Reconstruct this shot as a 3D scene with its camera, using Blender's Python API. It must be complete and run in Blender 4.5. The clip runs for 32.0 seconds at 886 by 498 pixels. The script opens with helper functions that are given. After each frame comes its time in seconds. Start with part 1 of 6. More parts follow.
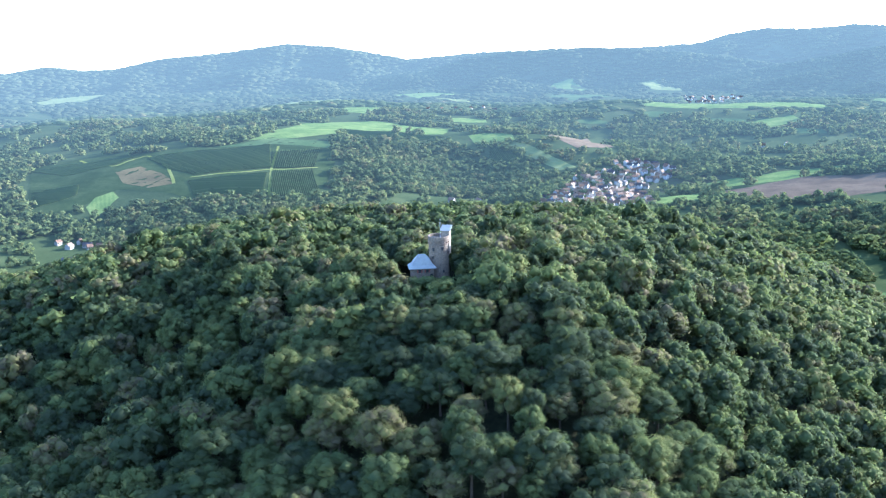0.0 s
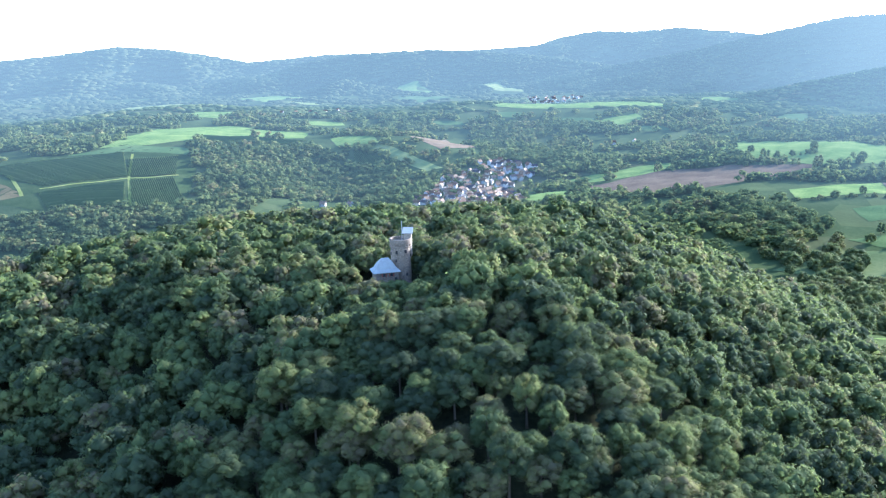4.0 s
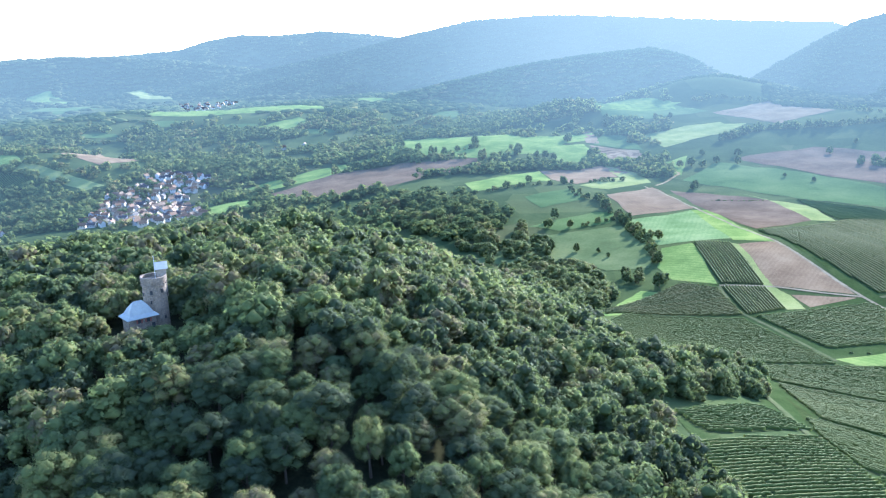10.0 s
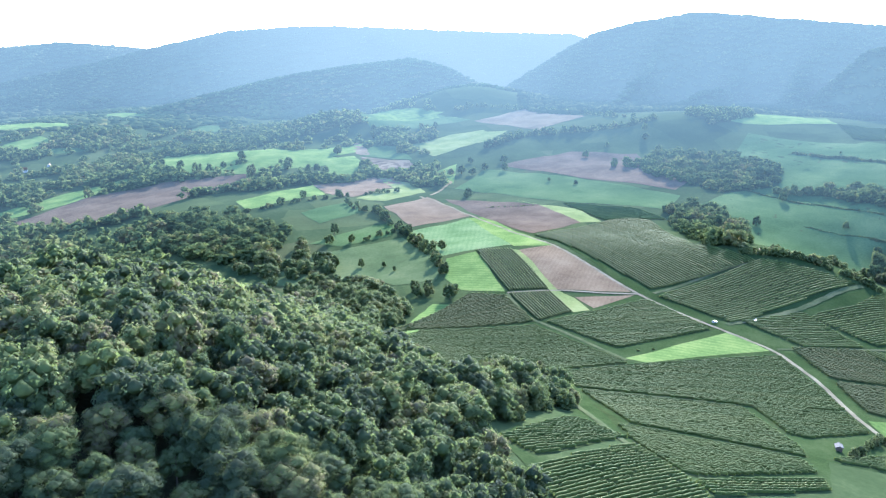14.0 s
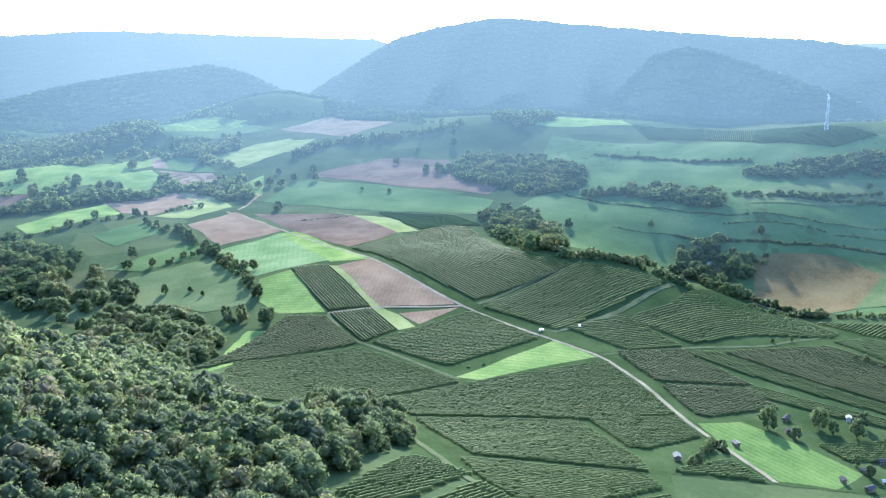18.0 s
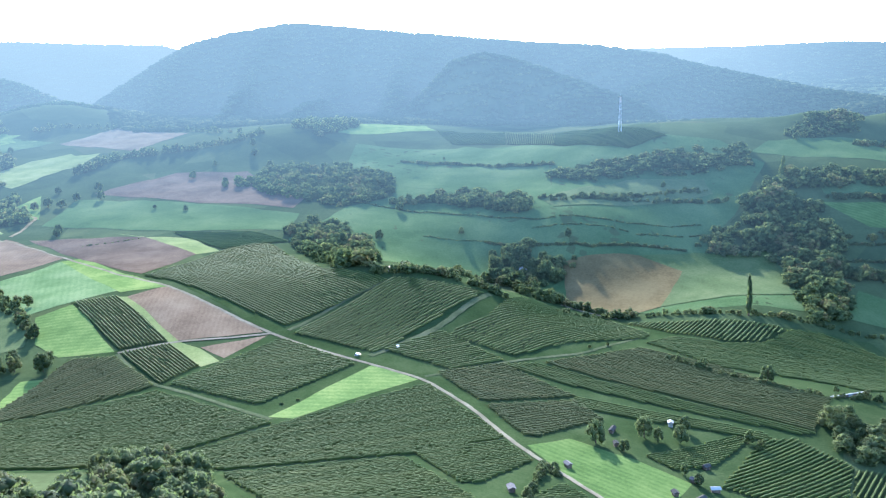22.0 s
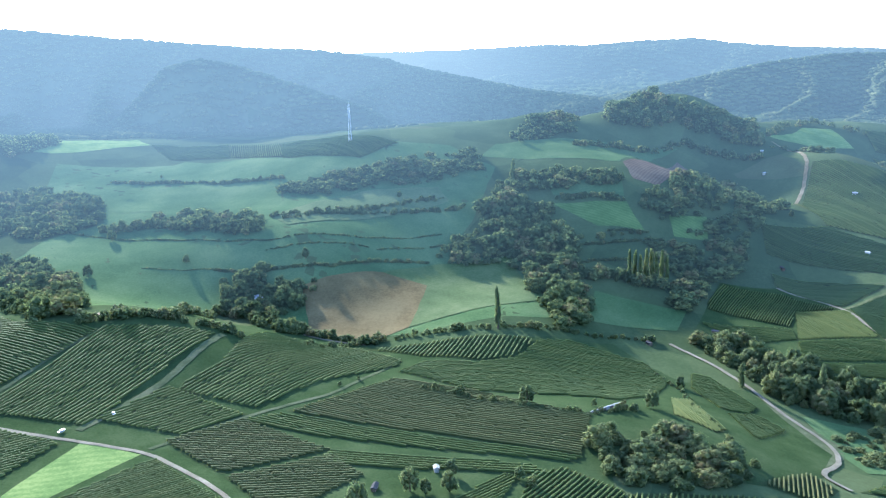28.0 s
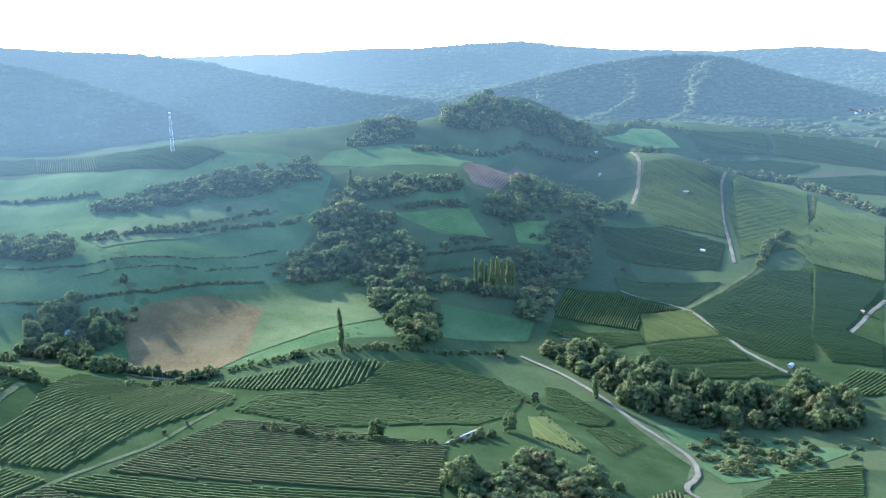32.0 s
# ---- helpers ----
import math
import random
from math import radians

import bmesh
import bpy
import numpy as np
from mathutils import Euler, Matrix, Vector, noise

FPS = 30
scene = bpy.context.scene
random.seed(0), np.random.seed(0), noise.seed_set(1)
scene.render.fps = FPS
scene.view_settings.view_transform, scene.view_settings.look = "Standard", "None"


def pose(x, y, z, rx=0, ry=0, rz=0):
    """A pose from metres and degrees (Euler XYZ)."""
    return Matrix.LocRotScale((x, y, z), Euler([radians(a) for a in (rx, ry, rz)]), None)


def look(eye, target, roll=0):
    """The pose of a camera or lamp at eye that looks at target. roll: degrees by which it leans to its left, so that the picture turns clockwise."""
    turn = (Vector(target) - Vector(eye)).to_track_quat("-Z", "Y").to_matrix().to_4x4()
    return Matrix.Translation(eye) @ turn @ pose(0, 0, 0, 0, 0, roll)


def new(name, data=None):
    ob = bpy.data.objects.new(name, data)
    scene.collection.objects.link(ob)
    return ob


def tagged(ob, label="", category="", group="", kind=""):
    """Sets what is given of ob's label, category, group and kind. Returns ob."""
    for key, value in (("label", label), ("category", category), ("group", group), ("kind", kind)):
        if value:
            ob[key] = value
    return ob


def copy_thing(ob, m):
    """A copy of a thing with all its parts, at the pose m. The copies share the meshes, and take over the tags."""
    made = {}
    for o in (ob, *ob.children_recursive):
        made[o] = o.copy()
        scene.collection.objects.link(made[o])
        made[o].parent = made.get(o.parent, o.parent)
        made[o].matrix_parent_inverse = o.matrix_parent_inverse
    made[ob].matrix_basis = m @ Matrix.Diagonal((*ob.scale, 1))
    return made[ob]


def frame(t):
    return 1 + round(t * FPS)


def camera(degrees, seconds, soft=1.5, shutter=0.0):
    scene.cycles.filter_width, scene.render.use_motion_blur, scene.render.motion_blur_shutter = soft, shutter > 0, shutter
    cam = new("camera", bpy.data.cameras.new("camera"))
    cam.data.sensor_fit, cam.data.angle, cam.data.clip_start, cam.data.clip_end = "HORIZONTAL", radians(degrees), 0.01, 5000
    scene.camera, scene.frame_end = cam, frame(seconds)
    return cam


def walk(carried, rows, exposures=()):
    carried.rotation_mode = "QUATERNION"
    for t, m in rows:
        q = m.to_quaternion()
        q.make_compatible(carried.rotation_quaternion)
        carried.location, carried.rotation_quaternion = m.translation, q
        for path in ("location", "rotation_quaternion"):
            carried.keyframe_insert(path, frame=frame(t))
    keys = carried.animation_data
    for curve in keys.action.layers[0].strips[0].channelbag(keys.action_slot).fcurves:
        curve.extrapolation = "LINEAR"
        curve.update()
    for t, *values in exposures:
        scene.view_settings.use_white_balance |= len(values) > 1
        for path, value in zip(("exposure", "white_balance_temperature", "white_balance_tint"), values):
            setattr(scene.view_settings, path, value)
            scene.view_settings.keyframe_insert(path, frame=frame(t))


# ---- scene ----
from mathutils import geometry

cam = camera(53.23, 32.0, 1.25)
PATH = [
    (0, (0.00, 0.00, 200.00), (-0.000, 97.163, 176.348), -1.38),
    (0.5, (-6.34, 0.16, 200.20), (-4.621, 97.309, 176.536), -1.36),
    (1, (-12.72, 0.59, 200.17), (-9.251, 97.687, 176.507), -1.36),
    (1.5, (-18.91, 1.23, 200.23), (-13.678, 98.250, 176.562), -1.33),
    (2, (-25.13, 2.30, 200.19), (-17.865, 99.184, 176.511), -1.29),
    (2.5, (-31.32, 3.59, 200.02), (-21.913, 100.285, 176.336), -1.28),
    (4.5, (-55.32, 9.00, 200.24), (-34.310, 103.829, 176.463), -1.35),
    (5, (-60.90, 10.82, 200.20), (-36.715, 104.889, 176.412), -1.42),
    (5.5, (-65.94, 13.01, 200.33), (-38.638, 106.200, 176.470), -1.45),
    (6, (-70.21, 15.49, 200.37), (-39.813, 107.707, 176.457), -1.49),
    (6.5, (-73.74, 18.39, 200.55), (-40.312, 109.524, 176.535), -1.52),
    (7, (-76.56, 22.04, 200.74), (-40.128, 111.989, 176.625), -1.53),
    (7.5, (-78.56, 26.33, 200.62), (-39.235, 115.037, 176.448), -1.55),
    (8, (-79.88, 31.06, 200.60), (-37.706, 118.428, 176.346), -1.61),
    (8.5, (-80.70, 36.36, 200.56), (-35.714, 122.290, 176.222), -1.63),
    (9, (-80.87, 41.99, 200.21), (-33.150, 126.418, 175.853), -1.63),
    (9.5, (-80.66, 47.48, 200.11), (-30.302, 130.358, 175.726), -1.60),
    (10, (-79.98, 52.57, 200.13), (-26.901, 133.768, 175.833), -1.62),
    (10.5, (-79.11, 57.60, 200.16), (-23.333, 137.010, 175.983), -1.62),
    (11, (-78.36, 62.22, 200.15), (-19.929, 139.727, 176.110), -1.64),
    (11.5, (-77.75, 66.55, 200.17), (-16.704, 142.059, 176.245), -1.60),
    (12, (-76.95, 70.95, 199.99), (-13.410, 144.396, 176.162), -1.58),
    (12.5, (-76.23, 75.06, 199.75), (-10.197, 146.301, 175.982), -1.52),
    (13, (-75.37, 78.79, 199.59), (-6.946, 147.758, 175.874), -1.45),
    (13.5, (-74.19, 82.08, 199.54), (-3.476, 148.690, 175.839), -1.42),
    (14, (-72.95, 85.47, 199.58), (-0.022, 149.613, 175.781), -1.45),
    (14.5, (-70.79, 89.48, 199.73), (4.290, 151.072, 175.865), -1.48),
    (15, (-68.09, 93.42, 199.57), (9.038, 152.401, 175.661), -1.50),
    (15.5, (-65.07, 96.89, 199.37), (13.990, 153.245, 175.405), -1.49),
    (17.5, (-49.02, 109.36, 199.24), (34.998, 158.086, 175.432), -1.45),
    (18, (-44.81, 112.29, 199.19), (40.315, 159.081, 175.449), -1.42),
    (18.5, (-40.26, 114.89, 199.19), (45.927, 159.727, 175.496), -1.42),
    (19, (-35.85, 117.36, 199.11), (51.400, 160.119, 175.465), -1.39),
    (19.5, (-31.60, 119.69, 199.22), (56.923, 159.767, 175.595), -1.41),
    (20, (-27.25, 121.92, 199.42), (62.587, 158.929, 175.775), -1.42),
    (20.5, (-22.57, 124.11, 199.38), (68.400, 158.244, 175.715), -1.44),
    (21, (-17.24, 126.28, 199.10), (74.645, 157.841, 175.432), -1.45),
    (21.5, (-11.83, 128.06, 198.80), (80.812, 157.337, 175.139), -1.46),
    (22, (-6.48, 129.85, 198.62), (86.875, 156.781, 174.962), -1.45),
    (22.5, (-1.49, 131.55, 198.71), (92.499, 156.129, 175.009), -1.46),
    (23, (3.20, 133.30, 199.00), (97.785, 155.435, 175.241), -1.45),
    (23.5, (8.35, 134.82, 199.20), (103.466, 154.514, 175.405), -1.47),
    (24, (13.87, 136.11, 199.10), (109.457, 153.334, 175.298), -1.49),
    (24.5, (20.09, 136.93, 198.80), (116.076, 151.753, 174.984), -1.50),
    (25, (25.96, 137.96, 198.79), (122.289, 150.327, 174.950), -1.51),
    (25.5, (31.79, 138.75, 199.00), (128.390, 148.692, 175.137), -1.54),
    (27.5, (56.05, 140.85, 199.01), (153.144, 140.926, 175.098), -1.53),
    (28, (62.38, 141.02, 198.97), (159.444, 138.613, 175.046), -1.54),
    (28.5, (68.44, 141.02, 198.86), (165.410, 136.238, 174.916), -1.53),
    (29, (74.83, 140.73, 198.60), (171.657, 133.486, 174.673), -1.53),
    (29.5, (81.30, 140.38, 198.32), (177.904, 130.604, 174.383), -1.53),
    (30, (87.82, 139.72, 198.16), (184.123, 127.451, 174.184), -1.50),
    (30.5, (93.99, 139.12, 198.13), (189.947, 124.405, 174.117), -1.49),
    (31, (100.31, 138.18, 197.88), (195.871, 121.092, 173.861), -1.49),
    (31.5, (106.79, 137.09, 197.45), (201.990, 118.097, 173.436), -1.49),
    (32, (113.40, 135.81, 197.03), (208.340, 115.553, 173.042), -1.48),
]
walk(cam, [(t, look(eye, target, roll)) for t, eye, target, roll in PATH], exposures=[(0, 2.7, 5230, 13), (6, 2.8, 5260, 13), (15, 2.8, 5260, 13), (23, 2.7, 5260, 13), (32, 2.7, 5200, 13)])

# ---- light ----
SUN_AZ, SUN_EL = 64.0, 19.0          # degrees: from +y towards +x, and above the horizon
world = bpy.data.worlds.new("sky")
scene.world = world
world.use_nodes = True
sky = world.node_tree.nodes.new("ShaderNodeTexSky")
sky.sky_type, sky.sun_disc = "NISHITA", False
sky.sun_elevation, sky.sun_rotation = radians(SUN_EL), radians(SUN_AZ)
sky.altitude, sky.air_density, sky.dust_density, sky.ozone_density = 300, 1.0, 0.7, 1.5
world.node_tree.nodes["Background"].inputs["Strength"].default_value = 0.17
world.node_tree.links.new(sky.outputs[0], world.node_tree.nodes["Background"].inputs["Color"])
sun = new("sun", bpy.data.lights.new("sun", "SUN"))
sun.data.energy, sun.data.angle, sun.data.color = 4.45, radians(2.0), (1.0, 0.9, 0.75)
sun.matrix_world = look((0, 0, 0), (-math.sin(radians(SUN_AZ)) * math.cos(radians(SUN_EL)), -math.cos(radians(SUN_AZ)) * math.cos(radians(SUN_EL)), -math.sin(radians(SUN_EL))))


# ---- materials ----
def material(name, rough=0.9, metal=0.0):
    m = bpy.data.materials.new(name)
    m.use_nodes = True
    b = m.node_tree.nodes["Principled BSDF"]
    b.inputs["Roughness"].default_value, b.inputs["Metallic"].default_value = rough, metal
    b.inputs["Specular IOR Level"].default_value = 0.0 if rough > 0.92 else 0.25
    return m, m.node_tree.nodes, m.node_tree.links, b


def noise_node(n, l, coord, scale, detail=4.0, rough=0.6):
    t = n.new("ShaderNodeTexNoise")
    t.inputs["Scale"].default_value, t.inputs["Detail"].default_value, t.inputs["Roughness"].default_value = scale, detail, rough
    l.new(coord, t.inputs["Vector"])
    return t.outputs["Fac"]


def ramp(n, l, fac, stops):
    r = n.new("ShaderNodeValToRGB")
    els = r.color_ramp.elements
    while len(els) < len(stops):
        els.new(0.5)
    for e, (p, c) in zip(els, stops):
        e.position, e.color = p, (*c, 1)
    l.new(fac, r.inputs["Fac"])
    return r.outputs["Color"]


def mix(n, l, fac, a, b, kind="MIX"):
    m = n.new("ShaderNodeMix")
    m.data_type, m.blend_type = "RGBA", kind
    for value, socket in ((fac, m.inputs["Factor"]), (a, m.inputs["A"]), (b, m.inputs["B"])):
        if isinstance(value, (int, float)):
            socket.default_value = value
        elif isinstance(value, tuple):
            socket.default_value = (*value, 1)
        else:
            l.new(value, socket)
    return m.outputs["Result"]


def math_node(n, l, kind, a, b=0.0):
    m = n.new("ShaderNodeMath")
    m.operation = kind
    for value, socket in ((a, m.inputs[0]), (b, m.inputs[1])):
        if isinstance(value, (int, float)):
            socket.default_value = value
        else:
            l.new(value, socket)
    return m.outputs[0]


def painted_haze(n, l, shader):
    """Paints distance haze into a material of the far valley and hills as added glow: none nearer than the start
    distance, then thicker with distance, blue first, and whiter towards the sun.
    """
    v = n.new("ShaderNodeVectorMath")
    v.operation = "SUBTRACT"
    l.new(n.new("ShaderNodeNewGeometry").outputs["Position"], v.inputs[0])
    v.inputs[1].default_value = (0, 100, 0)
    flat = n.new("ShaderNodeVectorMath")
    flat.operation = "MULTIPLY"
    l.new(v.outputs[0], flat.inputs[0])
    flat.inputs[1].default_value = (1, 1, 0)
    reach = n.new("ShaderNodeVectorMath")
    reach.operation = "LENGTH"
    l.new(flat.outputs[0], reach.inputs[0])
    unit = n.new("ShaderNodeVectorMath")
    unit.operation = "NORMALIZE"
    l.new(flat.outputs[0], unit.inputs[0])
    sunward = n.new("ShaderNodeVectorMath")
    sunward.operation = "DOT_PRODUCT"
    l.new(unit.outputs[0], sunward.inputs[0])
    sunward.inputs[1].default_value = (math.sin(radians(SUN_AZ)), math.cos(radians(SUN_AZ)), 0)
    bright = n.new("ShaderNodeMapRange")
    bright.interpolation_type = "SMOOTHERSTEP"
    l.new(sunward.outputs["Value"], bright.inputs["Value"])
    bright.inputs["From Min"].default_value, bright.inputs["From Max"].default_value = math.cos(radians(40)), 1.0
    way = math_node(n, l, "MAXIMUM", math_node(n, l, "SUBTRACT", reach.outputs["Value"], HAZE_START), 0.0)
    way = math_node(n, l, "MULTIPLY", way, math_node(n, l, "ADD", 1.0, math_node(n, l, "MULTIPLY", bright.outputs[0], HAZE_SUN)))
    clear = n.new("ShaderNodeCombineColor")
    for k, thick in enumerate(HAZE_THICK):
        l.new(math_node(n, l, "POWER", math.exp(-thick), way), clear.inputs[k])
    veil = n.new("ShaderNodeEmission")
    l.new(mix(n, l, 1.0, mix(n, l, 1.0, (1.0, 1.0, 1.0), clear.outputs[0], "SUBTRACT"), HAZE_GLOW, "MULTIPLY"), veil.inputs["Color"])
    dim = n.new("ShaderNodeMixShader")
    l.new(math_node(n, l, "SUBTRACT", 1.0, math_node(n, l, "POWER", math.exp(-HAZE_THICK[1]), way)), dim.inputs[0])
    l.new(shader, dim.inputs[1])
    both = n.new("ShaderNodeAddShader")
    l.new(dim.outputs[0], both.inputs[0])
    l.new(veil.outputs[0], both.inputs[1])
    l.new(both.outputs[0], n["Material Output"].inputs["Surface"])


# Haze painted as glow: start in metres, thickness, glow colour, growth towards the sun
HAZE_START, HAZE_THICK, HAZE_GLOW, HAZE_SUN = 850.0, (0.86e-4, 1.5e-4, 2.3e-4), (0.180, 0.163, 0.144), 1.6


def earth(name, dark, mid, light, fine=0.8, broad=0.02, rough=0.95, bump=0.4, lines=None, plots=0.0, hazed=False):
    """Ground cover of three tones, varied broadly and finely; lines: (direction in degrees, spacing in metres, strength) of furrows or mown swathes."""
    m, n, l, b = material(name, rough)
    pos = n.new("ShaderNodeNewGeometry").outputs["Position"]
    far = noise_node(n, l, pos, broad, 5, 0.65)
    near = noise_node(n, l, pos, fine, 4, 0.7)
    both = math_node(n, l, "ADD", math_node(n, l, "MULTIPLY", far, 0.62), math_node(n, l, "MULTIPLY", near, 0.38))
    if lines:
        turn, gap, force = lines
        v = n.new("ShaderNodeVectorMath")
        v.operation = "DOT_PRODUCT"
        l.new(pos, v.inputs[0])
        v.inputs[1].default_value = (math.cos(radians(turn)), math.sin(radians(turn)), 0)
        wob = math_node(n, l, "ADD", v.outputs["Value"], math_node(n, l, "MULTIPLY", noise_node(n, l, pos, 0.05, 2), 2.5))
        s = math_node(n, l, "SINE", math_node(n, l, "MULTIPLY", wob, 2 * math.pi / gap))
        both = math_node(n, l, "ADD", both, math_node(n, l, "MULTIPLY", s, force))
    col = ramp(n, l, both, [(0.38, dark), (0.5, mid), (0.62, light)])
    if plots:
        v = n.new("ShaderNodeTexVoronoi")
        v.inputs["Scale"].default_value = 1 / plots
        l.new(pos, v.inputs["Vector"])
        patch = ramp(n, l, v.outputs["Color"], [(0.0, (0.035, 0.05, 0.025)), (0.4, (0.055, 0.075, 0.032)), (0.6, (0.09, 0.115, 0.045)), (0.8, (0.13, 0.14, 0.06)), (0.93, (0.11, 0.088, 0.06))])
        col = mix(n, l, 0.2, col, patch)
    l.new(col, b.inputs["Base Color"])
    if hazed:
        painted_haze(n, l, b.outputs[0])
    bp = n.new("ShaderNodeBump")
    bp.inputs["Strength"].default_value, bp.inputs["Distance"].default_value = bump, 0.3
    l.new(near, bp.inputs["Height"])
    l.new(bp.outputs[0], b.inputs["Normal"])
    return m


def foliage(name, stops, through_light=0.35, rough=0.8, hazed=False, mottle=0.42):
    """Leaves: one tone a tree (its own random number or its tint), mottled leaf by leaf, letting some light through."""
    m, n, l, b = material(name, rough)
    tint = n.new("ShaderNodeAttribute")
    tint.attribute_name = "tint"
    info = n.new("ShaderNodeObjectInfo")
    geo = n.new("ShaderNodeNewGeometry")
    pick = math_node(n, l, "FRACT", math_node(n, l, "ADD", tint.outputs["Fac"], math_node(n, l, "MULTIPLY", info.outputs["Random"], 0.999)))
    leaf = math_node(n, l, "ADD", pick, math_node(n, l, "MULTIPLY", math_node(n, l, "SUBTRACT", geo.outputs["Random Per Island"], 0.5), mottle))
    col = ramp(n, l, leaf, stops)
    mott = math_node(n, l, "ADD", math_node(n, l, "MULTIPLY", noise_node(n, l, geo.outputs["Position"], 0.35, 3), 0.5), math_node(n, l, "MULTIPLY", noise_node(n, l, geo.outputs["Position"], 1.6, 2), 0.8))
    col = mix(n, l, math_node(n, l, "MULTIPLY", mott, 0.5), col, (0.04, 0.05, 0.025), "MIX")
    l.new(col, b.inputs["Base Color"])
    b.inputs["Specular IOR Level"].default_value = 0.0 if hazed else 0.03
    tr = n.new("ShaderNodeBsdfTranslucent")
    l.new(mix(n, l, 0.5, col, (0.17, 0.23, 0.07)), tr.inputs["Color"])
    add = n.new("ShaderNodeMixShader")
    add.inputs[0].default_value = through_light
    l.new(b.outputs[0], add.inputs[1])
    l.new(tr.outputs[0], add.inputs[2])
    if hazed:
        painted_haze(n, l, add.outputs[0])
    else:
        l.new(add.outputs[0], n["Material Output"].inputs["Surface"])
    return m


def plain(name, colour, rough=0.8, metal=0.0, vary=0.25, scale=1.5):
    m, n, l, b = material(name, rough, metal)
    pos = n.new("ShaderNodeNewGeometry").outputs["Position"]
    f = noise_node(n, l, pos, scale, 5, 0.65)
    dark = tuple(c * (1 - vary) for c in colour)
    light = tuple(min(1, c * (1 + vary)) for c in colour)
    l.new(ramp(n, l, f, [(0.3, dark), (0.7, light)]), b.inputs["Base Color"])
    return m


EARTHS = {
    "valley_land": ((0.01804, 0.02788, 0.01312), (0.02624, 0.03854, 0.01722), (0.03936, 0.05248, 0.0246), 0.3, 0.012, None, 95),
    "meadow_grass": ((0.03312, 0.05704, 0.023), (0.04876, 0.07636, 0.03128), (0.07176, 0.09752, 0.04232), 0.5, 0.012, None, 0),
    "mown_grass": ((0.06, 0.094, 0.03), (0.086, 0.124, 0.039), (0.128, 0.158, 0.054), 0.6, 0.03, (20, 6, 0.03), 0),
    "garden_meadow": ((0.0405, 0.0673, 0.0208), (0.0586, 0.0903, 0.0277), (0.0811, 0.111, 0.0364), 0.6, 0.03, (150, 5, 0.04), 0),
    "dry_grass": ((0.09, 0.112, 0.042), (0.122, 0.14, 0.054), (0.16, 0.17, 0.076), 0.6, 0.03, None, 0),
    "sown_field": ((0.06, 0.096, 0.04), (0.082, 0.12, 0.052), (0.112, 0.145, 0.07), 0.6, 0.03, (127, 5, 0.02), 0),
    "ploughed_soil": ((0.082, 0.064, 0.042), (0.115, 0.0912, 0.0605), (0.15, 0.121, 0.0823), 0.7, 0.02, (60, 4, 0.06), 0),
    "dark_ploughed_soil": ((0.052, 0.0388, 0.0277), (0.075, 0.0563, 0.0403), (0.1, 0.0766, 0.0546), 0.7, 0.02, (60, 4, 0.05), 0),
    "stubble": ((0.088, 0.064, 0.042), (0.115, 0.085, 0.056), (0.146, 0.112, 0.075), 0.7, 0.03, (113, 3.6, 0.02), 0),
    "grazed_pasture": ((0.066, 0.053, 0.027), (0.092, 0.072, 0.036), (0.115, 0.093, 0.047), 0.4, 0.02, None, 0),
    "dull_pasture": ((0.045, 0.063, 0.028), (0.062, 0.081, 0.036), (0.084, 0.099, 0.046), 0.4, 0.02, None, 0),
    # Row floor kept dark: the shade between the rows is put into its colour
    "vineyard_row_floor": ((0.018, 0.026, 0.011), (0.027, 0.037, 0.015), (0.04, 0.05, 0.021), 0.7, 0.03, None, 0),
    "vineyard_sward": ((0.01804, 0.02952, 0.01148), (0.02624, 0.04018, 0.01558), (0.03772, 0.05166, 0.02132), 0.7, 0.03, None, 0),
}
GROUNDS = {}


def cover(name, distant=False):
    """Ground cover by its name; distant: for land far off, with haze painted in as glow."""
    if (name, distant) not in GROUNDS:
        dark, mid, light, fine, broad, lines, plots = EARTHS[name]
        GROUNDS[name, distant] = earth(("distant_" if distant else "") + name, dark, mid, light, fine, broad, lines=lines, plots=plots, hazed=distant)
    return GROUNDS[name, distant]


# Land and wooded hillside carry painted haze glow far off
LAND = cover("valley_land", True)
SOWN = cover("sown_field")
HILLFLOOR = earth("wooded_hillside", (0.03, 0.039, 0.023), (0.044, 0.055, 0.029), (0.06, 0.07, 0.036), 0.05, 0.008, hazed=True)
GRASS, LUSH, LAWN, PALE, SOIL, DARKSOIL, STUBBLE, BROWN, PASTURE, SWARD = (cover(n) for n in ("meadow_grass", "mown_grass", "garden_meadow", "dry_grass", "ploughed_soil", "dark_ploughed_soil", "stubble", "grazed_pasture", "dull_pasture", "vineyard_sward"))
ROWFLOOR = cover("vineyard_row_floor")
GRAVEL = earth("pale_gravel", (0.09, 0.08064, 0.05688), (0.1238, 0.1102, 0.07848), (0.162, 0.1454, 0.1051), 1.2, 0.06, bump=0.15)
TRACK = earth("grassy_track", (0.038, 0.048, 0.024), (0.052, 0.062, 0.031), (0.076, 0.08, 0.045), 0.6, 0.05)
LEAF = foliage("broad_leaves", [(0.0, (0.03, 0.042, 0.031)), (0.2, (0.042, 0.058, 0.036)), (0.42, (0.062, 0.086, 0.041)), (0.62, (0.09, 0.117, 0.047)), (0.8, (0.13, 0.149, 0.055)), (0.92, (0.16, 0.14, 0.065)), (1.0, (0.125, 0.1, 0.07))], 0.42, mottle=0.25)
HEDGE_TONES = [(0.0, (0.052, 0.072, 0.037)), (0.35, (0.072, 0.096, 0.043)), (0.7, (0.1, 0.122, 0.05)), (0.92, (0.142, 0.145, 0.058)), (1.0, (0.145, 0.115, 0.06))]
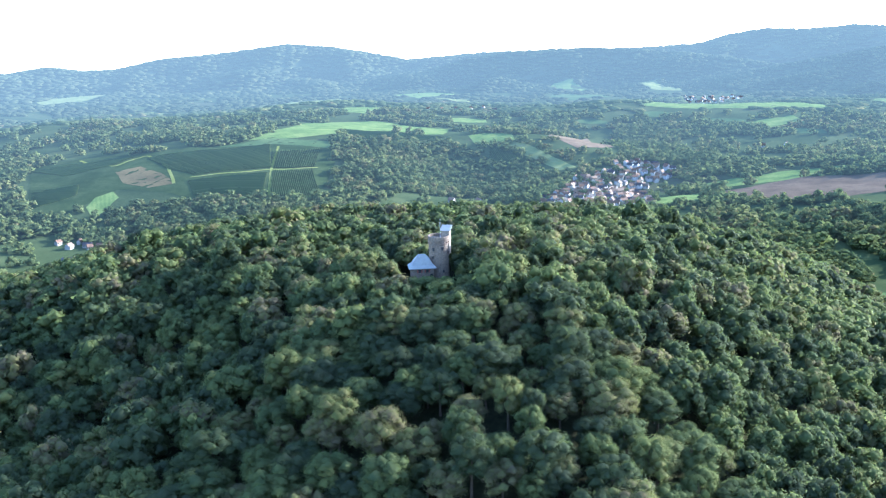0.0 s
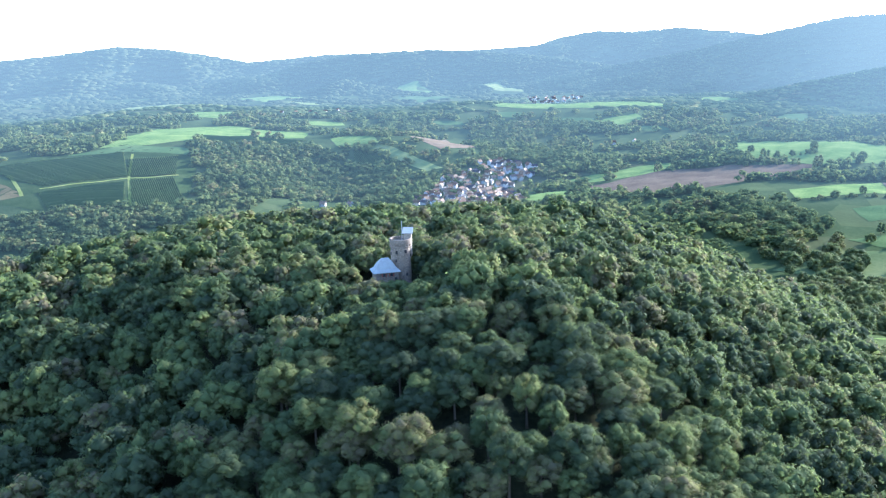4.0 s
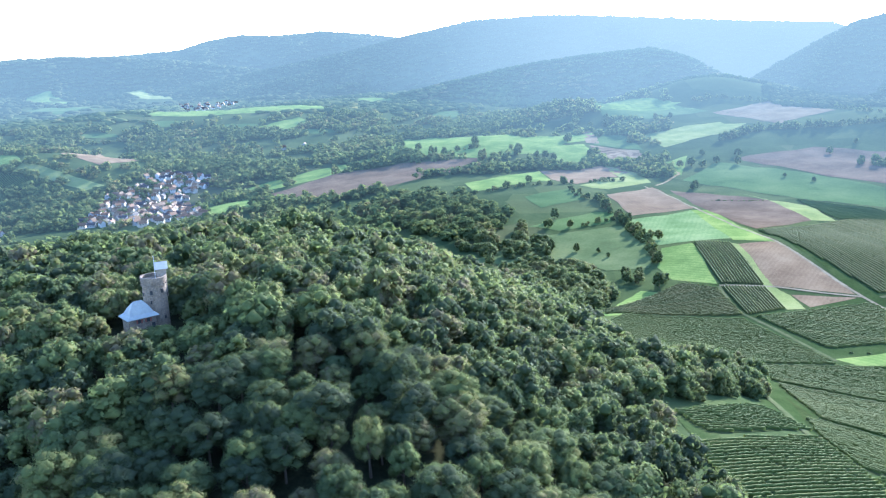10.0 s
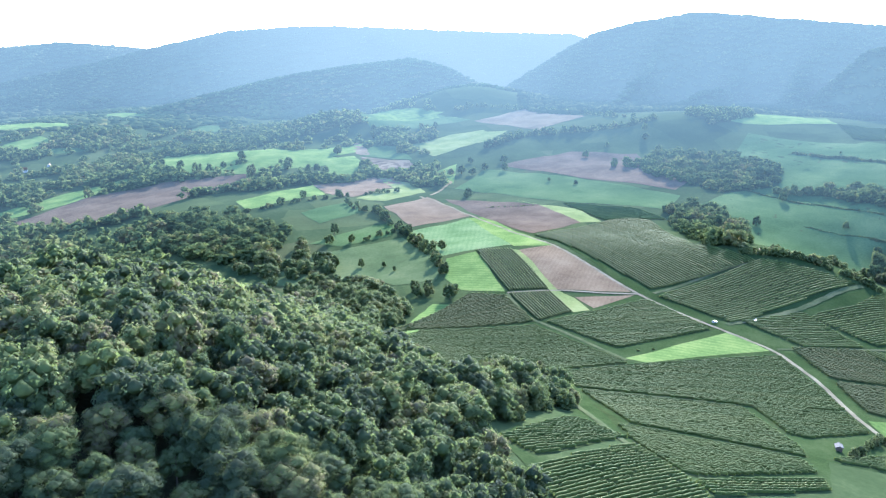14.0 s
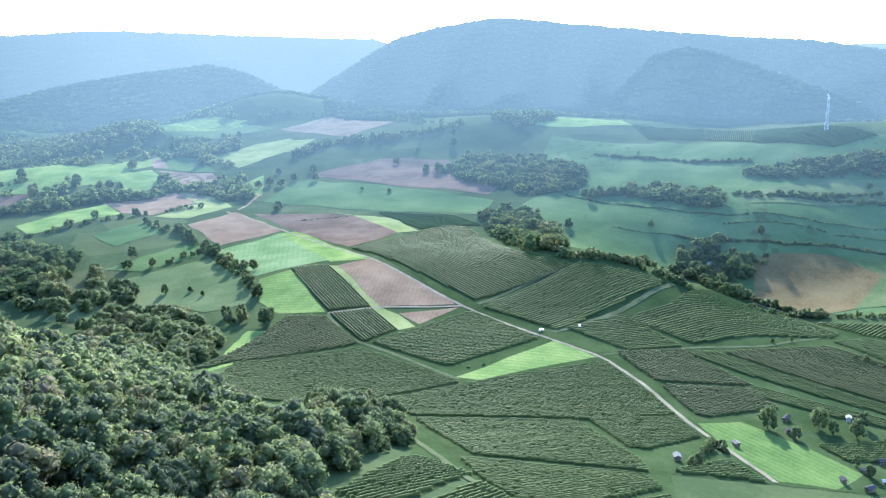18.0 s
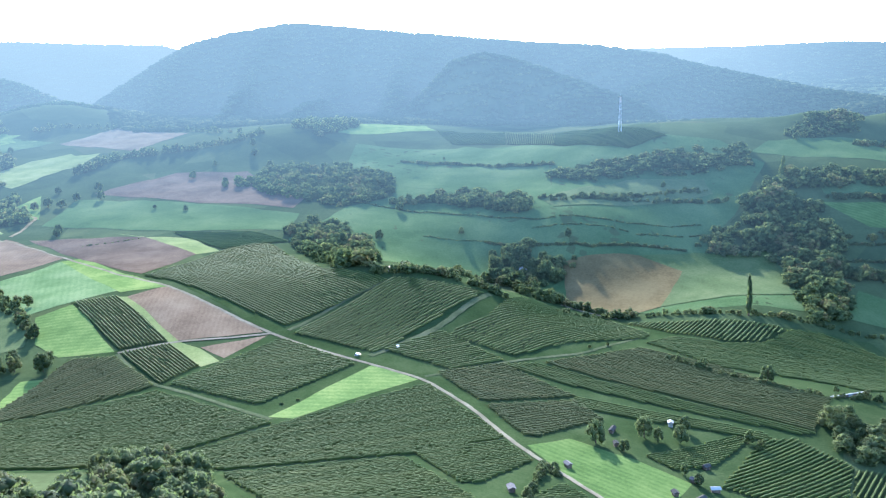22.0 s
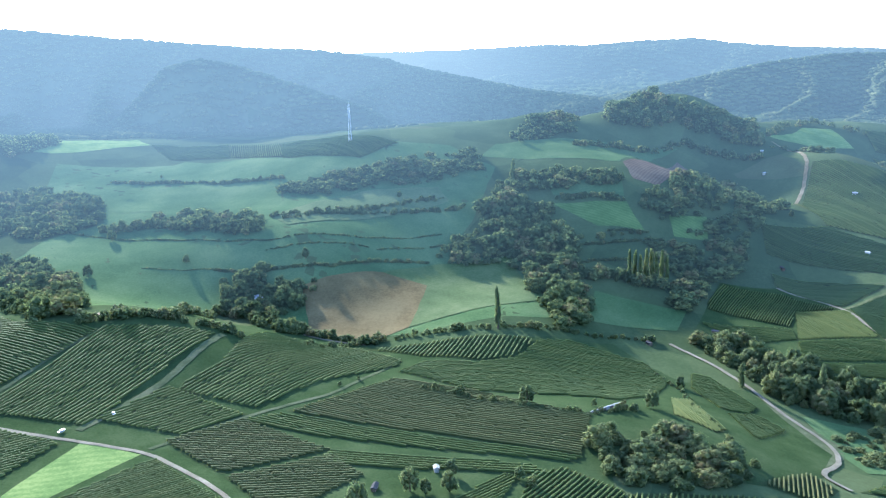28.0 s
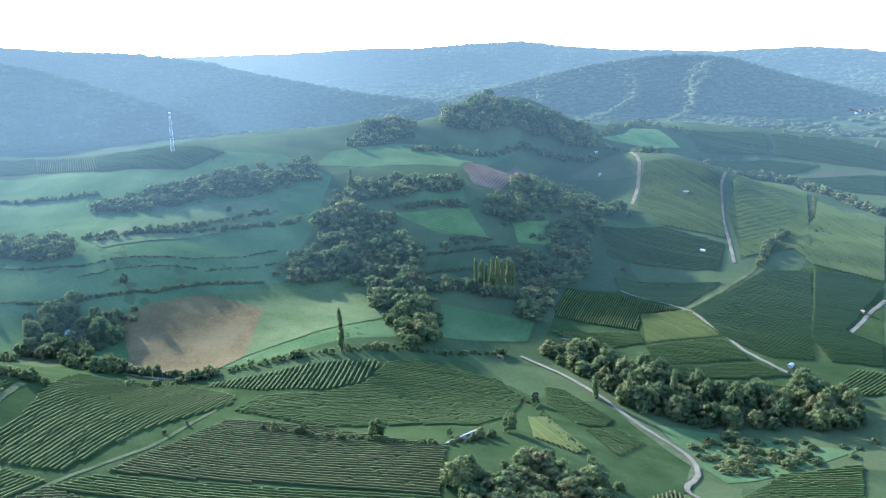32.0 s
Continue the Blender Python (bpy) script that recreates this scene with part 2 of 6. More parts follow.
LEAF_FAR = foliage("hedge_leaves", HEDGE_TONES, 0.45, mottle=0.25)
VINE_TONES = [(0.0, (0.0516, 0.07568, 0.02064)), (0.5, (0.0688, 0.09288, 0.0258)), (1.0, (0.0946, 0.1135, 0.03268))]
VINE = foliage("vine_leaves", VINE_TONES, 0.25)
# Vine copy with painted haze; darker tones stand for the far slope's shade
VINE_HAZED = foliage("distant_vine_leaves", [(0.0, (0.038, 0.062, 0.02)), (0.5, (0.05, 0.076, 0.025)), (1.0, (0.07, 0.094, 0.032))], 0.25, hazed=True)
VINE_DRY = foliage("turning_vine_leaves", [(0.0, (0.058, 0.066, 0.024)), (0.5, (0.076, 0.082, 0.029)), (1.0, (0.102, 0.1, 0.036))], 0.25)
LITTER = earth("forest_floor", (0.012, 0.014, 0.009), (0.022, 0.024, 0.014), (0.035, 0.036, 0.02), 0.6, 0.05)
# Far woodland leaves with haze painted in as glow
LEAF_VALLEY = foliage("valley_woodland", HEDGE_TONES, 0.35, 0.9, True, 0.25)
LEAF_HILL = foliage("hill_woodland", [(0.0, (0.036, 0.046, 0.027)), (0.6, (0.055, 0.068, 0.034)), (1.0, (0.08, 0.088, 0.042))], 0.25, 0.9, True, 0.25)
BARK = plain("bark", (0.085, 0.068, 0.052), 0.95, vary=0.4, scale=3)


# ---- meshes ----
def mesh_of(name, verts, faces, mat, tint=None, smooth=False, normals=None):
    """A mesh from arrays of vertices and of faces with equal counts of corners."""
    verts, faces = np.asarray(verts, np.float32), np.asarray(faces, np.int32)
    me = bpy.data.meshes.new(name)
    k = faces.shape[1]
    me.vertices.add(len(verts))
    me.vertices.foreach_set("co", verts.ravel())
    me.loops.add(faces.size)
    me.loops.foreach_set("vertex_index", faces.ravel())
    me.polygons.add(len(faces))
    me.polygons.foreach_set("loop_start", np.arange(0, faces.size, k, dtype=np.int32))
    me.update(calc_edges=True)
    me.polygons.foreach_set("use_smooth", np.full(len(faces), smooth))
    if tint is not None:
        me.attributes.new("tint", "FLOAT", "POINT").data.foreach_set("value", np.asarray(tint, np.float32))
    if normals is not None:
        me.normals_split_custom_set_from_vertices(normals)
    me.materials.append(mat)
    return me


def child(name, me, parent, label=""):
    ob = new(name, me)
    ob.parent = parent
    return tagged(ob, label)


def part(name, bm, mat, parent, label=""):
    me = bpy.data.meshes.new(name)
    bm.to_mesh(me)
    bm.free()
    me.materials.append(mat)
    return child(name, me, parent, label)


# ---- the lie of the land ----
HILLS = []


def hill(x, y, reach, height):
    HILLS.append((x, y, reach, height))


hill(1600, 950, 500, 70.5)
hill(-400, 1950, 500, 57.4)
hill(1350, 2200, 500, 41.3)
hill(0, 400, 300, 133.1)
hill(600, -350, 300, -53.4)
hill(1500, -50, 300, 80.3)
hill(-150, 1000, 300, -44.1)
hill(600, 1000, 180, 22.4)
hill(-300, 1500, 180, 42.7)
hill(1300, -800, 180, -17.6)
hill(800, 2100, 180, 26.1)
hill(-900, 2000, 180, 21.3)
hill(-600, -500, 180, -8.5)
hill(300, 400, 110, -29.2)
hill(1320, 220, 110, 26.3)
hill(60, 1480, 110, -48.4)
hill(360, 1840, 110, -20.6)
hill(1500, 1420, 110, 35.0)
hill(180, 1660, 110, 29.1)
hill(960, -140, 110, -16.9)
hill(840, 1300, 110, 22.5)
hill(720, 580, 110, 10.7)
hill(180, 100, 110, -8.5)
hill(360, 640, 110, -18.4)
hill(420, 220, 110, -7.5)
hill(1140, -140, 110, 20.5)
hill(1200, 820, 110, -12.5)
hill(840, 1000, 110, -6.8)
hill(-480, 1180, 110, -13.0)
hill(780, -620, 110, -12.8)
hill(700, 400, 70, 17.2)
hill(860, 320, 70, -25.1)
hill(580, 0, 70, 16.8)
hill(1380, -240, 70, -31.6)
hill(1220, -320, 70, -13.6)
hill(1020, 280, 70, 13.8)
hill(940, 120, 70, -24.4)
hill(20, 240, 70, 16.5)
hill(1300, -440, 70, 29.9)
hill(820, -80, 70, -13.5)
hill(1020, -240, 70, -18.2)
hill(580, 560, 70, 11.8)
hill(780, 200, 70, -21.8)
hill(620, -160, 70, -10.6)
hill(700, 320, 70, 16.3)
hill(780, 80, 70, 11.1)
hill(-20, 120, 70, -6.0)
hill(300, 1360, 70, -8.3)
hill(-140, 320, 70, 17.0)
hill(100, 360, 70, 9.9)
hill(1260, -320, 70, -26.2)
hill(140, 520, 70, 11.0)
hill(940, 200, 70, 13.7)
hill(700, 0, 70, -11.5)
hill(1562, -303, 85, 65)
hill(1473, -65, 45, 20)
hill(1663, -564, 130, 38)
hill(1579, -725, 130, 33)
hill(1475, -882, 140, 28)
hill(1245, -505, 90, 14)
hill(-60, 560, 90, 12)
hill(40, 670, 70, 9)
hill(150, 520, 60, 5)
hill(-128, 310, 48, -20)
hill(-210, 275, 80, -20)
hill(-55, 235, 55, -6)
hill(112, 265, 38, -12)
hill(162, 308, 40, -5)
hill(35, 300, 40, 4)
hill(215, 650, 70, 12)
hill(-210, 490, 90, 14)
hill(1440, 815, 90, 14)
hill(1523, 690, 80, 6)
hill(1160, 1440, 95, 36)
hill(440, 2270, 200, 34)
hill(-180, 2450, 230, 30)
hill(-310, 1510, 110, -24)
hill(-170, 1385, 60, -10)
hill(1623, 1431, 120, 34)
hill(950, -265, 70, -13)
hill(1458, -632, 110, -30)
hill(380, 1384, 80, -12)
hill(112, 1456, 70, 12)
hill(1345, 790, 70, 10)

# far ridges: distance, depth of the slope, then bearing and height of the crest in turn
FAR_RIDGE = (4400, 560, (-180, -60, -26, -24, -22, -20, -17.5, -14, -9.7, -7, -5, -2, 0, 2.7, 4.6, 13, 16.5, 18.4, 20.3, 22.5, 25.4, 29, 34, 88, 92, 97.6, 100, 103, 106.5, 108.6, 112, 118, 123, 126, 128.5, 135, 180),
             (80, 80, 63, 86, 63, 65, 105, 124, 160, 145, 117, 72, 81, 98, 100, 106, 121, 163, 185, 177, 192, 165, 100, 100, 101, 116, 108, 124, 131, 107, 84, 66, 80, 64, 35, 40, 80))
MID_RIDGE = (3650, 520, (-180, 8, 14, 22, 27, 30, 32.3, 34.8, 39, 41.5, 45, 52, 56.5, 60, 66, 180), (-40, -40, -39, 54, 114, 158, 187, 219, 231, 229, 215, 189, 175, 107, -40, -40))
BIG_HILL = (2420, 560, (-180, 49, 53, 56, 58, 60.5, 63.8, 65.6, 69, 75, 79.5, 83, 87.2, 88.2, 91.5, 96, 102, 108, 180), (-40, -40, 60, 138, 184, 209, 228, 227, 209, 183, 165, 155, 128, 112, 80, 38, 0, -40, -40))
FRONT_HILL = (3900, 400, (-180, -12, -6, -1, 2, 4.6, 10.1, 16, 22, 30, 180), (-40, -40, -10, 32, 86, 110, 121, 92, 32, -40, -40))
CASTLE_HILL = (2750, 380, (-180, 96, 101, 106, 110, 113.5, 116, 118, 121, 125, 130, 180), (-60, -60, -10, 42, 84, 105, 108, 100, 55, 5, -60, -60))
HILL_SPUR = (1980, 210, (-180, 66, 70, 72, 74, 76, 78.2, 81.7, 85.2, 87.8, 92, 180), (-90, -90, 5, 68, 138, 153, 135, 90, 45, -12, -90, -90))
MID_SPUR = (2430, 380, (-180, 24, 29, 33, 37.3, 42, 46, 48.3, 51, 52, 54, 180), (-90, -60, 8, 48, 86, 113, 128, 102, 38, 0, -70, -90))
RIDGES = (FAR_RIDGE, MID_RIDGE, BIG_HILL, FRONT_HILL, CASTLE_HILL, HILL_SPUR, MID_SPUR)


def waves(x, y, size, seed):
    """Smooth made-up relief between about -1 and 1, by crossing waves of several lengths."""
    z, r = 0 * x, np.random.default_rng(seed)
    for k in range(10):
        a, s = r.uniform(0, 2 * math.pi), size * r.uniform(0.5, 1.6)
        z = z + np.sin((x * math.cos(a) + y * math.sin(a)) * 2 * math.pi / s + r.uniform(0, 6.28)) / 10 * 2.0
    return z


def near_land(x, y):
    z = np.full(np.shape(x), -40.0)
    for cx, cy, s, v in HILLS:
        z = z + v * np.exp(-((x - cx) ** 2 + (y - cy) ** 2) / (2 * s * s))
    return z


def ridge_land(ridge, x, y, rough=0.0):
    """The height of a far ridge, whose front is folded into spurs."""
    far, deep, bearings, crest = ridge
    dx, dy = x, y - 100
    r, a = np.hypot(dx, dy), np.degrees(np.arctan2(dx, dy))
    top = np.interp(a, bearings, crest)
    down = np.clip((far - r) / deep * 1.8, 0, 1)
    fold = 1 - 1.2 * rough * (0.5 + 0.6 * waves(x, y, 520, 3)) * down
    along = np.radians(a) * far + 0.35 * (far - r) + 70 * waves(x, y, 600, 31)
    fold = np.clip(fold - (1.15 if far < 3000 else 0.4) * rough * np.abs(np.sin(along * math.pi / (0.075 * far + 40))) ** 1.3 * down, 0.2, 1)
    return -90 + (top + 90) * np.exp(-((r - far) / deep) ** 2) * fold


def land(x, y):
    """The height of the ground at x, y (arrays)."""
    x, y = np.asarray(x, float), np.asarray(y, float)
    r = np.hypot(x, y - 100)
    z = near_land(x, y)
    z = z + 1.6 * waves(x, y, 90, 5) * np.clip((r - 500) / 600, 0, 1) + 7 * waves(x, y, 380, 9) * np.clip((r - 1700) / 900, 0, 1)
    for ridge in RIDGES:
        m = ridge_land(ridge, x, y, 0.48)
        z = np.maximum(z, m) + 12 * np.exp(-np.abs(z - m) / 12) * 0.5 * np.clip((r - 1500) / 300, 0, 1)
    return z


def ground_at(x, y):
    return float(land(np.array([x]), np.array([y]))[0])


# ---- builders ----
def inside(x, y, poly):
    """Which of the points x, y lie in the polygon."""
    hit, px, py = np.zeros(np.shape(x), bool), [p[0] for p in poly], [p[1] for p in poly]
    for i in range(len(poly)):
        j = i - 1
        cross = (py[i] > y) != (py[j] > y)
        hit ^= cross & (x < (px[j] - px[i]) * (y - py[i]) / ((py[j] - py[i]) or 1e-9) + px[i])
    return hit


def spread(poly, gap, rng, loose=0.45):
    """Points all over a polygon, about gap apart."""
    xs, ys = np.arange(min(p[0] for p in poly), max(p[0] for p in poly), gap), np.arange(min(p[1] for p in poly), max(p[1] for p in poly), gap * 0.87)
    gx, gy = np.meshgrid(xs, ys)
    gx = gx + (np.arange(len(ys)) % 2 * gap / 2)[:, None]
    gx, gy = gx + rng.uniform(-loose, loose, gx.shape) * gap, gy + rng.uniform(-loose, loose, gx.shape) * gap
    keep = inside(gx, gy, poly)
    return gx[keep], gy[keep]


def densified(line, step, closed=False):
    out = []
    for a, b in zip(line, line[1:] + line[:1] if closed else line[1:]):
        k = max(1, int(math.hypot(b[0] - a[0], b[1] - a[1]) / step))
        out += [(a[0] + (b[0] - a[0]) * i / k, a[1] + (b[1] - a[1]) * i / k) for i in range(k)]
    return out if closed else out + [line[-1]]


def drape(name, poly, mat, lift=0.3, step=9.0, wander=0.6):
    """A sheet that lies on the land inside a polygon, with slightly uneven borders."""
    rim = densified(poly, step, True)
    rim = [(x + wander * math.sin(x * 0.31 + y * 0.7), y + wander * math.sin(x * 0.53 - y * 0.4)) for x, y in rim]
    gx, gy = spread(poly, step, np.random.default_rng(1), 0.1)
    pts = [Vector(p) for p in rim] + [Vector((x, y)) for x, y in zip(gx, gy)]
    vs, _, fs, *_ = geometry.delaunay_2d_cdt(pts, [], [list(range(len(rim)))], 1, 1e-3)
    v = np.array([(p.x, p.y) for p in vs])
    v = np.c_[v, land(v[:, 0], v[:, 1]) + lift]
    return mesh_of(name, v, [f for f in fs if len(f) == 3], mat, smooth=True)


FIELDS = []


def field(name, mat, poly, label, category="field", lift=0.3):
    far = math.hypot(poly[0][0], poly[0][1] - 100)
    FIELDS.append(poly)
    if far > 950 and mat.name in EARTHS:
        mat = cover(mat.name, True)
    return tagged(new(name, drape(name, poly, mat, lift * 0.5 + far * 0.0002, 9 if far < 1100 else 16)), label, category, kind="structure")


def road(name, mat, line, width, label, lift=0.4):
    """A strip along a line over the land."""
    pts = np.array(densified(line, 5.0))
    for _ in range(6):
        pts[1:-1] = (pts[:-2] + 2 * pts[1:-1] + pts[2:]) / 4
    d = np.gradient(pts, axis=0)
    d /= np.linalg.norm(d, axis=1)[:, None]
    nrm, cols = np.c_[-d[:, 1], d[:, 0]], (-0.5, -0.2, 0.2, 0.5)
    v = []
    for c in cols:
        p = pts + nrm * width * (c + 0.06 * np.sin(np.arange(len(pts)) * 1.7)[:, None] * (abs(c) > 0.3))
        v.append(np.c_[p, land(p[:, 0], p[:, 1]) + lift + (0.06 if abs(c) < 0.3 else 0)])
    k, v = len(pts), np.concatenate(v)
    i = np.arange(k - 1)
    f = np.concatenate([np.c_[c * k + i, (c + 1) * k + i, (c + 1) * k + i + 1, c * k + i + 1][:, ::-1] for c in range(3)])
    return tagged(new(name, mesh_of(name, v, f, mat, smooth=True)), label, "road", kind="structure")


def vineyard(poly, along, mat, label, gap=0, height=1.6, miss=0.02):
    """Rows of vines across a polygon; along: the rows' direction in degrees from +x. Rows that cannot be told apart from afar are joined."""
    cx, cy = sum(p[0] for p in poly) / len(poly), sum(p[1] for p in poly) / len(poly)
    poly = [(x + 1.6 * (x - cx) / math.hypot(x - cx, y - cy), y + 1.6 * (y - cy) / math.hypot(x - cx, y - cy)) for x, y in poly]
    FIELDS.append(poly)
    rng = np.random.default_rng(int(abs(poly[0][0] * 7 + poly[0][1])))
    far = math.hypot(poly[0][0], poly[0][1] - 100)
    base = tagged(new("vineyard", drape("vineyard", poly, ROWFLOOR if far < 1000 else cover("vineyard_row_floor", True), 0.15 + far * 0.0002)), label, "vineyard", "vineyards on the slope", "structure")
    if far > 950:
        mat = VINE_HAZED
    gap = gap or (2.2 if far < 480 else 3.0)
    u, w = np.array([math.cos(radians(along)), math.sin(radians(along))]), np.array([-math.sin(radians(along)), math.cos(radians(along))])
    p = np.array(poly, float)
    across, length = p @ w, p @ u
    vs, fs, ts, count = [], [], [], 0
    for k in np.arange(across.min() + gap * 0.7, across.max() - gap * 0.4, gap):
        cuts = sorted(length[i] + (k - across[i]) / (across[i - 1] - across[i]) * (length[i - 1] - length[i]) for i in range(len(p)) if (across[i] > k) != (across[i - 1] > k))
        for a, b in zip(cuts[::2], cuts[1::2]):
            a, b = a + 1.0 + rng.uniform(0, 1.5), b - 1.0 - rng.uniform(0, 1.5)
            if b - a < 5:
                continue
            seg = max(2, int((b - a) / (1.25 if far < 560 else 2.2 if far < 900 else 4.5)))
            s = np.linspace(a, b, seg + 1)
            mid = s[:, None] * u + k * w + rng.normal(0, 0.06, (seg + 1, 1)) * w
            z = land(mid[:, 0], mid[:, 1]) + far * 0.0002
            hh = height * rng.uniform(0.86, 1.12, seg + 1)
            hh[rng.random(seg + 1) < miss] *= 0.3
            wd = gap * 0.19 * rng.uniform(0.75, 1.25, seg + 1)
            ring = [np.c_[mid + (side * wd)[:, None] * w, z + hh * up] for side, up in ((-0.75, 0.12), (-1, 0.72), (-0.55, 1.0), (0.55, 0.96), (1, 0.72), (0.75, 0.12))]
            m, v = seg + 1, np.concatenate(ring)
            i = np.arange(seg)
            f = np.concatenate([np.c_[c * m + i, (c + 1) * m + i, (c + 1) * m + i + 1, c * m + i + 1] for c in range(5)])
            tint = np.full(len(v), rng.random() * 0.6)
            if far < 760 and count < 300:
                child("vine_row", mesh_of("vine_row", v, f, mat, tint), base)
            else:
                fs.append(f + sum(len(q) for q in vs))
                vs.append(v)
                ts.append(tint)
            count += 1
    if vs:
        tagged(child("vine_rows", mesh_of("vine_rows", np.concatenate(vs), np.concatenate(fs), mat, np.concatenate(ts)), base), kind="stuff")
    return base


OCTA = np.array([(1, 0, 0), (-1, 0, 0), (0, 1, 0), (0, -1, 0), (0, 0, 1), (0, 0, -1)], float), np.array([(0, 2, 4), (2, 1, 4), (1, 3, 4), (3, 0, 4), (2, 0, 5), (1, 2, 5), (3, 1, 5), (0, 3, 5)])


def leaf_cloud(rng, count, lobes, size, tall=1.0, spire=False, loose=(0.72, 1.12)):
    """Leaves (triangles) over the lobes of a crown of radius about 1 that stands from z = 0 to about 1.7 * tall, with a dark inner body."""
    tri, cores, nrm = [], [], []
    for k in range(lobes):
        if spire:
            t = (k + 0.5) / lobes
            c, r = np.array([rng.normal(0, 0.12), rng.normal(0, 0.12), t * 1.9 * tall]), 0.7 * (1 - 0.6 * t) * (0.6 + 0.4 * min(1, t * 4)) + 0.12
        else:
            a, t = k * 2.4 + rng.uniform(-0.5, 0.5), (k + rng.uniform(0.1, 0.9)) / lobes
            rad = (0.7 if t < 0.45 else 0.7 * math.sqrt(max(0.02, 1 - ((t - 0.45) / 0.6) ** 2))) * rng.uniform(0.68, 1.04)
            c, r = np.array([rad * math.cos(a), rad * math.sin(a), (0.22 + 1.12 * t) * tall * rng.uniform(0.92, 1.08)]), rng.uniform(0.31, 0.5) * (20 / (lobes + 8)) ** 0.4
        n = int(count / lobes)
        d = rng.normal(size=(n, 3))
        d[:, 2] += 0.25
        d /= np.linalg.norm(d, axis=1)[:, None]
        p = c + d * r * (rng.uniform(*loose, (n, 1)) ** 0.8) * (1, 1, 0.85)
        e1 = np.cross(d, rng.normal(size=(n, 3)))
        e1 /= np.linalg.norm(e1, axis=1)[:, None]
        e2 = np.cross(d, e1) + d * rng.uniform(-0.3, 0.3, (n, 1))
        s = size * rng.uniform(0.6, 1.35, (n, 1))
        t3 = np.stack([p - e1 * s, p + e1 * s * 0.9 - e2 * s * 0.5, p + e2 * s * 1.25], 1)
        back = (np.cross(t3[:, 1] - t3[:, 0], t3[:, 2] - t3[:, 0]) * d).sum(1) < 0
        t3[back] = t3[back][:, ::-1]
        tri.append(t3)
        soft = 0.55 * d + 1.1 * (p - (0, 0, 0.45 * tall)) + 0.42 * rng.normal(size=(n, 3))
        nrm.append(np.repeat(soft / np.linalg.norm(soft, axis=1)[:, None], 3, 0))
        cores.append((c, r * 0.8))
    v, m = np.concatenate(tri).reshape(-1, 3), np.concatenate(nrm)
    f = np.arange(len(v)).reshape(-1, 3)
    bv, bf = OCTA
    for c, r in cores:
        f = np.r_[f, bf + len(v)]
        v, m = np.r_[v, c + bv * r * rng.uniform(0.9, 1.1, (len(bv), 1))], np.r_[m, bv]
    return v, f, m


def blob_arrays():
    """A ball of twenty triangles."""
    g = (1 + 5 ** 0.5) / 2
    v = np.array([(s * a, t * g * a, 0) for a in (1,) for s in (-1, 1) for t in (-1, 1)] + [(0, s, t * g) for s in (-1, 1) for t in (-1, 1)] + [(t * g, 0, s) for s in (-1, 1) for t in (-1, 1)], float)
    v /= np.linalg.norm(v[0])
    d = np.linalg.norm(v[:, None] - v[None], axis=-1)
    near = (d > 0.1) & (d < 1.2)
    f = [(i, j, k) if np.dot(np.cross(v[j] - v[i], v[k] - v[i]), v[i]) > 0 else (i, k, j) for i in range(12) for j in range(i) for k in range(j) if near[i, j] and near[j, k] and near[i, k]]
    return v, np.array(f)


def gathered(name, shapes, places, mat):
    """ONE mesh of many copies: places are rows of x, y, z, width, height, turn, shape number, tint."""
    vs, fs, ts, ns, off = [], [], [], [], 0
    for x, y, z, w, h, turn, k, tint in places:
        v, f, m = shapes[int(k) % len(shapes)]
        c, s = math.cos(turn), math.sin(turn)
        vs.append(np.c_[(v[:, 0] * c - v[:, 1] * s) * w + x, (v[:, 0] * s + v[:, 1] * c) * w + y, v[:, 2] * h + z])
        ns.append(np.c_[m[:, 0] * c - m[:, 1] * s, m[:, 0] * s + m[:, 1] * c, m[:, 2]])
        fs.append(f + off)
        ts.append(np.full(len(v), tint))
        off += len(v)
    return mesh_of(name, np.concatenate(vs), np.concatenate(fs), mat, np.concatenate(ts), True, np.concatenate(ns))


def trunk_mesh(seed):
    """A tapered trunk with a root flare and five limbs, 1 high."""
    rng, vs, fs = np.random.default_rng(seed), [], []

    def limb(points, radii, sides=6):
        base = sum(len(v) for v in vs)
        for p, r in zip(points, radii):
            a = np.arange(sides) * 2 * math.pi / sides
            vs.append(np.c_[p[0] + r * np.cos(a), p[1] + r * np.sin(a), np.full(sides, p[2])])
        for i in range(len(points) - 1):
            for j in range(sides):
                k = (j + 1) % sides
                fs.append((base + i * sides + j, base + i * sides + k, base + (i + 1) * sides + k, base + (i + 1) * sides + j))

    lean = rng.normal(0, 0.03, 2)
    limb([(0, 0, -0.12), (0, 0, 0.03), (lean[0], lean[1], 0.4), (2 * lean[0], 2 * lean[1], 0.85)], [0.045, 0.03, 0.022, 0.008])
    for k in range(5):
        a, z = k * 1.26 + rng.uniform(-0.4, 0.4), rng.uniform(0.32, 0.6)
        r = rng.uniform(0.14, 0.25)
        limb([(lean[0], lean[1], z), (lean[0] + r * 0.5 * math.cos(a), lean[1] + r * 0.5 * math.sin(a), z + 0.12), (lean[0] + r * math.cos(a), lean[1] + r * math.sin(a), z + 0.22)], [0.014, 0.009, 0.003], 4)
    return mesh_of("trunk", np.concatenate(vs), fs, BARK, smooth=True)


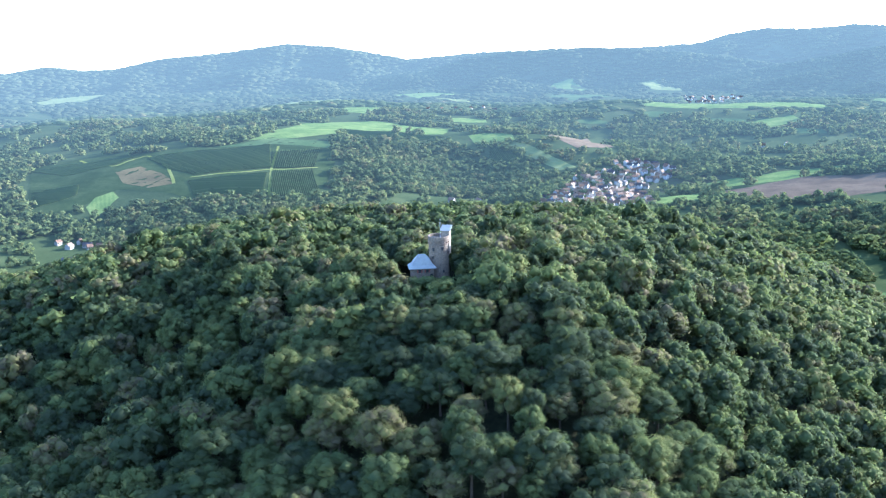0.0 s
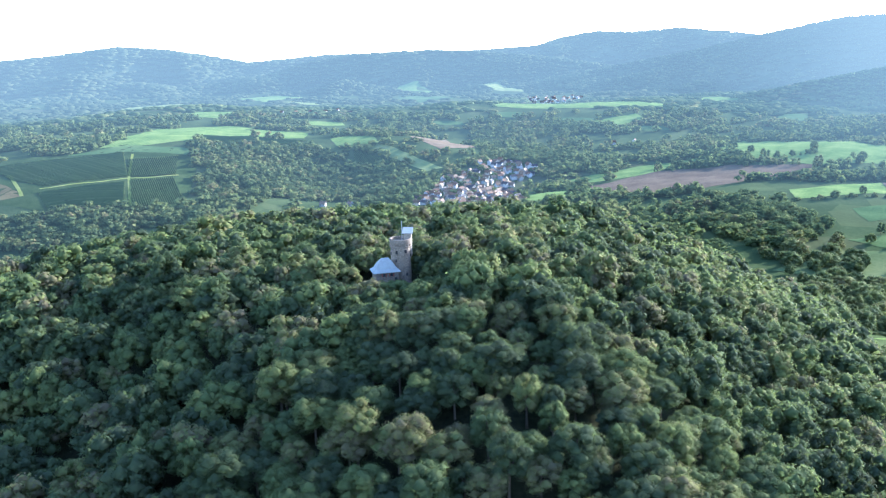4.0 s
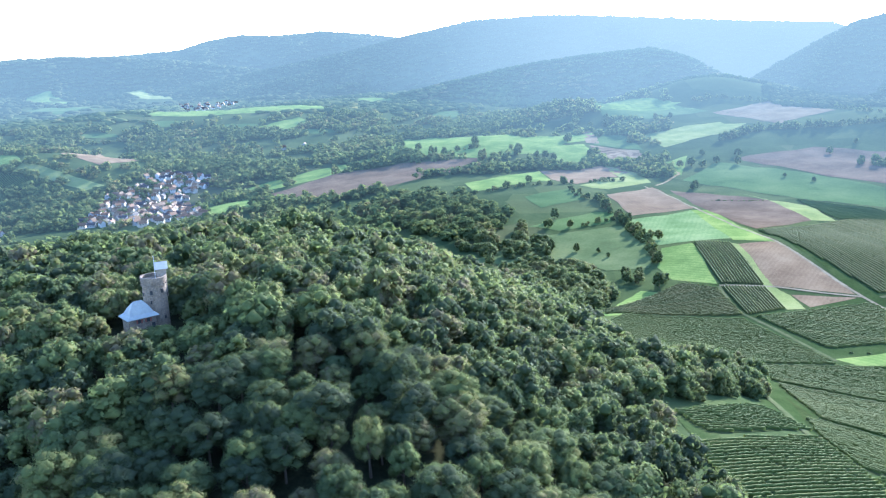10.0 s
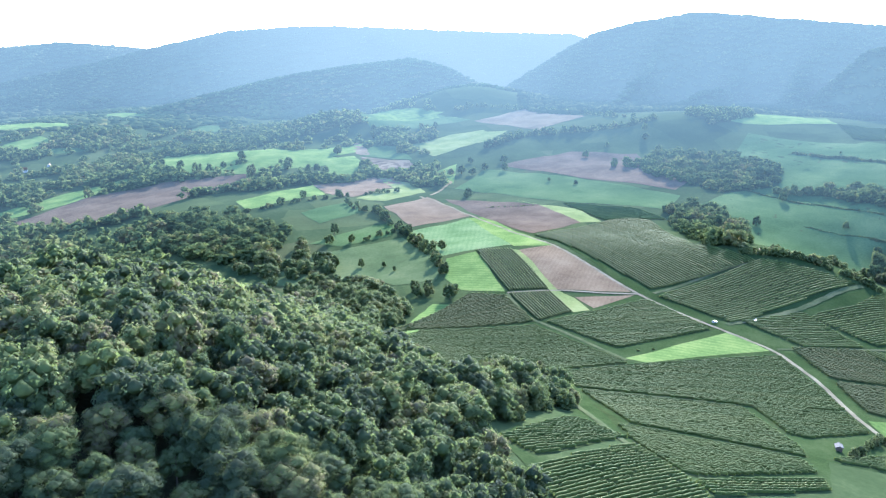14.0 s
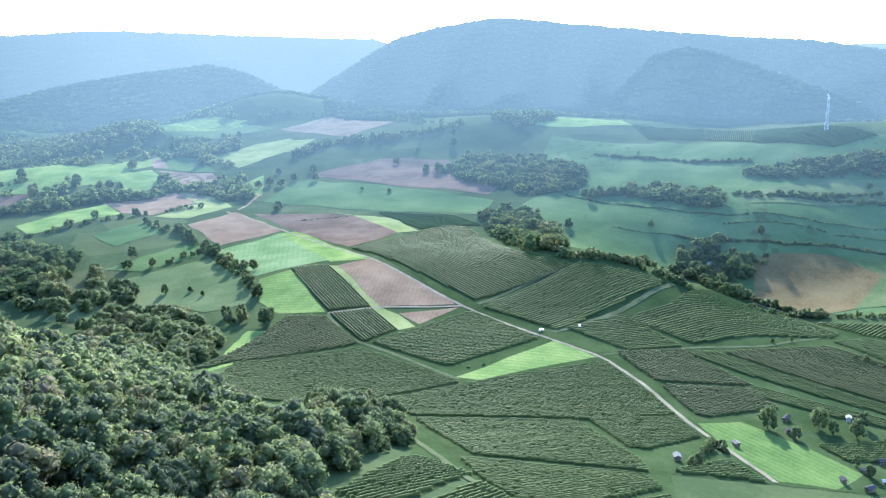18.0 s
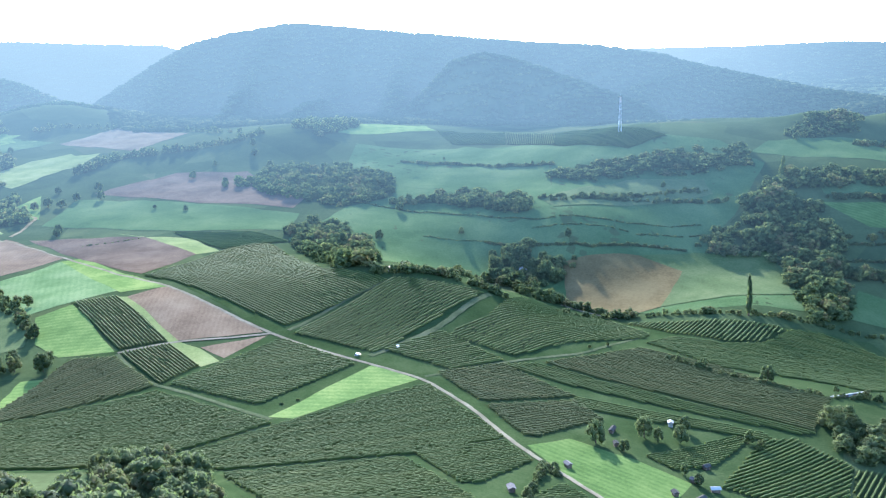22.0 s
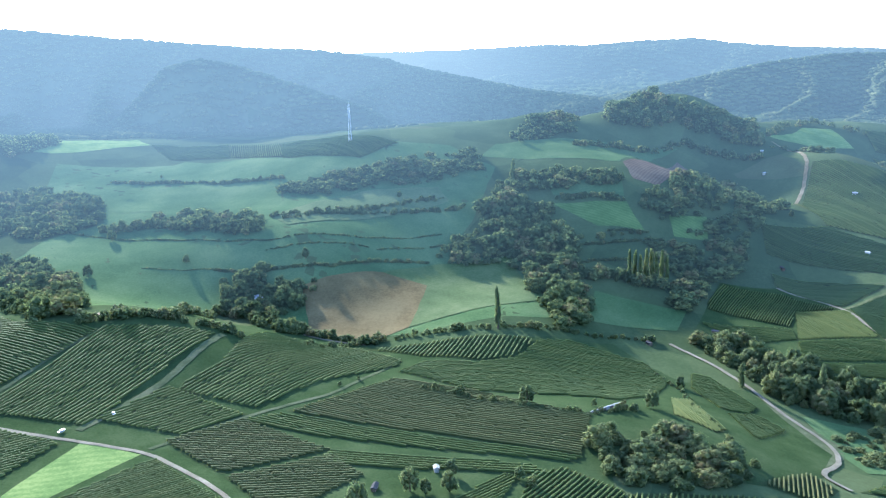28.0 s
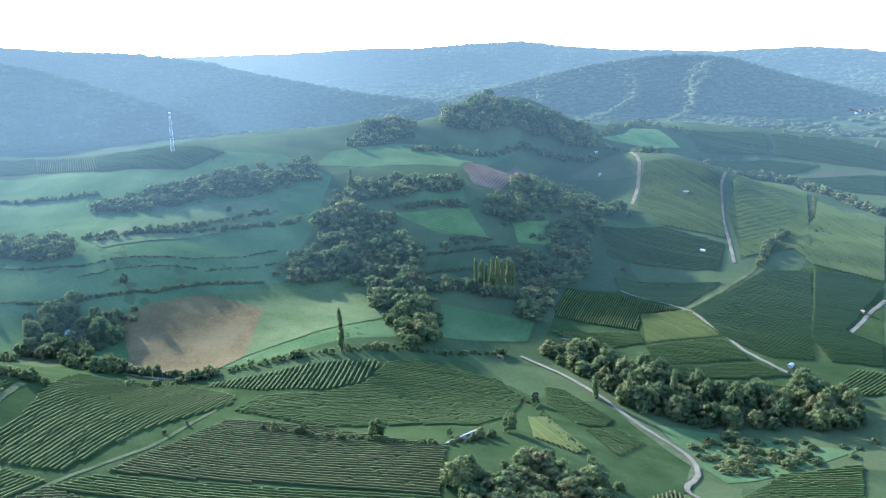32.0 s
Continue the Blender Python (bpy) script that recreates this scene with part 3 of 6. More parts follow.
TRUNKS = [trunk_mesh(s) for s in range(3)]
FINE = [leaf_cloud(np.random.default_rng(20 + s), 8000, 30 + s % 9, 0.026, 1 + 0.1 * (s % 3), loose=(0.55, 1.22)) for s in range(7)]
MIDDLE = [leaf_cloud(np.random.default_rng(40 + s), 950, 18 + s % 5, 0.068, 1 + 0.12 * (s % 3)) for s in range(8)]
COARSE = [leaf_cloud(np.random.default_rng(60 + s), 230, 9 + s % 3, 0.125, 1 + 0.1 * (s % 3)) for s in range(8)]
ROUGH = [leaf_cloud(np.random.default_rng(90 + s), 90, 5 + s % 2, 0.18, 1 + 0.1 * (s % 3)) for s in range(8)]
SCANT = [leaf_cloud(np.random.default_rng(110 + s), 54, 4 + s % 2, 0.26, 1 + 0.1 * (s % 3)) for s in range(8)]
SPIRE = [leaf_cloud(np.random.default_rng(80 + s), 420, 12, 0.11, 1.0, True) for s in range(3)]
CROWNS = {}


def tree(x, y, height, width, label, shapes=None, kind=0, mat=None, group="", name="tree", category="tree"):
    """One tree on the land: a trunk and a crown."""
    shapes, mat = shapes or MIDDLE, mat or LEAF
    if mat is LEAF_FAR and math.hypot(x, y) > 950:
        mat = LEAF_VALLEY
    key = (id(shapes), kind % len(shapes), mat.name)
    if key not in CROWNS:
        v, f, m = shapes[kind % len(shapes)]
        CROWNS[key] = mesh_of("crown", v, f, mat, None, True, m)
    ob = tagged(new(name), label, category, group)
    ob.matrix_world = pose(x, y, ground_at(x, y), 0, 0, (x * 37 + y * 91) % 360)
    t = child("trunk", TRUNKS[kind % 3], ob)
    t.scale = (height * 0.9,) * 3
    c = child("crown", CROWNS[key], ob)
    top = 1.75
    foot = 0.33 if shapes is FINE else 0.1
    c.scale, c.location = (width / 2, width / 2, height * (1 - foot) / top), (0, 0, height * foot)
    return ob


def wood(name, poly, gap, heights, label, mat=None, shapes=None, seed=1, wide=1.15, category="trees", keep=1.0):
    """A stand of trees that nobody could count, over a polygon."""
    rng = np.random.default_rng(seed)
    gap = gap * 1.2
    xs, ys = spread(poly, gap, rng)
    pick = rng.random(len(xs)) < keep * 0.9
    xs, ys = xs[pick], ys[pick]
    if not len(xs):
        return None
    zs, hs = land(xs, ys), rng.uniform(*heights, len(xs)) * rng.choice((0.55, 0.85, 1.1, 1.35), len(xs))
    rows = np.c_[xs, ys, zs - hs * 0.06, gap * 0.56 * wide * rng.uniform(0.85, 1.15, len(xs)) * hs / np.mean(hs), hs * 0.88 / 1.6, rng.uniform(0, 6.28, len(xs)), rng.integers(0, 8, len(xs)), rng.random(len(xs))]
    return tagged(new(name, gathered(name, shapes or (MIDDLE if np.hypot(*poly[0]) < 1000 else COARSE if np.hypot(*poly[0]) < 1500 else ROUGH), rows, mat or (LEAF_FAR if math.hypot(*poly[0]) < 900 else LEAF_VALLEY))), label, category, kind="stuff")


def hedge(line, width, heights, label, gap=4.5, seed=1, mat=None, name="hedge", keep=0.95, shapes=None):
    """Bushes and small trees along a line."""
    rng = np.random.default_rng(seed + int(abs(line[0][0])))
    pts = np.array(densified(line, gap))
    pts = np.repeat(pts, max(1, round(width / gap)), 0)
    pts = pts + rng.uniform(-0.5, 0.5, pts.shape) * max(width, gap)
    pts = pts[rng.random(len(pts)) < keep]
    k = len(pts)
    hs = rng.uniform(*heights, k) * rng.choice((0.7, 0.9, 1.1, 1.3), k)
    rows = np.c_[pts, land(pts[:, 0], pts[:, 1]) - 0.3, np.clip(hs * 0.6, 1.6, 6) * rng.uniform(0.8, 1.25, k), hs / 1.65, rng.uniform(0, 6.28, k), rng.integers(0, 8, k), rng.random(k)]
    return tagged(new(name, gathered(name, shapes or (MIDDLE if np.hypot(*line[0]) < 720 else COARSE if np.hypot(*line[0]) < 1300 else ROUGH), rows, mat or (LEAF_FAR if math.hypot(*line[0]) < 900 else LEAF_VALLEY))), label, "hedge", kind="stuff")


# ---- ground ----
def ground_sheet():
    """One sheet from under the camera to the horizon: fine where the camera looks, coarse behind it."""
    ang = np.radians(np.r_[np.arange(-42, 142, 0.55), np.arange(142, 318, 4.0)])
    rad = np.r_[0.5, np.arange(8, 120, 8), 120 * 1.0125 ** np.arange(0, 300)]
    rad = rad[rad < 5050]
    a, r = np.meshgrid(ang, rad)
    x, y = r * np.sin(a), 100 + r * np.cos(a)
    z = land(x, y)
    k, m = a.shape
    i, j = np.meshgrid(np.arange(k - 1), np.arange(m), indexing="ij")
    j2 = (j + 1) % m
    f = np.stack([i * m + j, i * m + j2, (i + 1) * m + j2, (i + 1) * m + j], -1).reshape(-1, 4)
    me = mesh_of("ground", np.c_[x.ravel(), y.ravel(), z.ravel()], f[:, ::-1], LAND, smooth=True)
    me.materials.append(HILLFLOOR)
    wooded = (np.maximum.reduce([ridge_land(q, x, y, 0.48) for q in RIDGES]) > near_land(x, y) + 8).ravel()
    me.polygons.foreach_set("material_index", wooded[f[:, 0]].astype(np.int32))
    return me


tagged(new("ground", ground_sheet()), "rolling green meadow land in a wide valley", "ground", kind="structure")


# ---- tower and hut on the hilltop ----
def stone(name, dark, light, size):
    """Rubble masonry: irregular blocks with recessed joints."""
    m, n, l, b = material(name, 0.9)
    pos = n.new("ShaderNodeNewGeometry").outputs["Position"]
    v = n.new("ShaderNodeTexVoronoi")
    v.inputs["Scale"].default_value = 1 / size
    l.new(pos, v.inputs["Vector"])
    e = n.new("ShaderNodeTexVoronoi")
    e.feature = "DISTANCE_TO_EDGE"
    e.inputs["Scale"].default_value = 1 / size
    l.new(pos, e.inputs["Vector"])
    joint = math_node(n, l, "LESS_THAN", e.outputs["Distance"], 0.05)
    grime = noise_node(n, l, pos, 0.35, 5)
    col = ramp(n, l, math_node(n, l, "ADD", math_node(n, l, "MULTIPLY", v.outputs["Color"], 0.6), math_node(n, l, "MULTIPLY", grime, 0.4)), [(0.2, dark), (0.8, light)])
    l.new(mix(n, l, joint, col, (0.115, 0.098, 0.082)), b.inputs["Base Color"])
    bp = n.new("ShaderNodeBump")
    bp.inputs["Distance"].default_value = 0.06
    l.new(e.outputs["Distance"], bp.inputs["Height"])
    l.new(bp.outputs[0], b.inputs["Normal"])
    return m


STONE = stone("tower_rubble_stone", (0.09, 0.066, 0.05), (0.195, 0.148, 0.113), 0.55)
SHEET = plain("pale_sheet_metal", (0.205, 0.21, 0.208), 0.7, 0.0, 0.12, 0.8)
# Near black: painted shade of window openings, also dark doors and tyres
DARK = plain("dark_opening", (0.02, 0.02, 0.022), 0.6)
SHUTTER = plain("red_brown_shutter_paint", (0.16, 0.045, 0.035), 0.6)
STEEL = plain("galvanised_steel", (0.36, 0.37, 0.38), 0.6, 0.3)


def lathe(profile, sides=48):
    """Rings of (radius, height) turned about z, closed."""
    bm, rings = bmesh.new(), []
    for r, z in profile:
        rings.append([bm.verts.new((r * math.cos(2 * math.pi * k / sides), r * math.sin(2 * math.pi * k / sides), z)) for k in range(sides)])
    for a, b in zip(rings, rings[1:]):
        for k in range(sides):
            bm.faces.new((a[k], a[(k + 1) % sides], b[(k + 1) % sides], b[k]))
    bm.faces.new(rings[-1])
    return bm


def box(size, at, turn=0.0, bevel=0.0, tilt=0.0):
    bm = bmesh.new()
    bmesh.ops.create_cube(bm, size=1.0, matrix=pose(*at, tilt, 0, turn) @ Matrix.Diagonal((*size, 1)))
    if bevel:
        bmesh.ops.bevel(bm, geom=bm.edges[:], offset=bevel, segments=1, affect="EDGES")
    return bm


def beam(bm, a, b, r):
    """A thin square bar from a to b."""
    a, b = Vector(a), Vector(b)
    m = (b - a).to_track_quat("Z", "Y").to_matrix().to_4x4()
    bmesh.ops.create_cube(bm, size=1.0, matrix=Matrix.Translation((a + b) / 2) @ m @ Matrix.Diagonal((2 * r, 2 * r, (b - a).length, 1)))


def lookout_tower(x, y, top):
    z0 = ground_at(x, y) - 1.0
    hgt = top - z0
    tower = tagged(new("lookout_tower"), "round rubble stone lookout tower with a stair turret among trees", "tower")
    tower.matrix_world = pose(x, y, z0)
    part("shaft", lathe([(4.7, -3), (4.6, 0.6), (4.35, 1.0), (4.05, hgt - 3.6), (4.1, hgt - 3.4)]), STONE, tower, "tapered grey brown rubble shaft")
    part("string_course", lathe([(4.1, hgt - 3.45), (4.4, hgt - 3.3), (4.4, hgt - 2.95), (4.15, hgt - 2.8)]), STONE, tower)
    part("parapet", lathe([(4.12, hgt - 2.85), (4.45, hgt - 1.5), (4.5, hgt - 0.05), (4.4, hgt), (3.9, hgt), (3.85, hgt - 1.2), (0.1, hgt - 1.2)]), STONE, tower, "round stone parapet")
    for k in range(18):
        a = k * 20 + 5
        part("corbel", box((0.45, 0.4, 0.6), (4.3 * math.cos(radians(a)), 4.3 * math.sin(radians(a)), hgt - 2.55), a, 0.05), STONE, tower)
    for a, z, w, h in ((-121, hgt - 5.2, 1.0, 1.5), (-68, hgt - 4.9, 1.05, 1.5), (-125, hgt - 8.6, 0.5, 1.3), (-64, hgt - 14.5, 0.8, 1.2), (-20, hgt - 7, 0.8, 1.3), (-170, hgt - 6, 0.8, 1.3)):
        r = 4.08 + (hgt - z) * 0.012
        c, s = math.cos(radians(a)), math.sin(radians(a))
        # No hole in the shaft: a dark block paints the shade inside the window
        win = part("window", box((0.3, w, h), (r * c, r * s, z), a, 0.06), DARK, tower, "dark unglazed window opening")
        part("window_frame", box((0.3, w + 0.35, 0.22), ((r + 0.05) * c, (r + 0.05) * s, z + h / 2 + 0.1), a, 0.03), STONE, win)
        part("window_sill", box((0.36, w + 0.3, 0.16), ((r + 0.06) * c, (r + 0.06) * s, z - h / 2 - 0.06), a, 0.03), STONE, win)
    part("stair_turret", box((3.2, 3.2, 10.5), (3.3, 1.2, hgt - 2.9), -14, 0.08), plain("turret_render", (0.18, 0.15, 0.125)), tower, "plain grey stair turret")
    part("turret_roof", box((4.4, 4.6, 0.22), (3.3, 1.0, hgt + 2.8), -14, 0.04, 22), SHEET, tower, "pale blue grey lean-to sheet roof")
    bm = bmesh.new()
    beam(bm, (0.8, 0.2, hgt - 1.2), (0.8, 0.2, hgt + 7.0), 0.09)
    part("flagpole", bm, STEEL, tower, "thin bare flagpole")
    return tower


def hip_roof(lx, ly, ridge, rise, flare):
    """A flared hipped roof on a rectangle lx by ly, as one closed shell."""
    bm = bmesh.new()
    rings = []
    for sx, sy, z in ((lx / 2, ly / 2, -0.16), (lx / 2, ly / 2, 0.0), (lx / 2 - flare, ly / 2 - flare, rise * 0.2), (ridge / 2 + (lx - ridge) * 0.2, ly * 0.19, rise * 0.6), (ridge / 2, 0.12, rise)):
        rings.append([bm.verts.new(p) for p in ((-sx, -sy, z), (sx, -sy, z), (sx, sy, z), (-sx, sy, z))])
    for a, b in zip(rings, rings[1:]):
        for k in range(4):
            bm.faces.new((a[k], a[(k + 1) % 4], b[(k + 1) % 4], b[k]))
    bm.faces.new(rings[-1])
    bm.faces.new(rings[0][::-1])
    return bm


def summit_hut(x, y, turn, eave):
    z0 = ground_at(x, y) - 0.6
    h = eave - z0
    hut = tagged(new("summit_hut"), "small stone hut with a flared pale sheet roof beside the tower", "hut")
    hut.matrix_world = pose(x, y, z0, 0, 0, turn)
    part("wall", box((9.4, 6.6, h + 1), (0, 0, (h - 1) / 2), 0, 0.06), STONE, hut, "rubble stone walls")
    part("roof", hip_roof(11.4, 8.6, 3.0, 5.2, 1.4), SHEET, hut, "pale blue grey flared hipped roof").location = (0, 0, h)
    for k, wx in enumerate((-1.2, 1.9)):
        w = part("window", box((1.1, 0.16, 1.25), (wx, -3.32, h - 1.3)), DARK, hut)
        for s in (-1, 1):
            part("shutter", box((0.5, 0.1, 1.3), (wx + s * 0.85, -3.4, h - 1.3), 0, 0.02), SHUTTER, w, "red brown wooden shutter")
        part("window_sill", box((1.4, 0.3, 0.12), (wx, -3.4, h - 2.0)), STONE, w)
    part("door", box((1.2, 0.16, 2.1), (3.6, -3.33, h - 3.6), 0, 0.02), DARK, hut, "dark wooden door")
    return hut


lookout_tower(-1.8, 358, 118.8)
summit_hut(-8.9, 354.5, 6, 106.6)

# ---- fields ----
field("vineyard_slope", SWARD, [(389, 508), (466, 533), (487, 508), (475, 441), (550, 423), (660, 606), (769, 591), (825, 561), (688, 435), (673, 366), (814, 285), (740, 162), (753, 53), (770, 7), (522, 38), (440, 48), (259, 295), (324, 365), (275, 444)], "dark green sward between the vineyards", lift=0.1)
vineyard([(653, 598), (765, 589), (810, 577), (819, 558), (690, 442), (661, 370), (566, 419)], 60.3, VINE, "green vineyard on the slope above the farm road")
vineyard([(554, 408), (667, 367), (687, 293), (540, 339)], -20.6, VINE, "dark green vineyard with straight rows above the farm road")
vineyard([(547, 336), (596, 305), (567, 252), (533, 284)], -41.1, VINE, "bright green vineyard beside the field track")
vineyard([(636, 280), (759, 269), (748, 193), (706, 160), (686, 163), (634, 214), (578, 247), (592, 301)], -25.4, VINE, "green vineyard on the crest of the slope")
vineyard([(442, 439), (542, 411), (516, 344), (427, 371)], -49.1, VINE, "dark green vineyard below the farm road")
field("meadow", LUSH, [(412, 356), (519, 333), (505, 297), (456, 322), (414, 341)], "bright mown meadow between the vineyards", lift=0.3)
vineyard([(345, 372), (408, 341), (500, 288), (461, 250), (431, 224), (384, 262), (328, 339)], -44.2, VINE, "large green vineyard sloping beside the farm road")
vineyard([(322, 334), (376, 262), (336, 218), (322, 209), (273, 275)], -44.5, VINE, "large green vineyard sloping to the farm road")
vineyard([(385, 261), (426, 222), (403, 203), (359, 219), (352, 229)], -41.5, VINE, "green vineyard above a shed")
vineyard([(319, 494), (464, 531), (475, 501), (437, 445), (361, 491)], -13.5, VINE_DRY, "brownish green vineyard turning in autumn")
vineyard([(279, 446), (357, 488), (429, 438), (404, 350), (350, 376), (319, 388)], -41.0, VINE, "green vineyard with rows across the slope")
vineyard([(566, 606), (582, 575), (510, 483), (487, 508)], -128.0, VINE, "small dark green vineyard with even rows", gap=2.4)
vineyard([(482, 502), (505, 479), (476, 439), (440, 445)], -126.0, VINE, "small dark green vineyard at the track corner", gap=2.4)
field("stubble_field", STUBBLE, [(583, 566), (617, 551), (579, 483), (549, 428), (512, 478)], "pale pink stubble field beside the farm road", lift=0.3)
field("stubble_field", STUBBLE, [(507, 456), (544, 423), (494, 430)], "small pale stubble field at the road junction", lift=0.3)
field("grass_strip", PALE, [(582, 575), (583, 566), (511, 476), (505, 455), (488, 431), (475, 436), (507, 480)], "pale grass strip beside the stubble", lift=0.3)
field("ploughed_field", DARKSOIL, [(780, 830), (831, 719), (755, 608), (660, 606)], "dark brown freshly ploughed field", lift=0.3)
field("grass_strip", PALE, [(830, 760), (828, 661), (772, 591), (755, 608), (831, 719)], "yellow green strip beside the ploughed field", lift=0.3)
vineyard([(847, 691), (866, 595), (841, 548), (779, 590)], -92.3, VINE, "small vineyard beside the valley track", gap=2.4)
field("grain_field", SOWN, [(614, 741), (709, 732), (598, 586), (536, 635)], "light green sown field", lift=0.3)
field("grain_field", LUSH, [(709, 732), (723, 718), (614, 549), (593, 580)], "green strip of sown field beside the road", lift=0.3)
field("stubble_field", STUBBLE, [(697, 859), (780, 861), (721, 740), (635, 754)], "pinkish stubble field by the valley track", lift=0.3)
field("meadow", LUSH, [(535, 617), (562, 602), (482, 507), (468, 542), (487, 577)], "smooth green meadow beside the vineyards", lift=0.3)
field("meadow", LUSH, [(314, 481), (342, 492), (388, 520), (427, 538), (433, 522), (397, 500), (354, 488)], "bright green meadow under the wood", lift=0.3)
field("meadow", GRASS, [(851, 873), (986, 927), (998, 764), (970, 594), (894, 573), (856, 693)], "green meadow in the valley", lift=0.3)
field("ploughed_field", DARKSOIL, [(1021, 925), (1179, 894), (1206, 789), (1051, 623), (996, 614), (1003, 767)], "broad brown ploughed field in the valley", lift=0.3)
field("ploughed_field", SOIL, [(1332, 1227), (1485, 1212), (1453, 1038), (1288, 1039)], "brown ploughed field far up the valley", lift=0.3)
field("meadow", PALE, [(1068, 1167), (1196, 1178), (1248, 1103), (1179, 1073), (1022, 1063)], "sunlit pale meadow far up the valley", lift=0.3)
field("meadow", LUSH, [(1420, 756), (1606, 752), (1632, 633), (1559, 589), (1431, 685)], "sunlit green field on the ridge", lift=0.3)
vineyard([(1559, 589), (1534, 456), (1391, 424), (1406, 515)], -147.1, VINE, "vineyard along the ridge top")
vineyard([(1522, 449), (1490, 363), (1306, 333), (1387, 420)], -169.8, VINE, "striped vineyard along the ridge top")
vineyard([(1484, 358), (1300, 169), (1247, 220), (1302, 330)], -147.7, VINE, "vineyard under the lattice mast")
field("meadow", GRASS, [(1310, 526), (1389, 491), (1272, 313), (1207, 319), (1242, 479)], "green terrace meadow under the ridge", lift=0.3)
field("meadow", GRASS, [(1141, 533), (1227, 484), (1195, 321), (1119, 315), (1116, 500)], "green terrace meadow", lift=0.3)
vineyard([(523, 289), (559, 252), (522, 196), (485, 249)], -89.2, VINE_DRY, "brownish vineyard beside the farm road")
vineyard([(480, 246), (515, 195), (490, 176), (436, 211)], -78.3, VINE_DRY, "brownish vineyard above the garden plots")
vineyard([(559, 252), (572, 228), (548, 143), (516, 54), (512, 60), (530, 144), (543, 211)], -109, VINE, "long bright green vineyard across the slope")
vineyard([(577, 226), (651, 164), (626, 105), (576, 38), (520, 54), (554, 143)], -111.7, VINE_DRY, "long dark vineyard across the slope")
vineyard([(513, 200), (523, 194), (514, 114), (508, 85), (497, 77), (503, 195)], -95, VINE, "narrow vineyard strip")
field("meadow", LAWN, [(425, 210), (448, 191), (434, 154), (414, 124), (380, 134), (366, 159), (392, 187)], "bright green mown meadow beside the farm road", lift=0.3)
field("garden_plot", SWARD, [(359, 219), (400, 203), (379, 185), (344, 195), (334, 208)], "rough allotment garden with a shed", lift=0.3)
vineyard([(331, 202), (377, 184), (359, 163)], -47.2, VINE, "small vineyard beside the allotment")
vineyard([(442, 148), (497, 100), (491, 94), (447, 113), (429, 133)], -43.8, VINE, "vineyard between the garden plots")
vineyard([(417, 110), (496, 86), (504, 66), (480, 39), (440, 48), (412, 89)], -35.9, VINE, "vineyard with bright rows", gap=2.8)
vineyard([(478, 36), (480, 10), (489, -40), (468, -36), (440, 44)], -20, VINE, "vineyard with bright rows below the copse", gap=2.8)
vineyard([(506, -44), (536, -86), (518, -94), (493, -74)], -22, VINE_DRY, "dull vineyard beside the country road", gap=2.6)
field("vineyard_slope", SWARD, [(725, 158), (757, 49), (782, -22), (712, -60), (699, -110), (614, -138), (544, -104), (505, -56), (495, 63), (568, 45)], "dark sward round the spur vineyards", lift=0.1)
field("verge", TRACK, [(693, -114), (653, -130), (611, -143), (584, -131), (551, -101), (590, -126), (640, -119)], "dry brownish verge along the hollow lane", lift=0.3)
vineyard([(670, 161), (701, 141), (695, 100), (712, 69), (750, 48), (764, 15), (747, -42), (703, -48), (659, -26), (620, 8), (630, 105)], -88.1, VINE, "green vineyard on the rounded spur")
vineyard([(655, -37), (661, -54), (585, -53), (571, -41), (595, -22)], -180, VINE, "small steep vineyard on the end of the spur", gap=2.4)
vineyard([(732, -75), (727, -89), (666, -105), (651, -94), (647, -71), (698, -65)], -115, VINE, "bright vineyard strip above the road bend", gap=2.4)
vineyard([(638, -73), (649, -97), (624, -109), (579, -71)], -140, VINE, "small vineyard inside the road bend", gap=2.4)
field("terraces", GRASS, [(1373, 674), (1366, 435), (1292, 96), (1209, 41), (1058, 82), (998, 111), (969, 23), (811, 29), (777, 130), (794, 249), (863, 334), (696, 412), (853, 554), (1010, 549), (1076, 507), (1173, 549), (1233, 638)], "smooth green grass terraces below the ridge", lift=-0.3)
field("pasture", BROWN, [(893, 258), (904, 234), (920, 181), (904, 137), (838, 146), (795, 154), (775, 187), (796, 240)], "brown grazed pasture in the hollow", lift=0.8)
field("pasture", PASTURE, [(920, 181), (965, 124), (985, 45), (859, 33), (809, 119), (795, 154), (838, 146), (904, 137)], "dull green pasture in the hollow", lift=0.8)
field("meadow", GRASS, [(1252, 59), (1314, 31), (1416, -188), (1422, -262), (1385, -215), (1228, -126)], "sunlit green terrace below the wooded knoll", lift=0.3)
field("ploughed_field", DARKSOIL, [(1227, -130), (1388, -252), (1317, -273), (1143, -157), (1157, -128)], "purplish ploughed field", lift=0.3)
field("meadow", LAWN, [(1093, -14), (1093, -105), (1040, -114), (1045, -61)], "bright green meadow between the trees", lift=0.3)
field("meadow", GRASS, [(1169, -12), (1147, -111), (1105, -104), (1116, -21)], "green meadow between tree rows", lift=0.3)
field("meadow", GRASS, [(905, -31), (882, -116), (839, -94), (828, -9)], "green meadow beside the brook", lift=0.3)
field("meadow", LAWN, [(1077, -152), (1088, -201), (1045, -190), (1042, -149)], "small green meadow", lift=0.3)
vineyard([(904, -146), (958, -180), (950, -239), (887, -272), (892, -227), (842, -204), (886, -140)], 148.8, VINE, "dark vineyard with straight rows downhill", gap=2.4)
vineyard([(888, -228), (883, -276), (807, -268), (809, -197)], -169.2, VINE, "dull vineyard beside the concrete lane", gap=2.6)
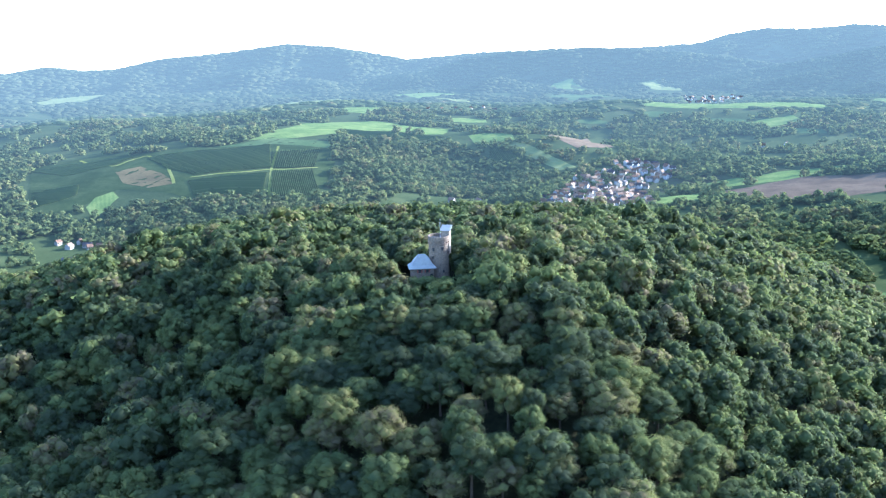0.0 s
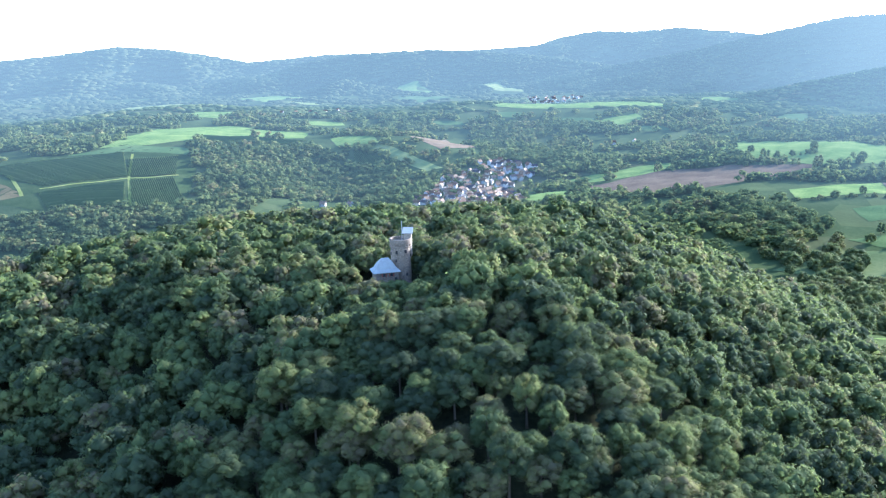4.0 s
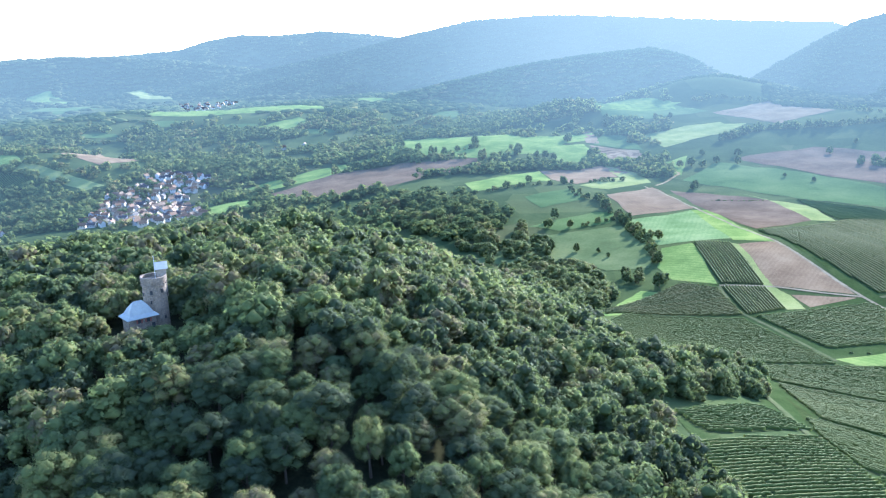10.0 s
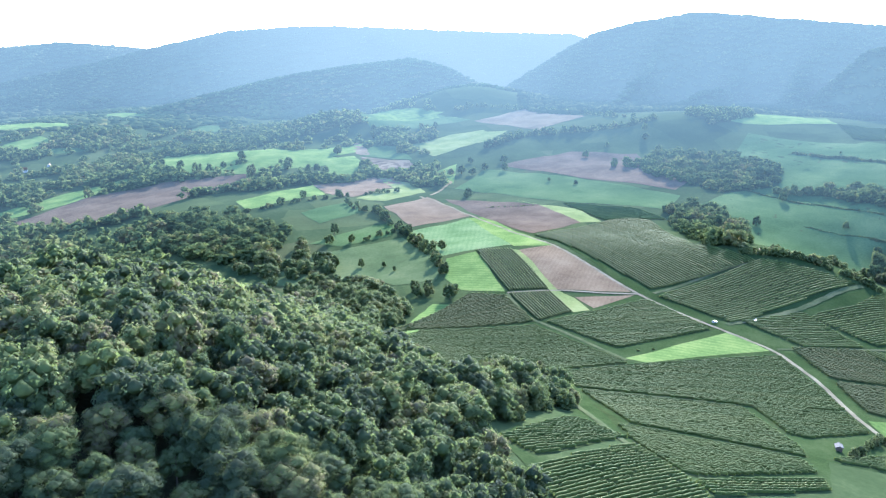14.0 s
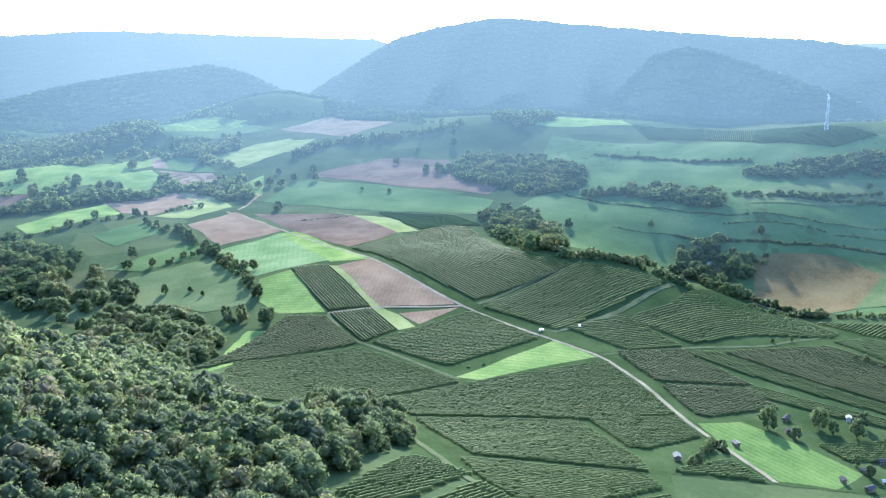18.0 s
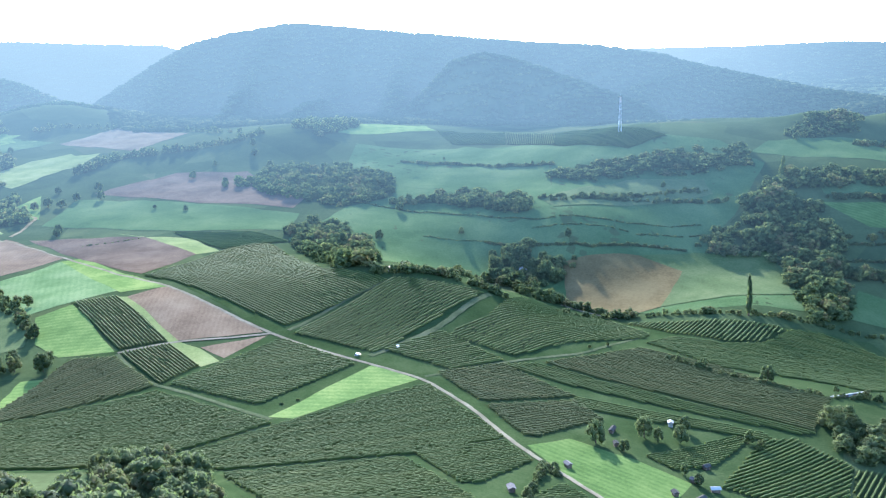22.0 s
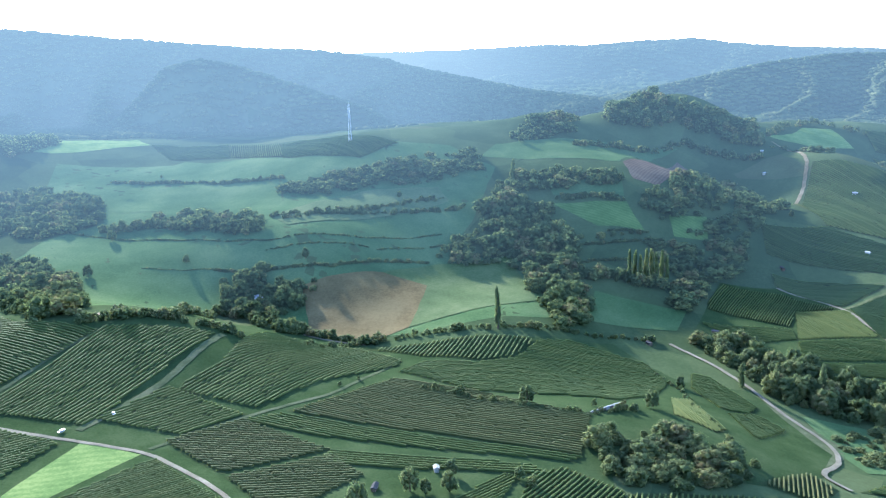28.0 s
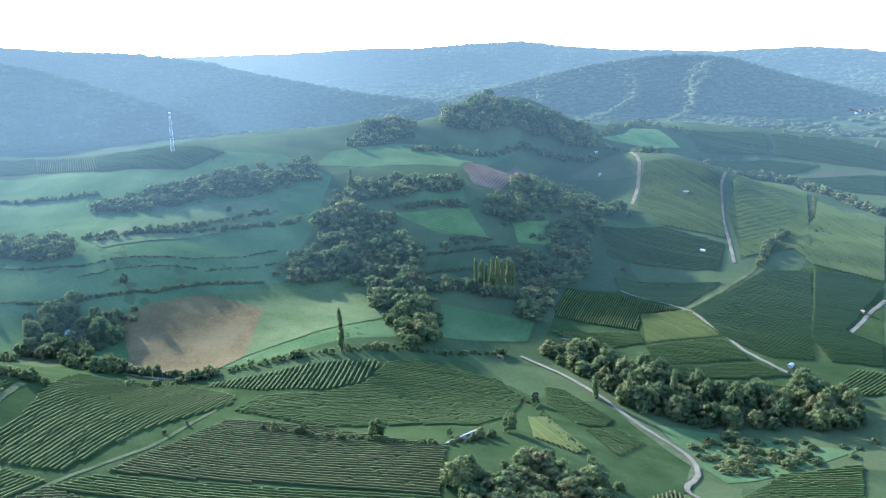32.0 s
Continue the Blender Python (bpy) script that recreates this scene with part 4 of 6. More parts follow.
vineyard([(802, -194), (802, -267), (753, -268), (760, -179)], -126.2, VINE, "vineyard beside the concrete lane", gap=2.6)
vineyard([(856, -121), (836, -202), (809, -195), (806, -157)], -120.1, VINE, "vineyard behind the road trees", gap=2.6)
vineyard([(1179, -357), (1286, -415), (1235, -502), (1031, -399), (1084, -346)], -164.1, VINE, "smooth green vineyard on the far slope")
vineyard([(888, -282), (943, -395), (925, -441), (743, -323), (755, -284), (807, -271)], -141.1, VINE, "wide green vineyard on the far slope")
vineyard([(1210, -510), (1310, -603), (1204, -623), (988, -482), (978, -389)], -172.4, VINE, "green vineyard on the far slope")
vineyard([(1090, -269), (1079, -343), (1016, -389), (963, -354), (1038, -256)], -136.6, VINE, "terraced vineyard on the far slope")
vineyard([(999, -247), (936, -340), (898, -277), (971, -242)], -123.7, VINE, "terraced vineyard above the lane")
field("meadow", GRASS, [(659, -136), (647, -173), (618, -216), (597, -255), (577, -183), (563, -137), (589, -134)], "light green rough meadow beside the brook", lift=0.3)
field("vineyard_slope", SWARD, [(-693, 1487), (-651, 1524), (-587, 1533), (-505, 1522), (-401, 1560), (-341, 1608), (-295, 1635), (-196, 1573), (-177, 1471), (-181, 1351), (-196, 1285), (-296, 1274), (-381, 1288), (-419, 1307), (-491, 1326), (-541, 1237), (-576, 1210)], "green vineyard hill across the valley", lift=0.1)
vineyard([(-288, 1524), (-211, 1542), (-207, 1435), (-274, 1418)], -77, VINE, "dark vineyard on the hill across the valley")
vineyard([(-268, 1404), (-208, 1424), (-180, 1308), (-256, 1276)], -77, VINE, "vineyard with fanning rows across the valley")
vineyard([(-388, 1345), (-276, 1395), (-262, 1281), (-366, 1293)], 4.3, VINE, "wide green vineyard across the valley")
vineyard([(-494, 1487), (-397, 1542), (-304, 1577), (-276, 1420), (-385, 1374), (-440, 1416)], -47, VINE, "green vineyard below the hilltop across the valley")
vineyard([(-675, 1456), (-629, 1492), (-520, 1502), (-540, 1449), (-606, 1408)], 21, VINE, "little vineyard on the spur across the valley")
vineyard([(-621, 1327), (-560, 1357), (-546, 1307), (-588, 1253)], 0, VINE, "vineyard on the valley side across the river")
field("meadow", LUSH, [(-517, 1264), (-515, 1297), (-496, 1320), (-479, 1297), (-490, 1220)], "sunlit grass on the valley side", lift=0.3)
field("pasture", BROWN, [(-519, 1402), (-487, 1427), (-441, 1388), (-408, 1337), (-444, 1323), (-492, 1355)], "dry scrubby slope across the valley", lift=0.3)
field("meadow", LUSH, [(-346, 1604), (-319, 1717), (-283, 1925), (-140, 1960), (19, 1848), (6, 1748), (-95, 1773), (-187, 1686), (-264, 1628)], "sunlit yellow green field along the hilltop", lift=0.3)
vineyard([(-199, 1766), (-94, 1758), (8, 1722), (-49, 1686), (-172, 1645)], 4.1, VINE, "vineyard strip under the hilltop field")
field("meadow", GRASS, [(-400, 1556), (-340, 1599), (-294, 1627), (-178, 1585), (-189, 1545), (-296, 1575)], "grassy top of the hill across the valley", lift=0.3)
road("track", PALE, [(-618, 1512), (-536, 1439), (-501, 1508), (-441, 1422), (-408, 1337)], 5, "pale track along the hill across the valley", lift=0.6)
road("track", PALE, [(-390, 1362), (-275, 1410), (-201, 1435)], 4, "grassy lane between the vineyards across the valley", lift=0.6)
road("track", PALE, [(-253, 1274), (-273, 1414), (-286, 1560)], 4, "grassy lane across the vineyard hill", lift=0.6)
field("meadow", LUSH, [(55, 1731), (96, 1763), (138, 1707), (139, 1652), (98, 1648), (62, 1664)], "sunlit meadow above the village", lift=0.3)
field("meadow", PALE, [(136, 1653), (169, 1614), (233, 1503), (203, 1498), (163, 1567), (118, 1628)], "dry grassy slope above the village", lift=0.3)
vineyard([(92, 1634), (157, 1562), (111, 1559), (88, 1579)], -75.5, VINE, "small vineyard above the village")
field("meadow", LUSH, [(751, 1509), (839, 1577), (881, 1505), (731, 1252), (697, 1296)], "sunlit meadow above the long ploughed field", lift=0.3)
field("meadow", LUSH, [(415, 1381), (561, 1398), (664, 1415), (648, 1342), (530, 1322), (424, 1327)], "green meadow strip above the ploughed field", lift=0.3)
field("stubble_field", STUBBLE, [(204, 1681), (313, 1892), (322, 1630), (249, 1592)], "pale stubble field above the village", lift=0.3)
field("meadow", LUSH, [(639, 1917), (776, 1957), (780, 1872), (691, 1835)], "green field on a rise up the valley", lift=0.3)
field("vineyard_slope", SWARD, [(841, -113), (964, -177), (968, -242), (893, -280), (920, -348), (939, -454), (889, -503), (672, -335), (693, -287), (699, -187), (723, -136)], "dark sward of the far vineyard slope", lift=0.1)
vineyard([(748, 191), (749, 140), (754, 56), (749, 52), (715, 72), (701, 99), (713, 141)], -19.6, VINE, "sunlit vineyard with widely spaced rows", gap=3.6)
vineyard([(754, -177), (747, -267), (720, -284), (724, -235), (739, -173)], -101.0, VINE, "vineyard strip below the concrete lane", gap=2.4)
vineyard([(734, -170), (718, -232), (693, -285), (689, -264), (702, -188)], -107.0, VINE, "vineyard above the brook wood", gap=2.4)
field("meadow", LUSH, [(1493, -430), (1601, -536), (1594, -582), (1518, -588), (1508, -485)], "sunlit grass on the far crest", lift=0.3)
vineyard([(1591, -636), (1551, -765), (1463, -725), (1509, -621)], -133.7, VINE, "vineyard on the second far slope")
vineyard([(1485, -603), (1446, -712), (1389, -770), (1374, -678), (1397, -612)], -117.3, VINE, "vineyard under the second far slope")
vineyard([(1541, -776), (1482, -890), (1419, -916), (1331, -849), (1391, -792), (1454, -730)], -144.8, VINE, "wide vineyard on the second far slope")
vineyard([(1354, -696), (1308, -831), (1208, -753), (1285, -700)], -133.1, VINE, "vineyard in the far hollow")
vineyard([(1249, -541), (1174, -601), (1098, -548), (1045, -476), (1004, -403), (1111, -449)], -156.0, VINE, "green vineyard between the lanes on the far slope")
vineyard([(1160, -609), (1038, -619), (889, -504), (942, -455), (1002, -464), (1079, -550)], 178.2, VINE, "smooth green vineyard under the far crest")
vineyard([(927, -445), (905, -484), (873, -491), (792, -389), (757, -401), (719, -372), (739, -334), (782, -345)], -124.0, VINE, "dark green vineyard beside the concrete lane", gap=2.4)
vineyard([(691, -304), (717, -345), (706, -362), (674, -337), (674, -319)], -61.9, VINE, "little vineyard with curving rows below the lane")
vineyard([(523, -112), (577, -183), (577, -244), (529, -208)], -99.5, VINE, "light green vineyard beside the brook meadow")
road("lane", TRACK, [(957, -403), (1037, -489), (1083, -548), (1175, -615)], 4, "grassy lane up the far vineyard slope", lift=0.45)
road("lane", GRAVEL, [(847, -472), (813, -423), (786, -388)], 4, "pale concrete lane in the vineyards", lift=0.45)
road("lane", GRAVEL, [(1519, -982), (1415, -891), (1386, -841)], 4, "pale bend of a lane on the second far slope", lift=0.45)
field("pasture", PASTURE, [(1044, 308), (1102, 265), (1139, 213), (1154, 118), (1111, 106), (1082, 146), (1027, 224), (1005, 286)], "dull brownish terrace pasture", lift=1.0)
field("meadow", GRASS, [(1219, 1458), (1332, 1502), (1347, 1343), (1344, 1246), (1208, 1275), (1130, 1317)], "open meadow at the head of the valley", lift=0.3)
field("ploughed_field", DARKSOIL, [(945, 1159), (969, 1060), (912, 1003), (881, 1057)], "dark ploughed patch by the valley track", lift=0.3)
field("ploughed_field", SOIL, [(1047, 1295), (1046, 1254), (975, 1167), (960, 1185)], "small brown ploughed patch", lift=0.3)
field("meadow", LUSH, [(891, 1183), (949, 1179), (900, 1096), (826, 1072), (797, 1080)], "bright meadow among scattered trees", lift=0.3)
field("stubble_field", STUBBLE, [(764, 1043), (858, 1038), (808, 952), (712, 932), (711, 985)], "pinkish stubble beside the valley track", lift=0.3)
field("meadow", PALE, [(862, 1038), (859, 960), (808, 889), (724, 885), (705, 921), (805, 946)], "yellow green strip beside the stubble", lift=0.3)
field("meadow", GRASS, [(1053, 1240), (1063, 1190), (986, 1077), (964, 1170)], "meadow between ploughed patches", lift=0.3)
field("meadow", LUSH, [(941, 986), (991, 988), (878, 899), (886, 926)], "sunlit triangle of grass at the track fork", lift=0.3)
field("meadow", LUSH, [(314, 1289), (397, 1288), (351, 1184), (297, 1182)], "bright green meadow beside the village", lift=0.3)
field("ploughed_field", DARKSOIL, [(396, 1279), (539, 1325), (647, 1292), (740, 1199), (710, 1154), (548, 1123), (445, 1115), (394, 1216)], "long brown ploughed field", lift=0.3)
field("meadow", LUSH, [(775, 1509), (878, 1468), (916, 1214), (912, 1138), (745, 1190), (691, 1309)], "sunlit green meadow with scattered trees", lift=0.3)
field("meadow", LUSH, [(596, 1028), (749, 1054), (700, 969), (574, 978)], "pale field with tracks", lift=0.3)
field("stubble_field", STUBBLE, [(749, 1054), (872, 1019), (847, 970), (708, 968)], "pink stubble field", lift=0.3)
field("meadow", GRASS, [(599, 903), (690, 913), (653, 850), (581, 849)], "green meadow between the trees", lift=0.3)
field("pasture", PASTURE, [(398, 716), (467, 770), (522, 749), (592, 728), (524, 608), (484, 584), (458, 610), (465, 644), (424, 695)], "rough pasture with scrub", lift=0.3)
field("ploughed_field", SOIL, [(953, 1170), (980, 1080), (917, 1006), (890, 1049)], "brown ploughed field among trees", lift=0.3)
field("meadow", LUSH, [(1393, 1635), (1369, 1370), (1322, 1312), (1181, 1356)], "green meadow at the valley head", lift=0.3)
field("meadow", PALE, [(1077, 1176), (1252, 1141), (1204, 1077), (1046, 1107)], "sunlit yellow green strip", lift=0.3)
field("vineyard_slope", SWARD, [(237, 285), (240, 260), (228, 247), (213, 209), (286, 187), (407, 226), (382, 268), (322, 335)], "dark green sward of the lower vineyards", lift=0.1)
vineyard([(298, 311), (265, 269), (296, 231), (314, 209), (303, 198), (266, 211), (223, 223), (240, 255)], -48.4, VINE, "green vineyard beside the grassy track")
vineyard([(221, 219), (264, 207), (297, 194), (286, 187), (217, 208)], -21.2, VINE, "vineyard rows beside the lower grassy track")
vineyard([(178, 279), (247, 290), (242, 260), (176, 259)], -11.5, VINE, "green vineyard at the foot of the wooded hill")
vineyard([(161, 253), (236, 252), (218, 213), (205, 203), (138, 218)], -5.7, VINE, "bright green vineyard at the foot of the wooded hill")
field("rough_meadow", SWARD, [(135, 224), (161, 253), (178, 279), (201, 287), (158, 231)], "rough grass at the forest edge", lift=0.3)

field("meadow", PALE, [(-1617, 3590), (-1582, 3832), (-1376, 3908), (-1440, 3672), (-1499, 3414)], "pale stubble field on the far hillside")
field("meadow", LUSH, [(-302, 2172), (-230, 2275), (-100, 2242), (-174, 2095)], "light field strip among the far woods")
field("meadow", PALE, [(-580, 3212), (-541, 3355), (-377, 3496), (-307, 2328)], "pale field under the far hill")
field("meadow", LUSH, [(493, 2206), (790, 2790), (932, 2155), (885, 2020), (667, 2098)], "long bright field strip up the valley")
field("meadow", LUSH, [(-196, 3610), (-61, 3677), (75, 3568), (-79, 3396)], "small green field in the far valley")
field("meadow", GRASS, [(370, 3382), (501, 3392), (624, 3242), (455, 3088)], "green field below the upper village")
field("meadow", LUSH, [(758, 1471), (874, 1455), (800, 1275), (935, 1279), (1046, 1258), (967, 1198), (832, 1195), (733, 1244)], "bright meadow with single trees along the ridge")
field("meadow", PALE, [(1065, 1168), (1185, 1142), (1266, 1093), (1172, 1061), (1066, 1106)], "sunlit pale meadow along the valley track")
field("meadow", LUSH, [(1148, 1372), (1335, 1457), (1370, 1339), (1266, 1341)], "bright meadow at the foot of the wooded hill")

field("meadow", GRASS, [(517, 794), (614, 793), (639, 777), (590, 742), (531, 758)], "little green meadow among trees")
field("meadow", PASTURE, [(393, 722), (451, 762), (476, 756), (415, 692)], "grey green pasture in the hollow")
field("meadow", GRASS, [(361, 715), (375, 658), (364, 597), (344, 620), (338, 675)], "shaded meadow at the foot of the hill")

field("meadow", LUSH, [(455, 3654), (498, 3556), (582, 3529), (592, 3642), (539, 3749), (478, 3750)], "sunlit clearing in the far valley")
field("meadow", PALE, [(769, 3579), (826, 3484), (934, 3434), (940, 3509), (883, 3656), (797, 3649)], "pale clearing in the far valley")
field("meadow", GRASS, [(459, 2080), (488, 2051), (541, 2038), (547, 2081), (513, 2118), (475, 2120)], "meadow among the valley woods")
field("meadow", GRASS, [(566, 1970), (602, 1932), (664, 1904), (670, 1944), (624, 1976), (582, 1999)], "meadow among the valley woods")
field("meadow", LUSH, [(1118, 2312), (1135, 2248), (1175, 2184), (1185, 2219), (1235, 2418), (1185, 2426)], "sunlit clearing under the hills")
field("meadow", LUSH, [(10, 2020), (47, 2005), (108, 2014), (105, 2065), (59, 2085), (18, 2084)], "meadow strip above the valley woods")
field("meadow", GRASS, [(1042, 1799), (1045, 1757), (1085, 1747), (1142, 1840), (1123, 1870), (1086, 1862)], "small meadow among the woods")
field("meadow", PALE, [(-19, 3308), (29, 3114), (108, 3104), (108, 3271), (47, 3372), (-9, 3374)], "pale field among the far woods")
field("meadow", GRASS, [(311, 2031), (337, 2017), (383, 2019), (382, 2040), (351, 2058), (321, 2060)], "meadow among the valley woods")
field("meadow", LUSH, [(488, 1913), (509, 1885), (547, 1860), (552, 1891), (523, 1915), (498, 1932)], "sunlit meadow above the village")
field("meadow", GRASS, [(712, 1809), (733, 1784), (774, 1767), (789, 1809), (758, 1826), (731, 1841)], "meadow at the wood edge")

# ---- roads ----
road("farm_road", GRAVEL, [(778, 872), (726, 744), (634, 585), (587, 498), (550, 426), (530, 378), (518, 332), (507, 292), (471, 252), (423, 215), (391, 186), (362, 159)], 3.0, "narrow pale concrete farm road", lift=0.45)
road("field_track", GRAVEL, [(481, 504), (507, 481), (528, 449), (548, 422)], 3.0, "pale gravel field track", lift=0.45)
road("field_track", TRACK, [(558, 413), (627, 390), (664, 368)], 3.5, "grassy track between vineyards", lift=0.45)
road("field_track", TRACK, [(533, 340), (600, 310), (688, 290)], 5, "grassy track between vineyards", lift=0.45)
road("field_track", TRACK, [(512, 294), (561, 253), (611, 204), (690, 164)], 3.0, "grassy track along the vineyards", lift=0.45)
road("field_track", TRACK, [(479, 503), (441, 456), (430, 414), (409, 353)], 3.2, "pale grassy track below the vineyards", lift=0.45)
road("field_track", TRACK, [(281, 312), (237, 261), (218, 229), (210, 209)], 3.5, "grassy track between the vineyards", lift=0.45)
road("country_road", GRAVEL, [(804, -78), (761, -100), (708, -114), (660, -121), (620, -133), (599, -134), (569, -121), (538, -92), (521, -105)], 3.6, "winding pale country road", lift=0.8)
road("country_road", GRAVEL, [(787, 245), (772, 217), (764, 190)], 3.5, "pale lane along the hollow", lift=0.45)
road("lane", GRAVEL, [(968, -241), (927, -266), (886, -277), (826, -275), (770, -272), (717, -287), (705, -298)], 3.6, "pale concrete lane across the far slope", lift=0.45)
road("lane", GRAVEL, [(1466, -427), (1428, -435), (1294, -410), (1239, -383), (1192, -353)], 5, "pale lane winding up the far slope", lift=0.45)
road("lane", TRACK, [(1192, -353), (1112, -358), (1061, -414)], 4, "grassy lane across the far slope", lift=0.45)
road("lane", GRAVEL, [(1324, -570), (1186, -479), (1086, -427), (973, -378)], 4, "pale lane down the far slope", lift=0.45)
road("lane", TRACK, [(1199, -630), (1095, -559), (1017, -462), (942, -380), (890, -278)], 4, "pale lane across the far slope", lift=0.45)
road("field_track", GRAVEL, [(794, 867), (892, 911), (897, 969)], 4, "pale track junction in the valley", lift=0.45)

# ---- hedges and copses ----
wood("copse", [(888, 574), (932, 554), (886, 469), (691, 392), (687, 432), (821, 532)], 8.5, (8, 13), "clump of broadleaf trees beside the vineyards", seed=1, keep=1.0)
hedge([(676, 385), (686, 360), (705, 330), (845, 333), (830, 288), (783, 226), (764, 178)], 7, (4, 7.5), "hedge of small trees along the crest", gap=4.2, keep=0.95, name="hedge")
wood("copse", [(883, 333), (918, 337), (922, 304), (895, 294), (898, 245), (852, 249), (836, 278), (846, 318)], 8, (10, 15), "dark clump of trees around a farmstead", seed=1, keep=0.6)
hedge([(1125, 1027), (1229, 1033), (1304, 949), (1340, 881), (1388, 856)], 16, (8, 12), "dark line of trees across the valley", gap=7, keep=0.95, name="hedge")
wood("copse", [(1114, 760), (1195, 745), (1233, 638), (1173, 549), (1076, 507), (1010, 549), (1061, 678)], 9.5, (8, 13), "dark copse in the valley", seed=1, keep=1.0)
hedge([(1038, 498), (1056, 443), (1031, 381), (998, 318)], 14, (7, 11), "row of dark trees between meadows", gap=6, keep=0.95, name="hedge")
wood("copse", [(1449, 827), (1612, 851), (1656, 790), (1488, 713), (1364, 743)], 10, (9, 13), "dark copse under the ridge", seed=1, keep=1.0)
wood("copse", [(1183, 311), (1211, 209), (1280, 64), (1247, 62), (1182, 149), (1147, 290)], 9.5, (6, 10), "scrubby tree belt on the terraces", seed=1, keep=0.8)
hedge([(1027, 293), (1065, 224), (1122, 114)], 9, (3, 7), "scrub along a terrace edge", gap=6, keep=0.95, name="hedge")
hedge([(768, 752), (825, 715)], 3, (1, 2), "grassy bank", gap=4, keep=0.95, name="hedge")
hedge([(344, 195), (399, 197), (386, 186)], 3, (2.5, 4), "dark bushes beside the farm road", gap=2.6, keep=0.95, name="bush_row")
hedge([(426, 361), (442, 350)], 2, (1.2, 2.2), "low dark bushes at the meadow edge", gap=5, keep=0.6, name="bush_row")
hedge([(1269, 559), (1240, 447), (1207, 316)], 5, (2.5, 5), "scrub along a terrace edge", gap=3, keep=0.95, name="hedge")
wood("copse", [(1076, 450), (1103, 397), (1042, 321), (999, 311), (1040, 434)], 9, (8, 12), "dark copse on the terraces", seed=1, keep=1.0)
hedge([(1040, 548), (1015, 477), (976, 297), (984, 205), (1030, 118)], 2.0, (1.0, 2.2), "low scrub along a terrace bank", gap=1.7, keep=0.85, name="hedge")
hedge([(958, 301), (968, 185), (1008, 115)], 2.0, (0.9, 2.0), "low scrub along a terrace bank", gap=1.7, keep=0.8, name="hedge")
hedge([(931, 350), (921, 232), (962, 136)], 3, (1.2, 3.4), "low scrub along a pasture edge", gap=1.7, keep=0.85, name="hedge")
hedge([(1047, 313), (1046, 241), (1075, 157), (1090, 92)], 7, (2.5, 6), "scrub on the terraces", gap=3.8, keep=0.9, name="hedge")
hedge([(927, 421), (935, 348)], 1.6, (0.7, 1.6), "low scrub along a terrace bank", gap=1.8, keep=0.85)
hedge([(1112, -31), (1104, -92)], 4, (2, 5), "low scrub along a terrace bank", gap=1.8, keep=0.85)
hedge([(1035, -70), (1039, -116)], 3, (1.5, 3), "low scrub along a terrace bank", gap=1.8, keep=0.85)
hedge([(998, -24), (1020, -105)], 3, (1.5, 3.5), "low scrub along a terrace bank", gap=1.8, keep=0.85)
hedge([(964, -24), (980, -83)], 3, (1.2, 3), "low scrub along a terrace bank", gap=1.8, keep=0.85)
hedge([(931, -7), (939, -73)], 3, (1.5, 3.5), "low scrub along a terrace bank", gap=1.8, keep=0.85)
wood("copse", [(1152, 316), (1198, 253), (1219, 127), (1241, 56), (1201, 60), (1156, 156), (1140, 275)], 9.5, (6, 10), "belt of trees on the terraces", seed=1, keep=0.9)
wood("copse", [(1108, 65), (1126, 36), (1081, -12), (1014, -23), (958, -22), (819, -13), (789, 23), (861, 34), (953, 38), (968, 78), (970, 132), (1018, 107), (1037, 71)], 9.5, (9, 15), "dense dark wood in the side valley", seed=4, keep=1.0)
wood("copse", [(1163, 46), (1185, -14), (1167, -112), (1132, -111), (1130, -27), (1114, 44)], 9, (8, 13), "tree belt between the meadows", seed=1, keep=1.0)
wood("copse", [(1105, -111), (1151, -173), (1334, -279), (1248, -328), (1095, -214), (1080, -188), (1062, -128)], 9.5, (8, 13), "dark copse beside the ploughed field", seed=1, keep=1.0)
wood("copse", [(1052, -165), (1083, -217), (1185, -299), (1169, -335), (1070, -248), (987, -206), (970, -172)], 9.5, (7, 12), "belt of trees beside the vineyards", seed=1, keep=0.9)
wood("copse", [(1027, -108), (1040, -162), (970, -172), (899, -135), (876, -105), (946, -120)], 9.5, (7, 12), "trees along the brook", seed=1, keep=0.85)
wood("copse", [(1354, 2), (1425, -15), (1443, -70), (1456, -109), (1401, -93), (1332, -28)], 10, (10, 14), "dark wood on the ridge", seed=1, keep=1.0)
wood("copse", [(1488, -164), (2357, -375), (1525, -263), (1497, -331), (1515, -411), (1412, -400), (1426, -336), (1459, -282), (1475, -184)], 10.5, (12, 17), "dark wooded knoll", seed=6, keep=1.0)
hedge([(1317, -82), (1386, -163), (1433, -274), (1358, -365)], 10, (5, 9), "trees along the lane", gap=6, keep=0.95, name="hedge")
hedge([(1101, -15), (1104, -49), (1095, -102)], 6, (4, 8), "small trees at a meadow edge", gap=6, keep=0.95, name="hedge")
hedge([(1014, -20), (1022, -65), (1033, -113)], 5, (3, 6), "bushes between meadows", gap=6, keep=0.8, name="hedge")
hedge([(935, -17), (935, -70), (929, -121)], 12, (6, 12), "trees below the poplars", gap=6, keep=0.95, name="hedge")
wood("copse", [(815, -97), (829, -120), (813, -160), (749, -142), (720, -123), (780, -107)], 8.5, (9, 14), "trees beside the country road", seed=1, keep=1.0)
wood("copse", [(761, -131), (758, -169), (714, -187), (698, -229), (699, -272), (681, -321), (623, -278), (640, -219), (655, -165), (675, -134), (721, -119)], 8.5, (10, 16), "wood along the brook", seed=3, keep=1.0)
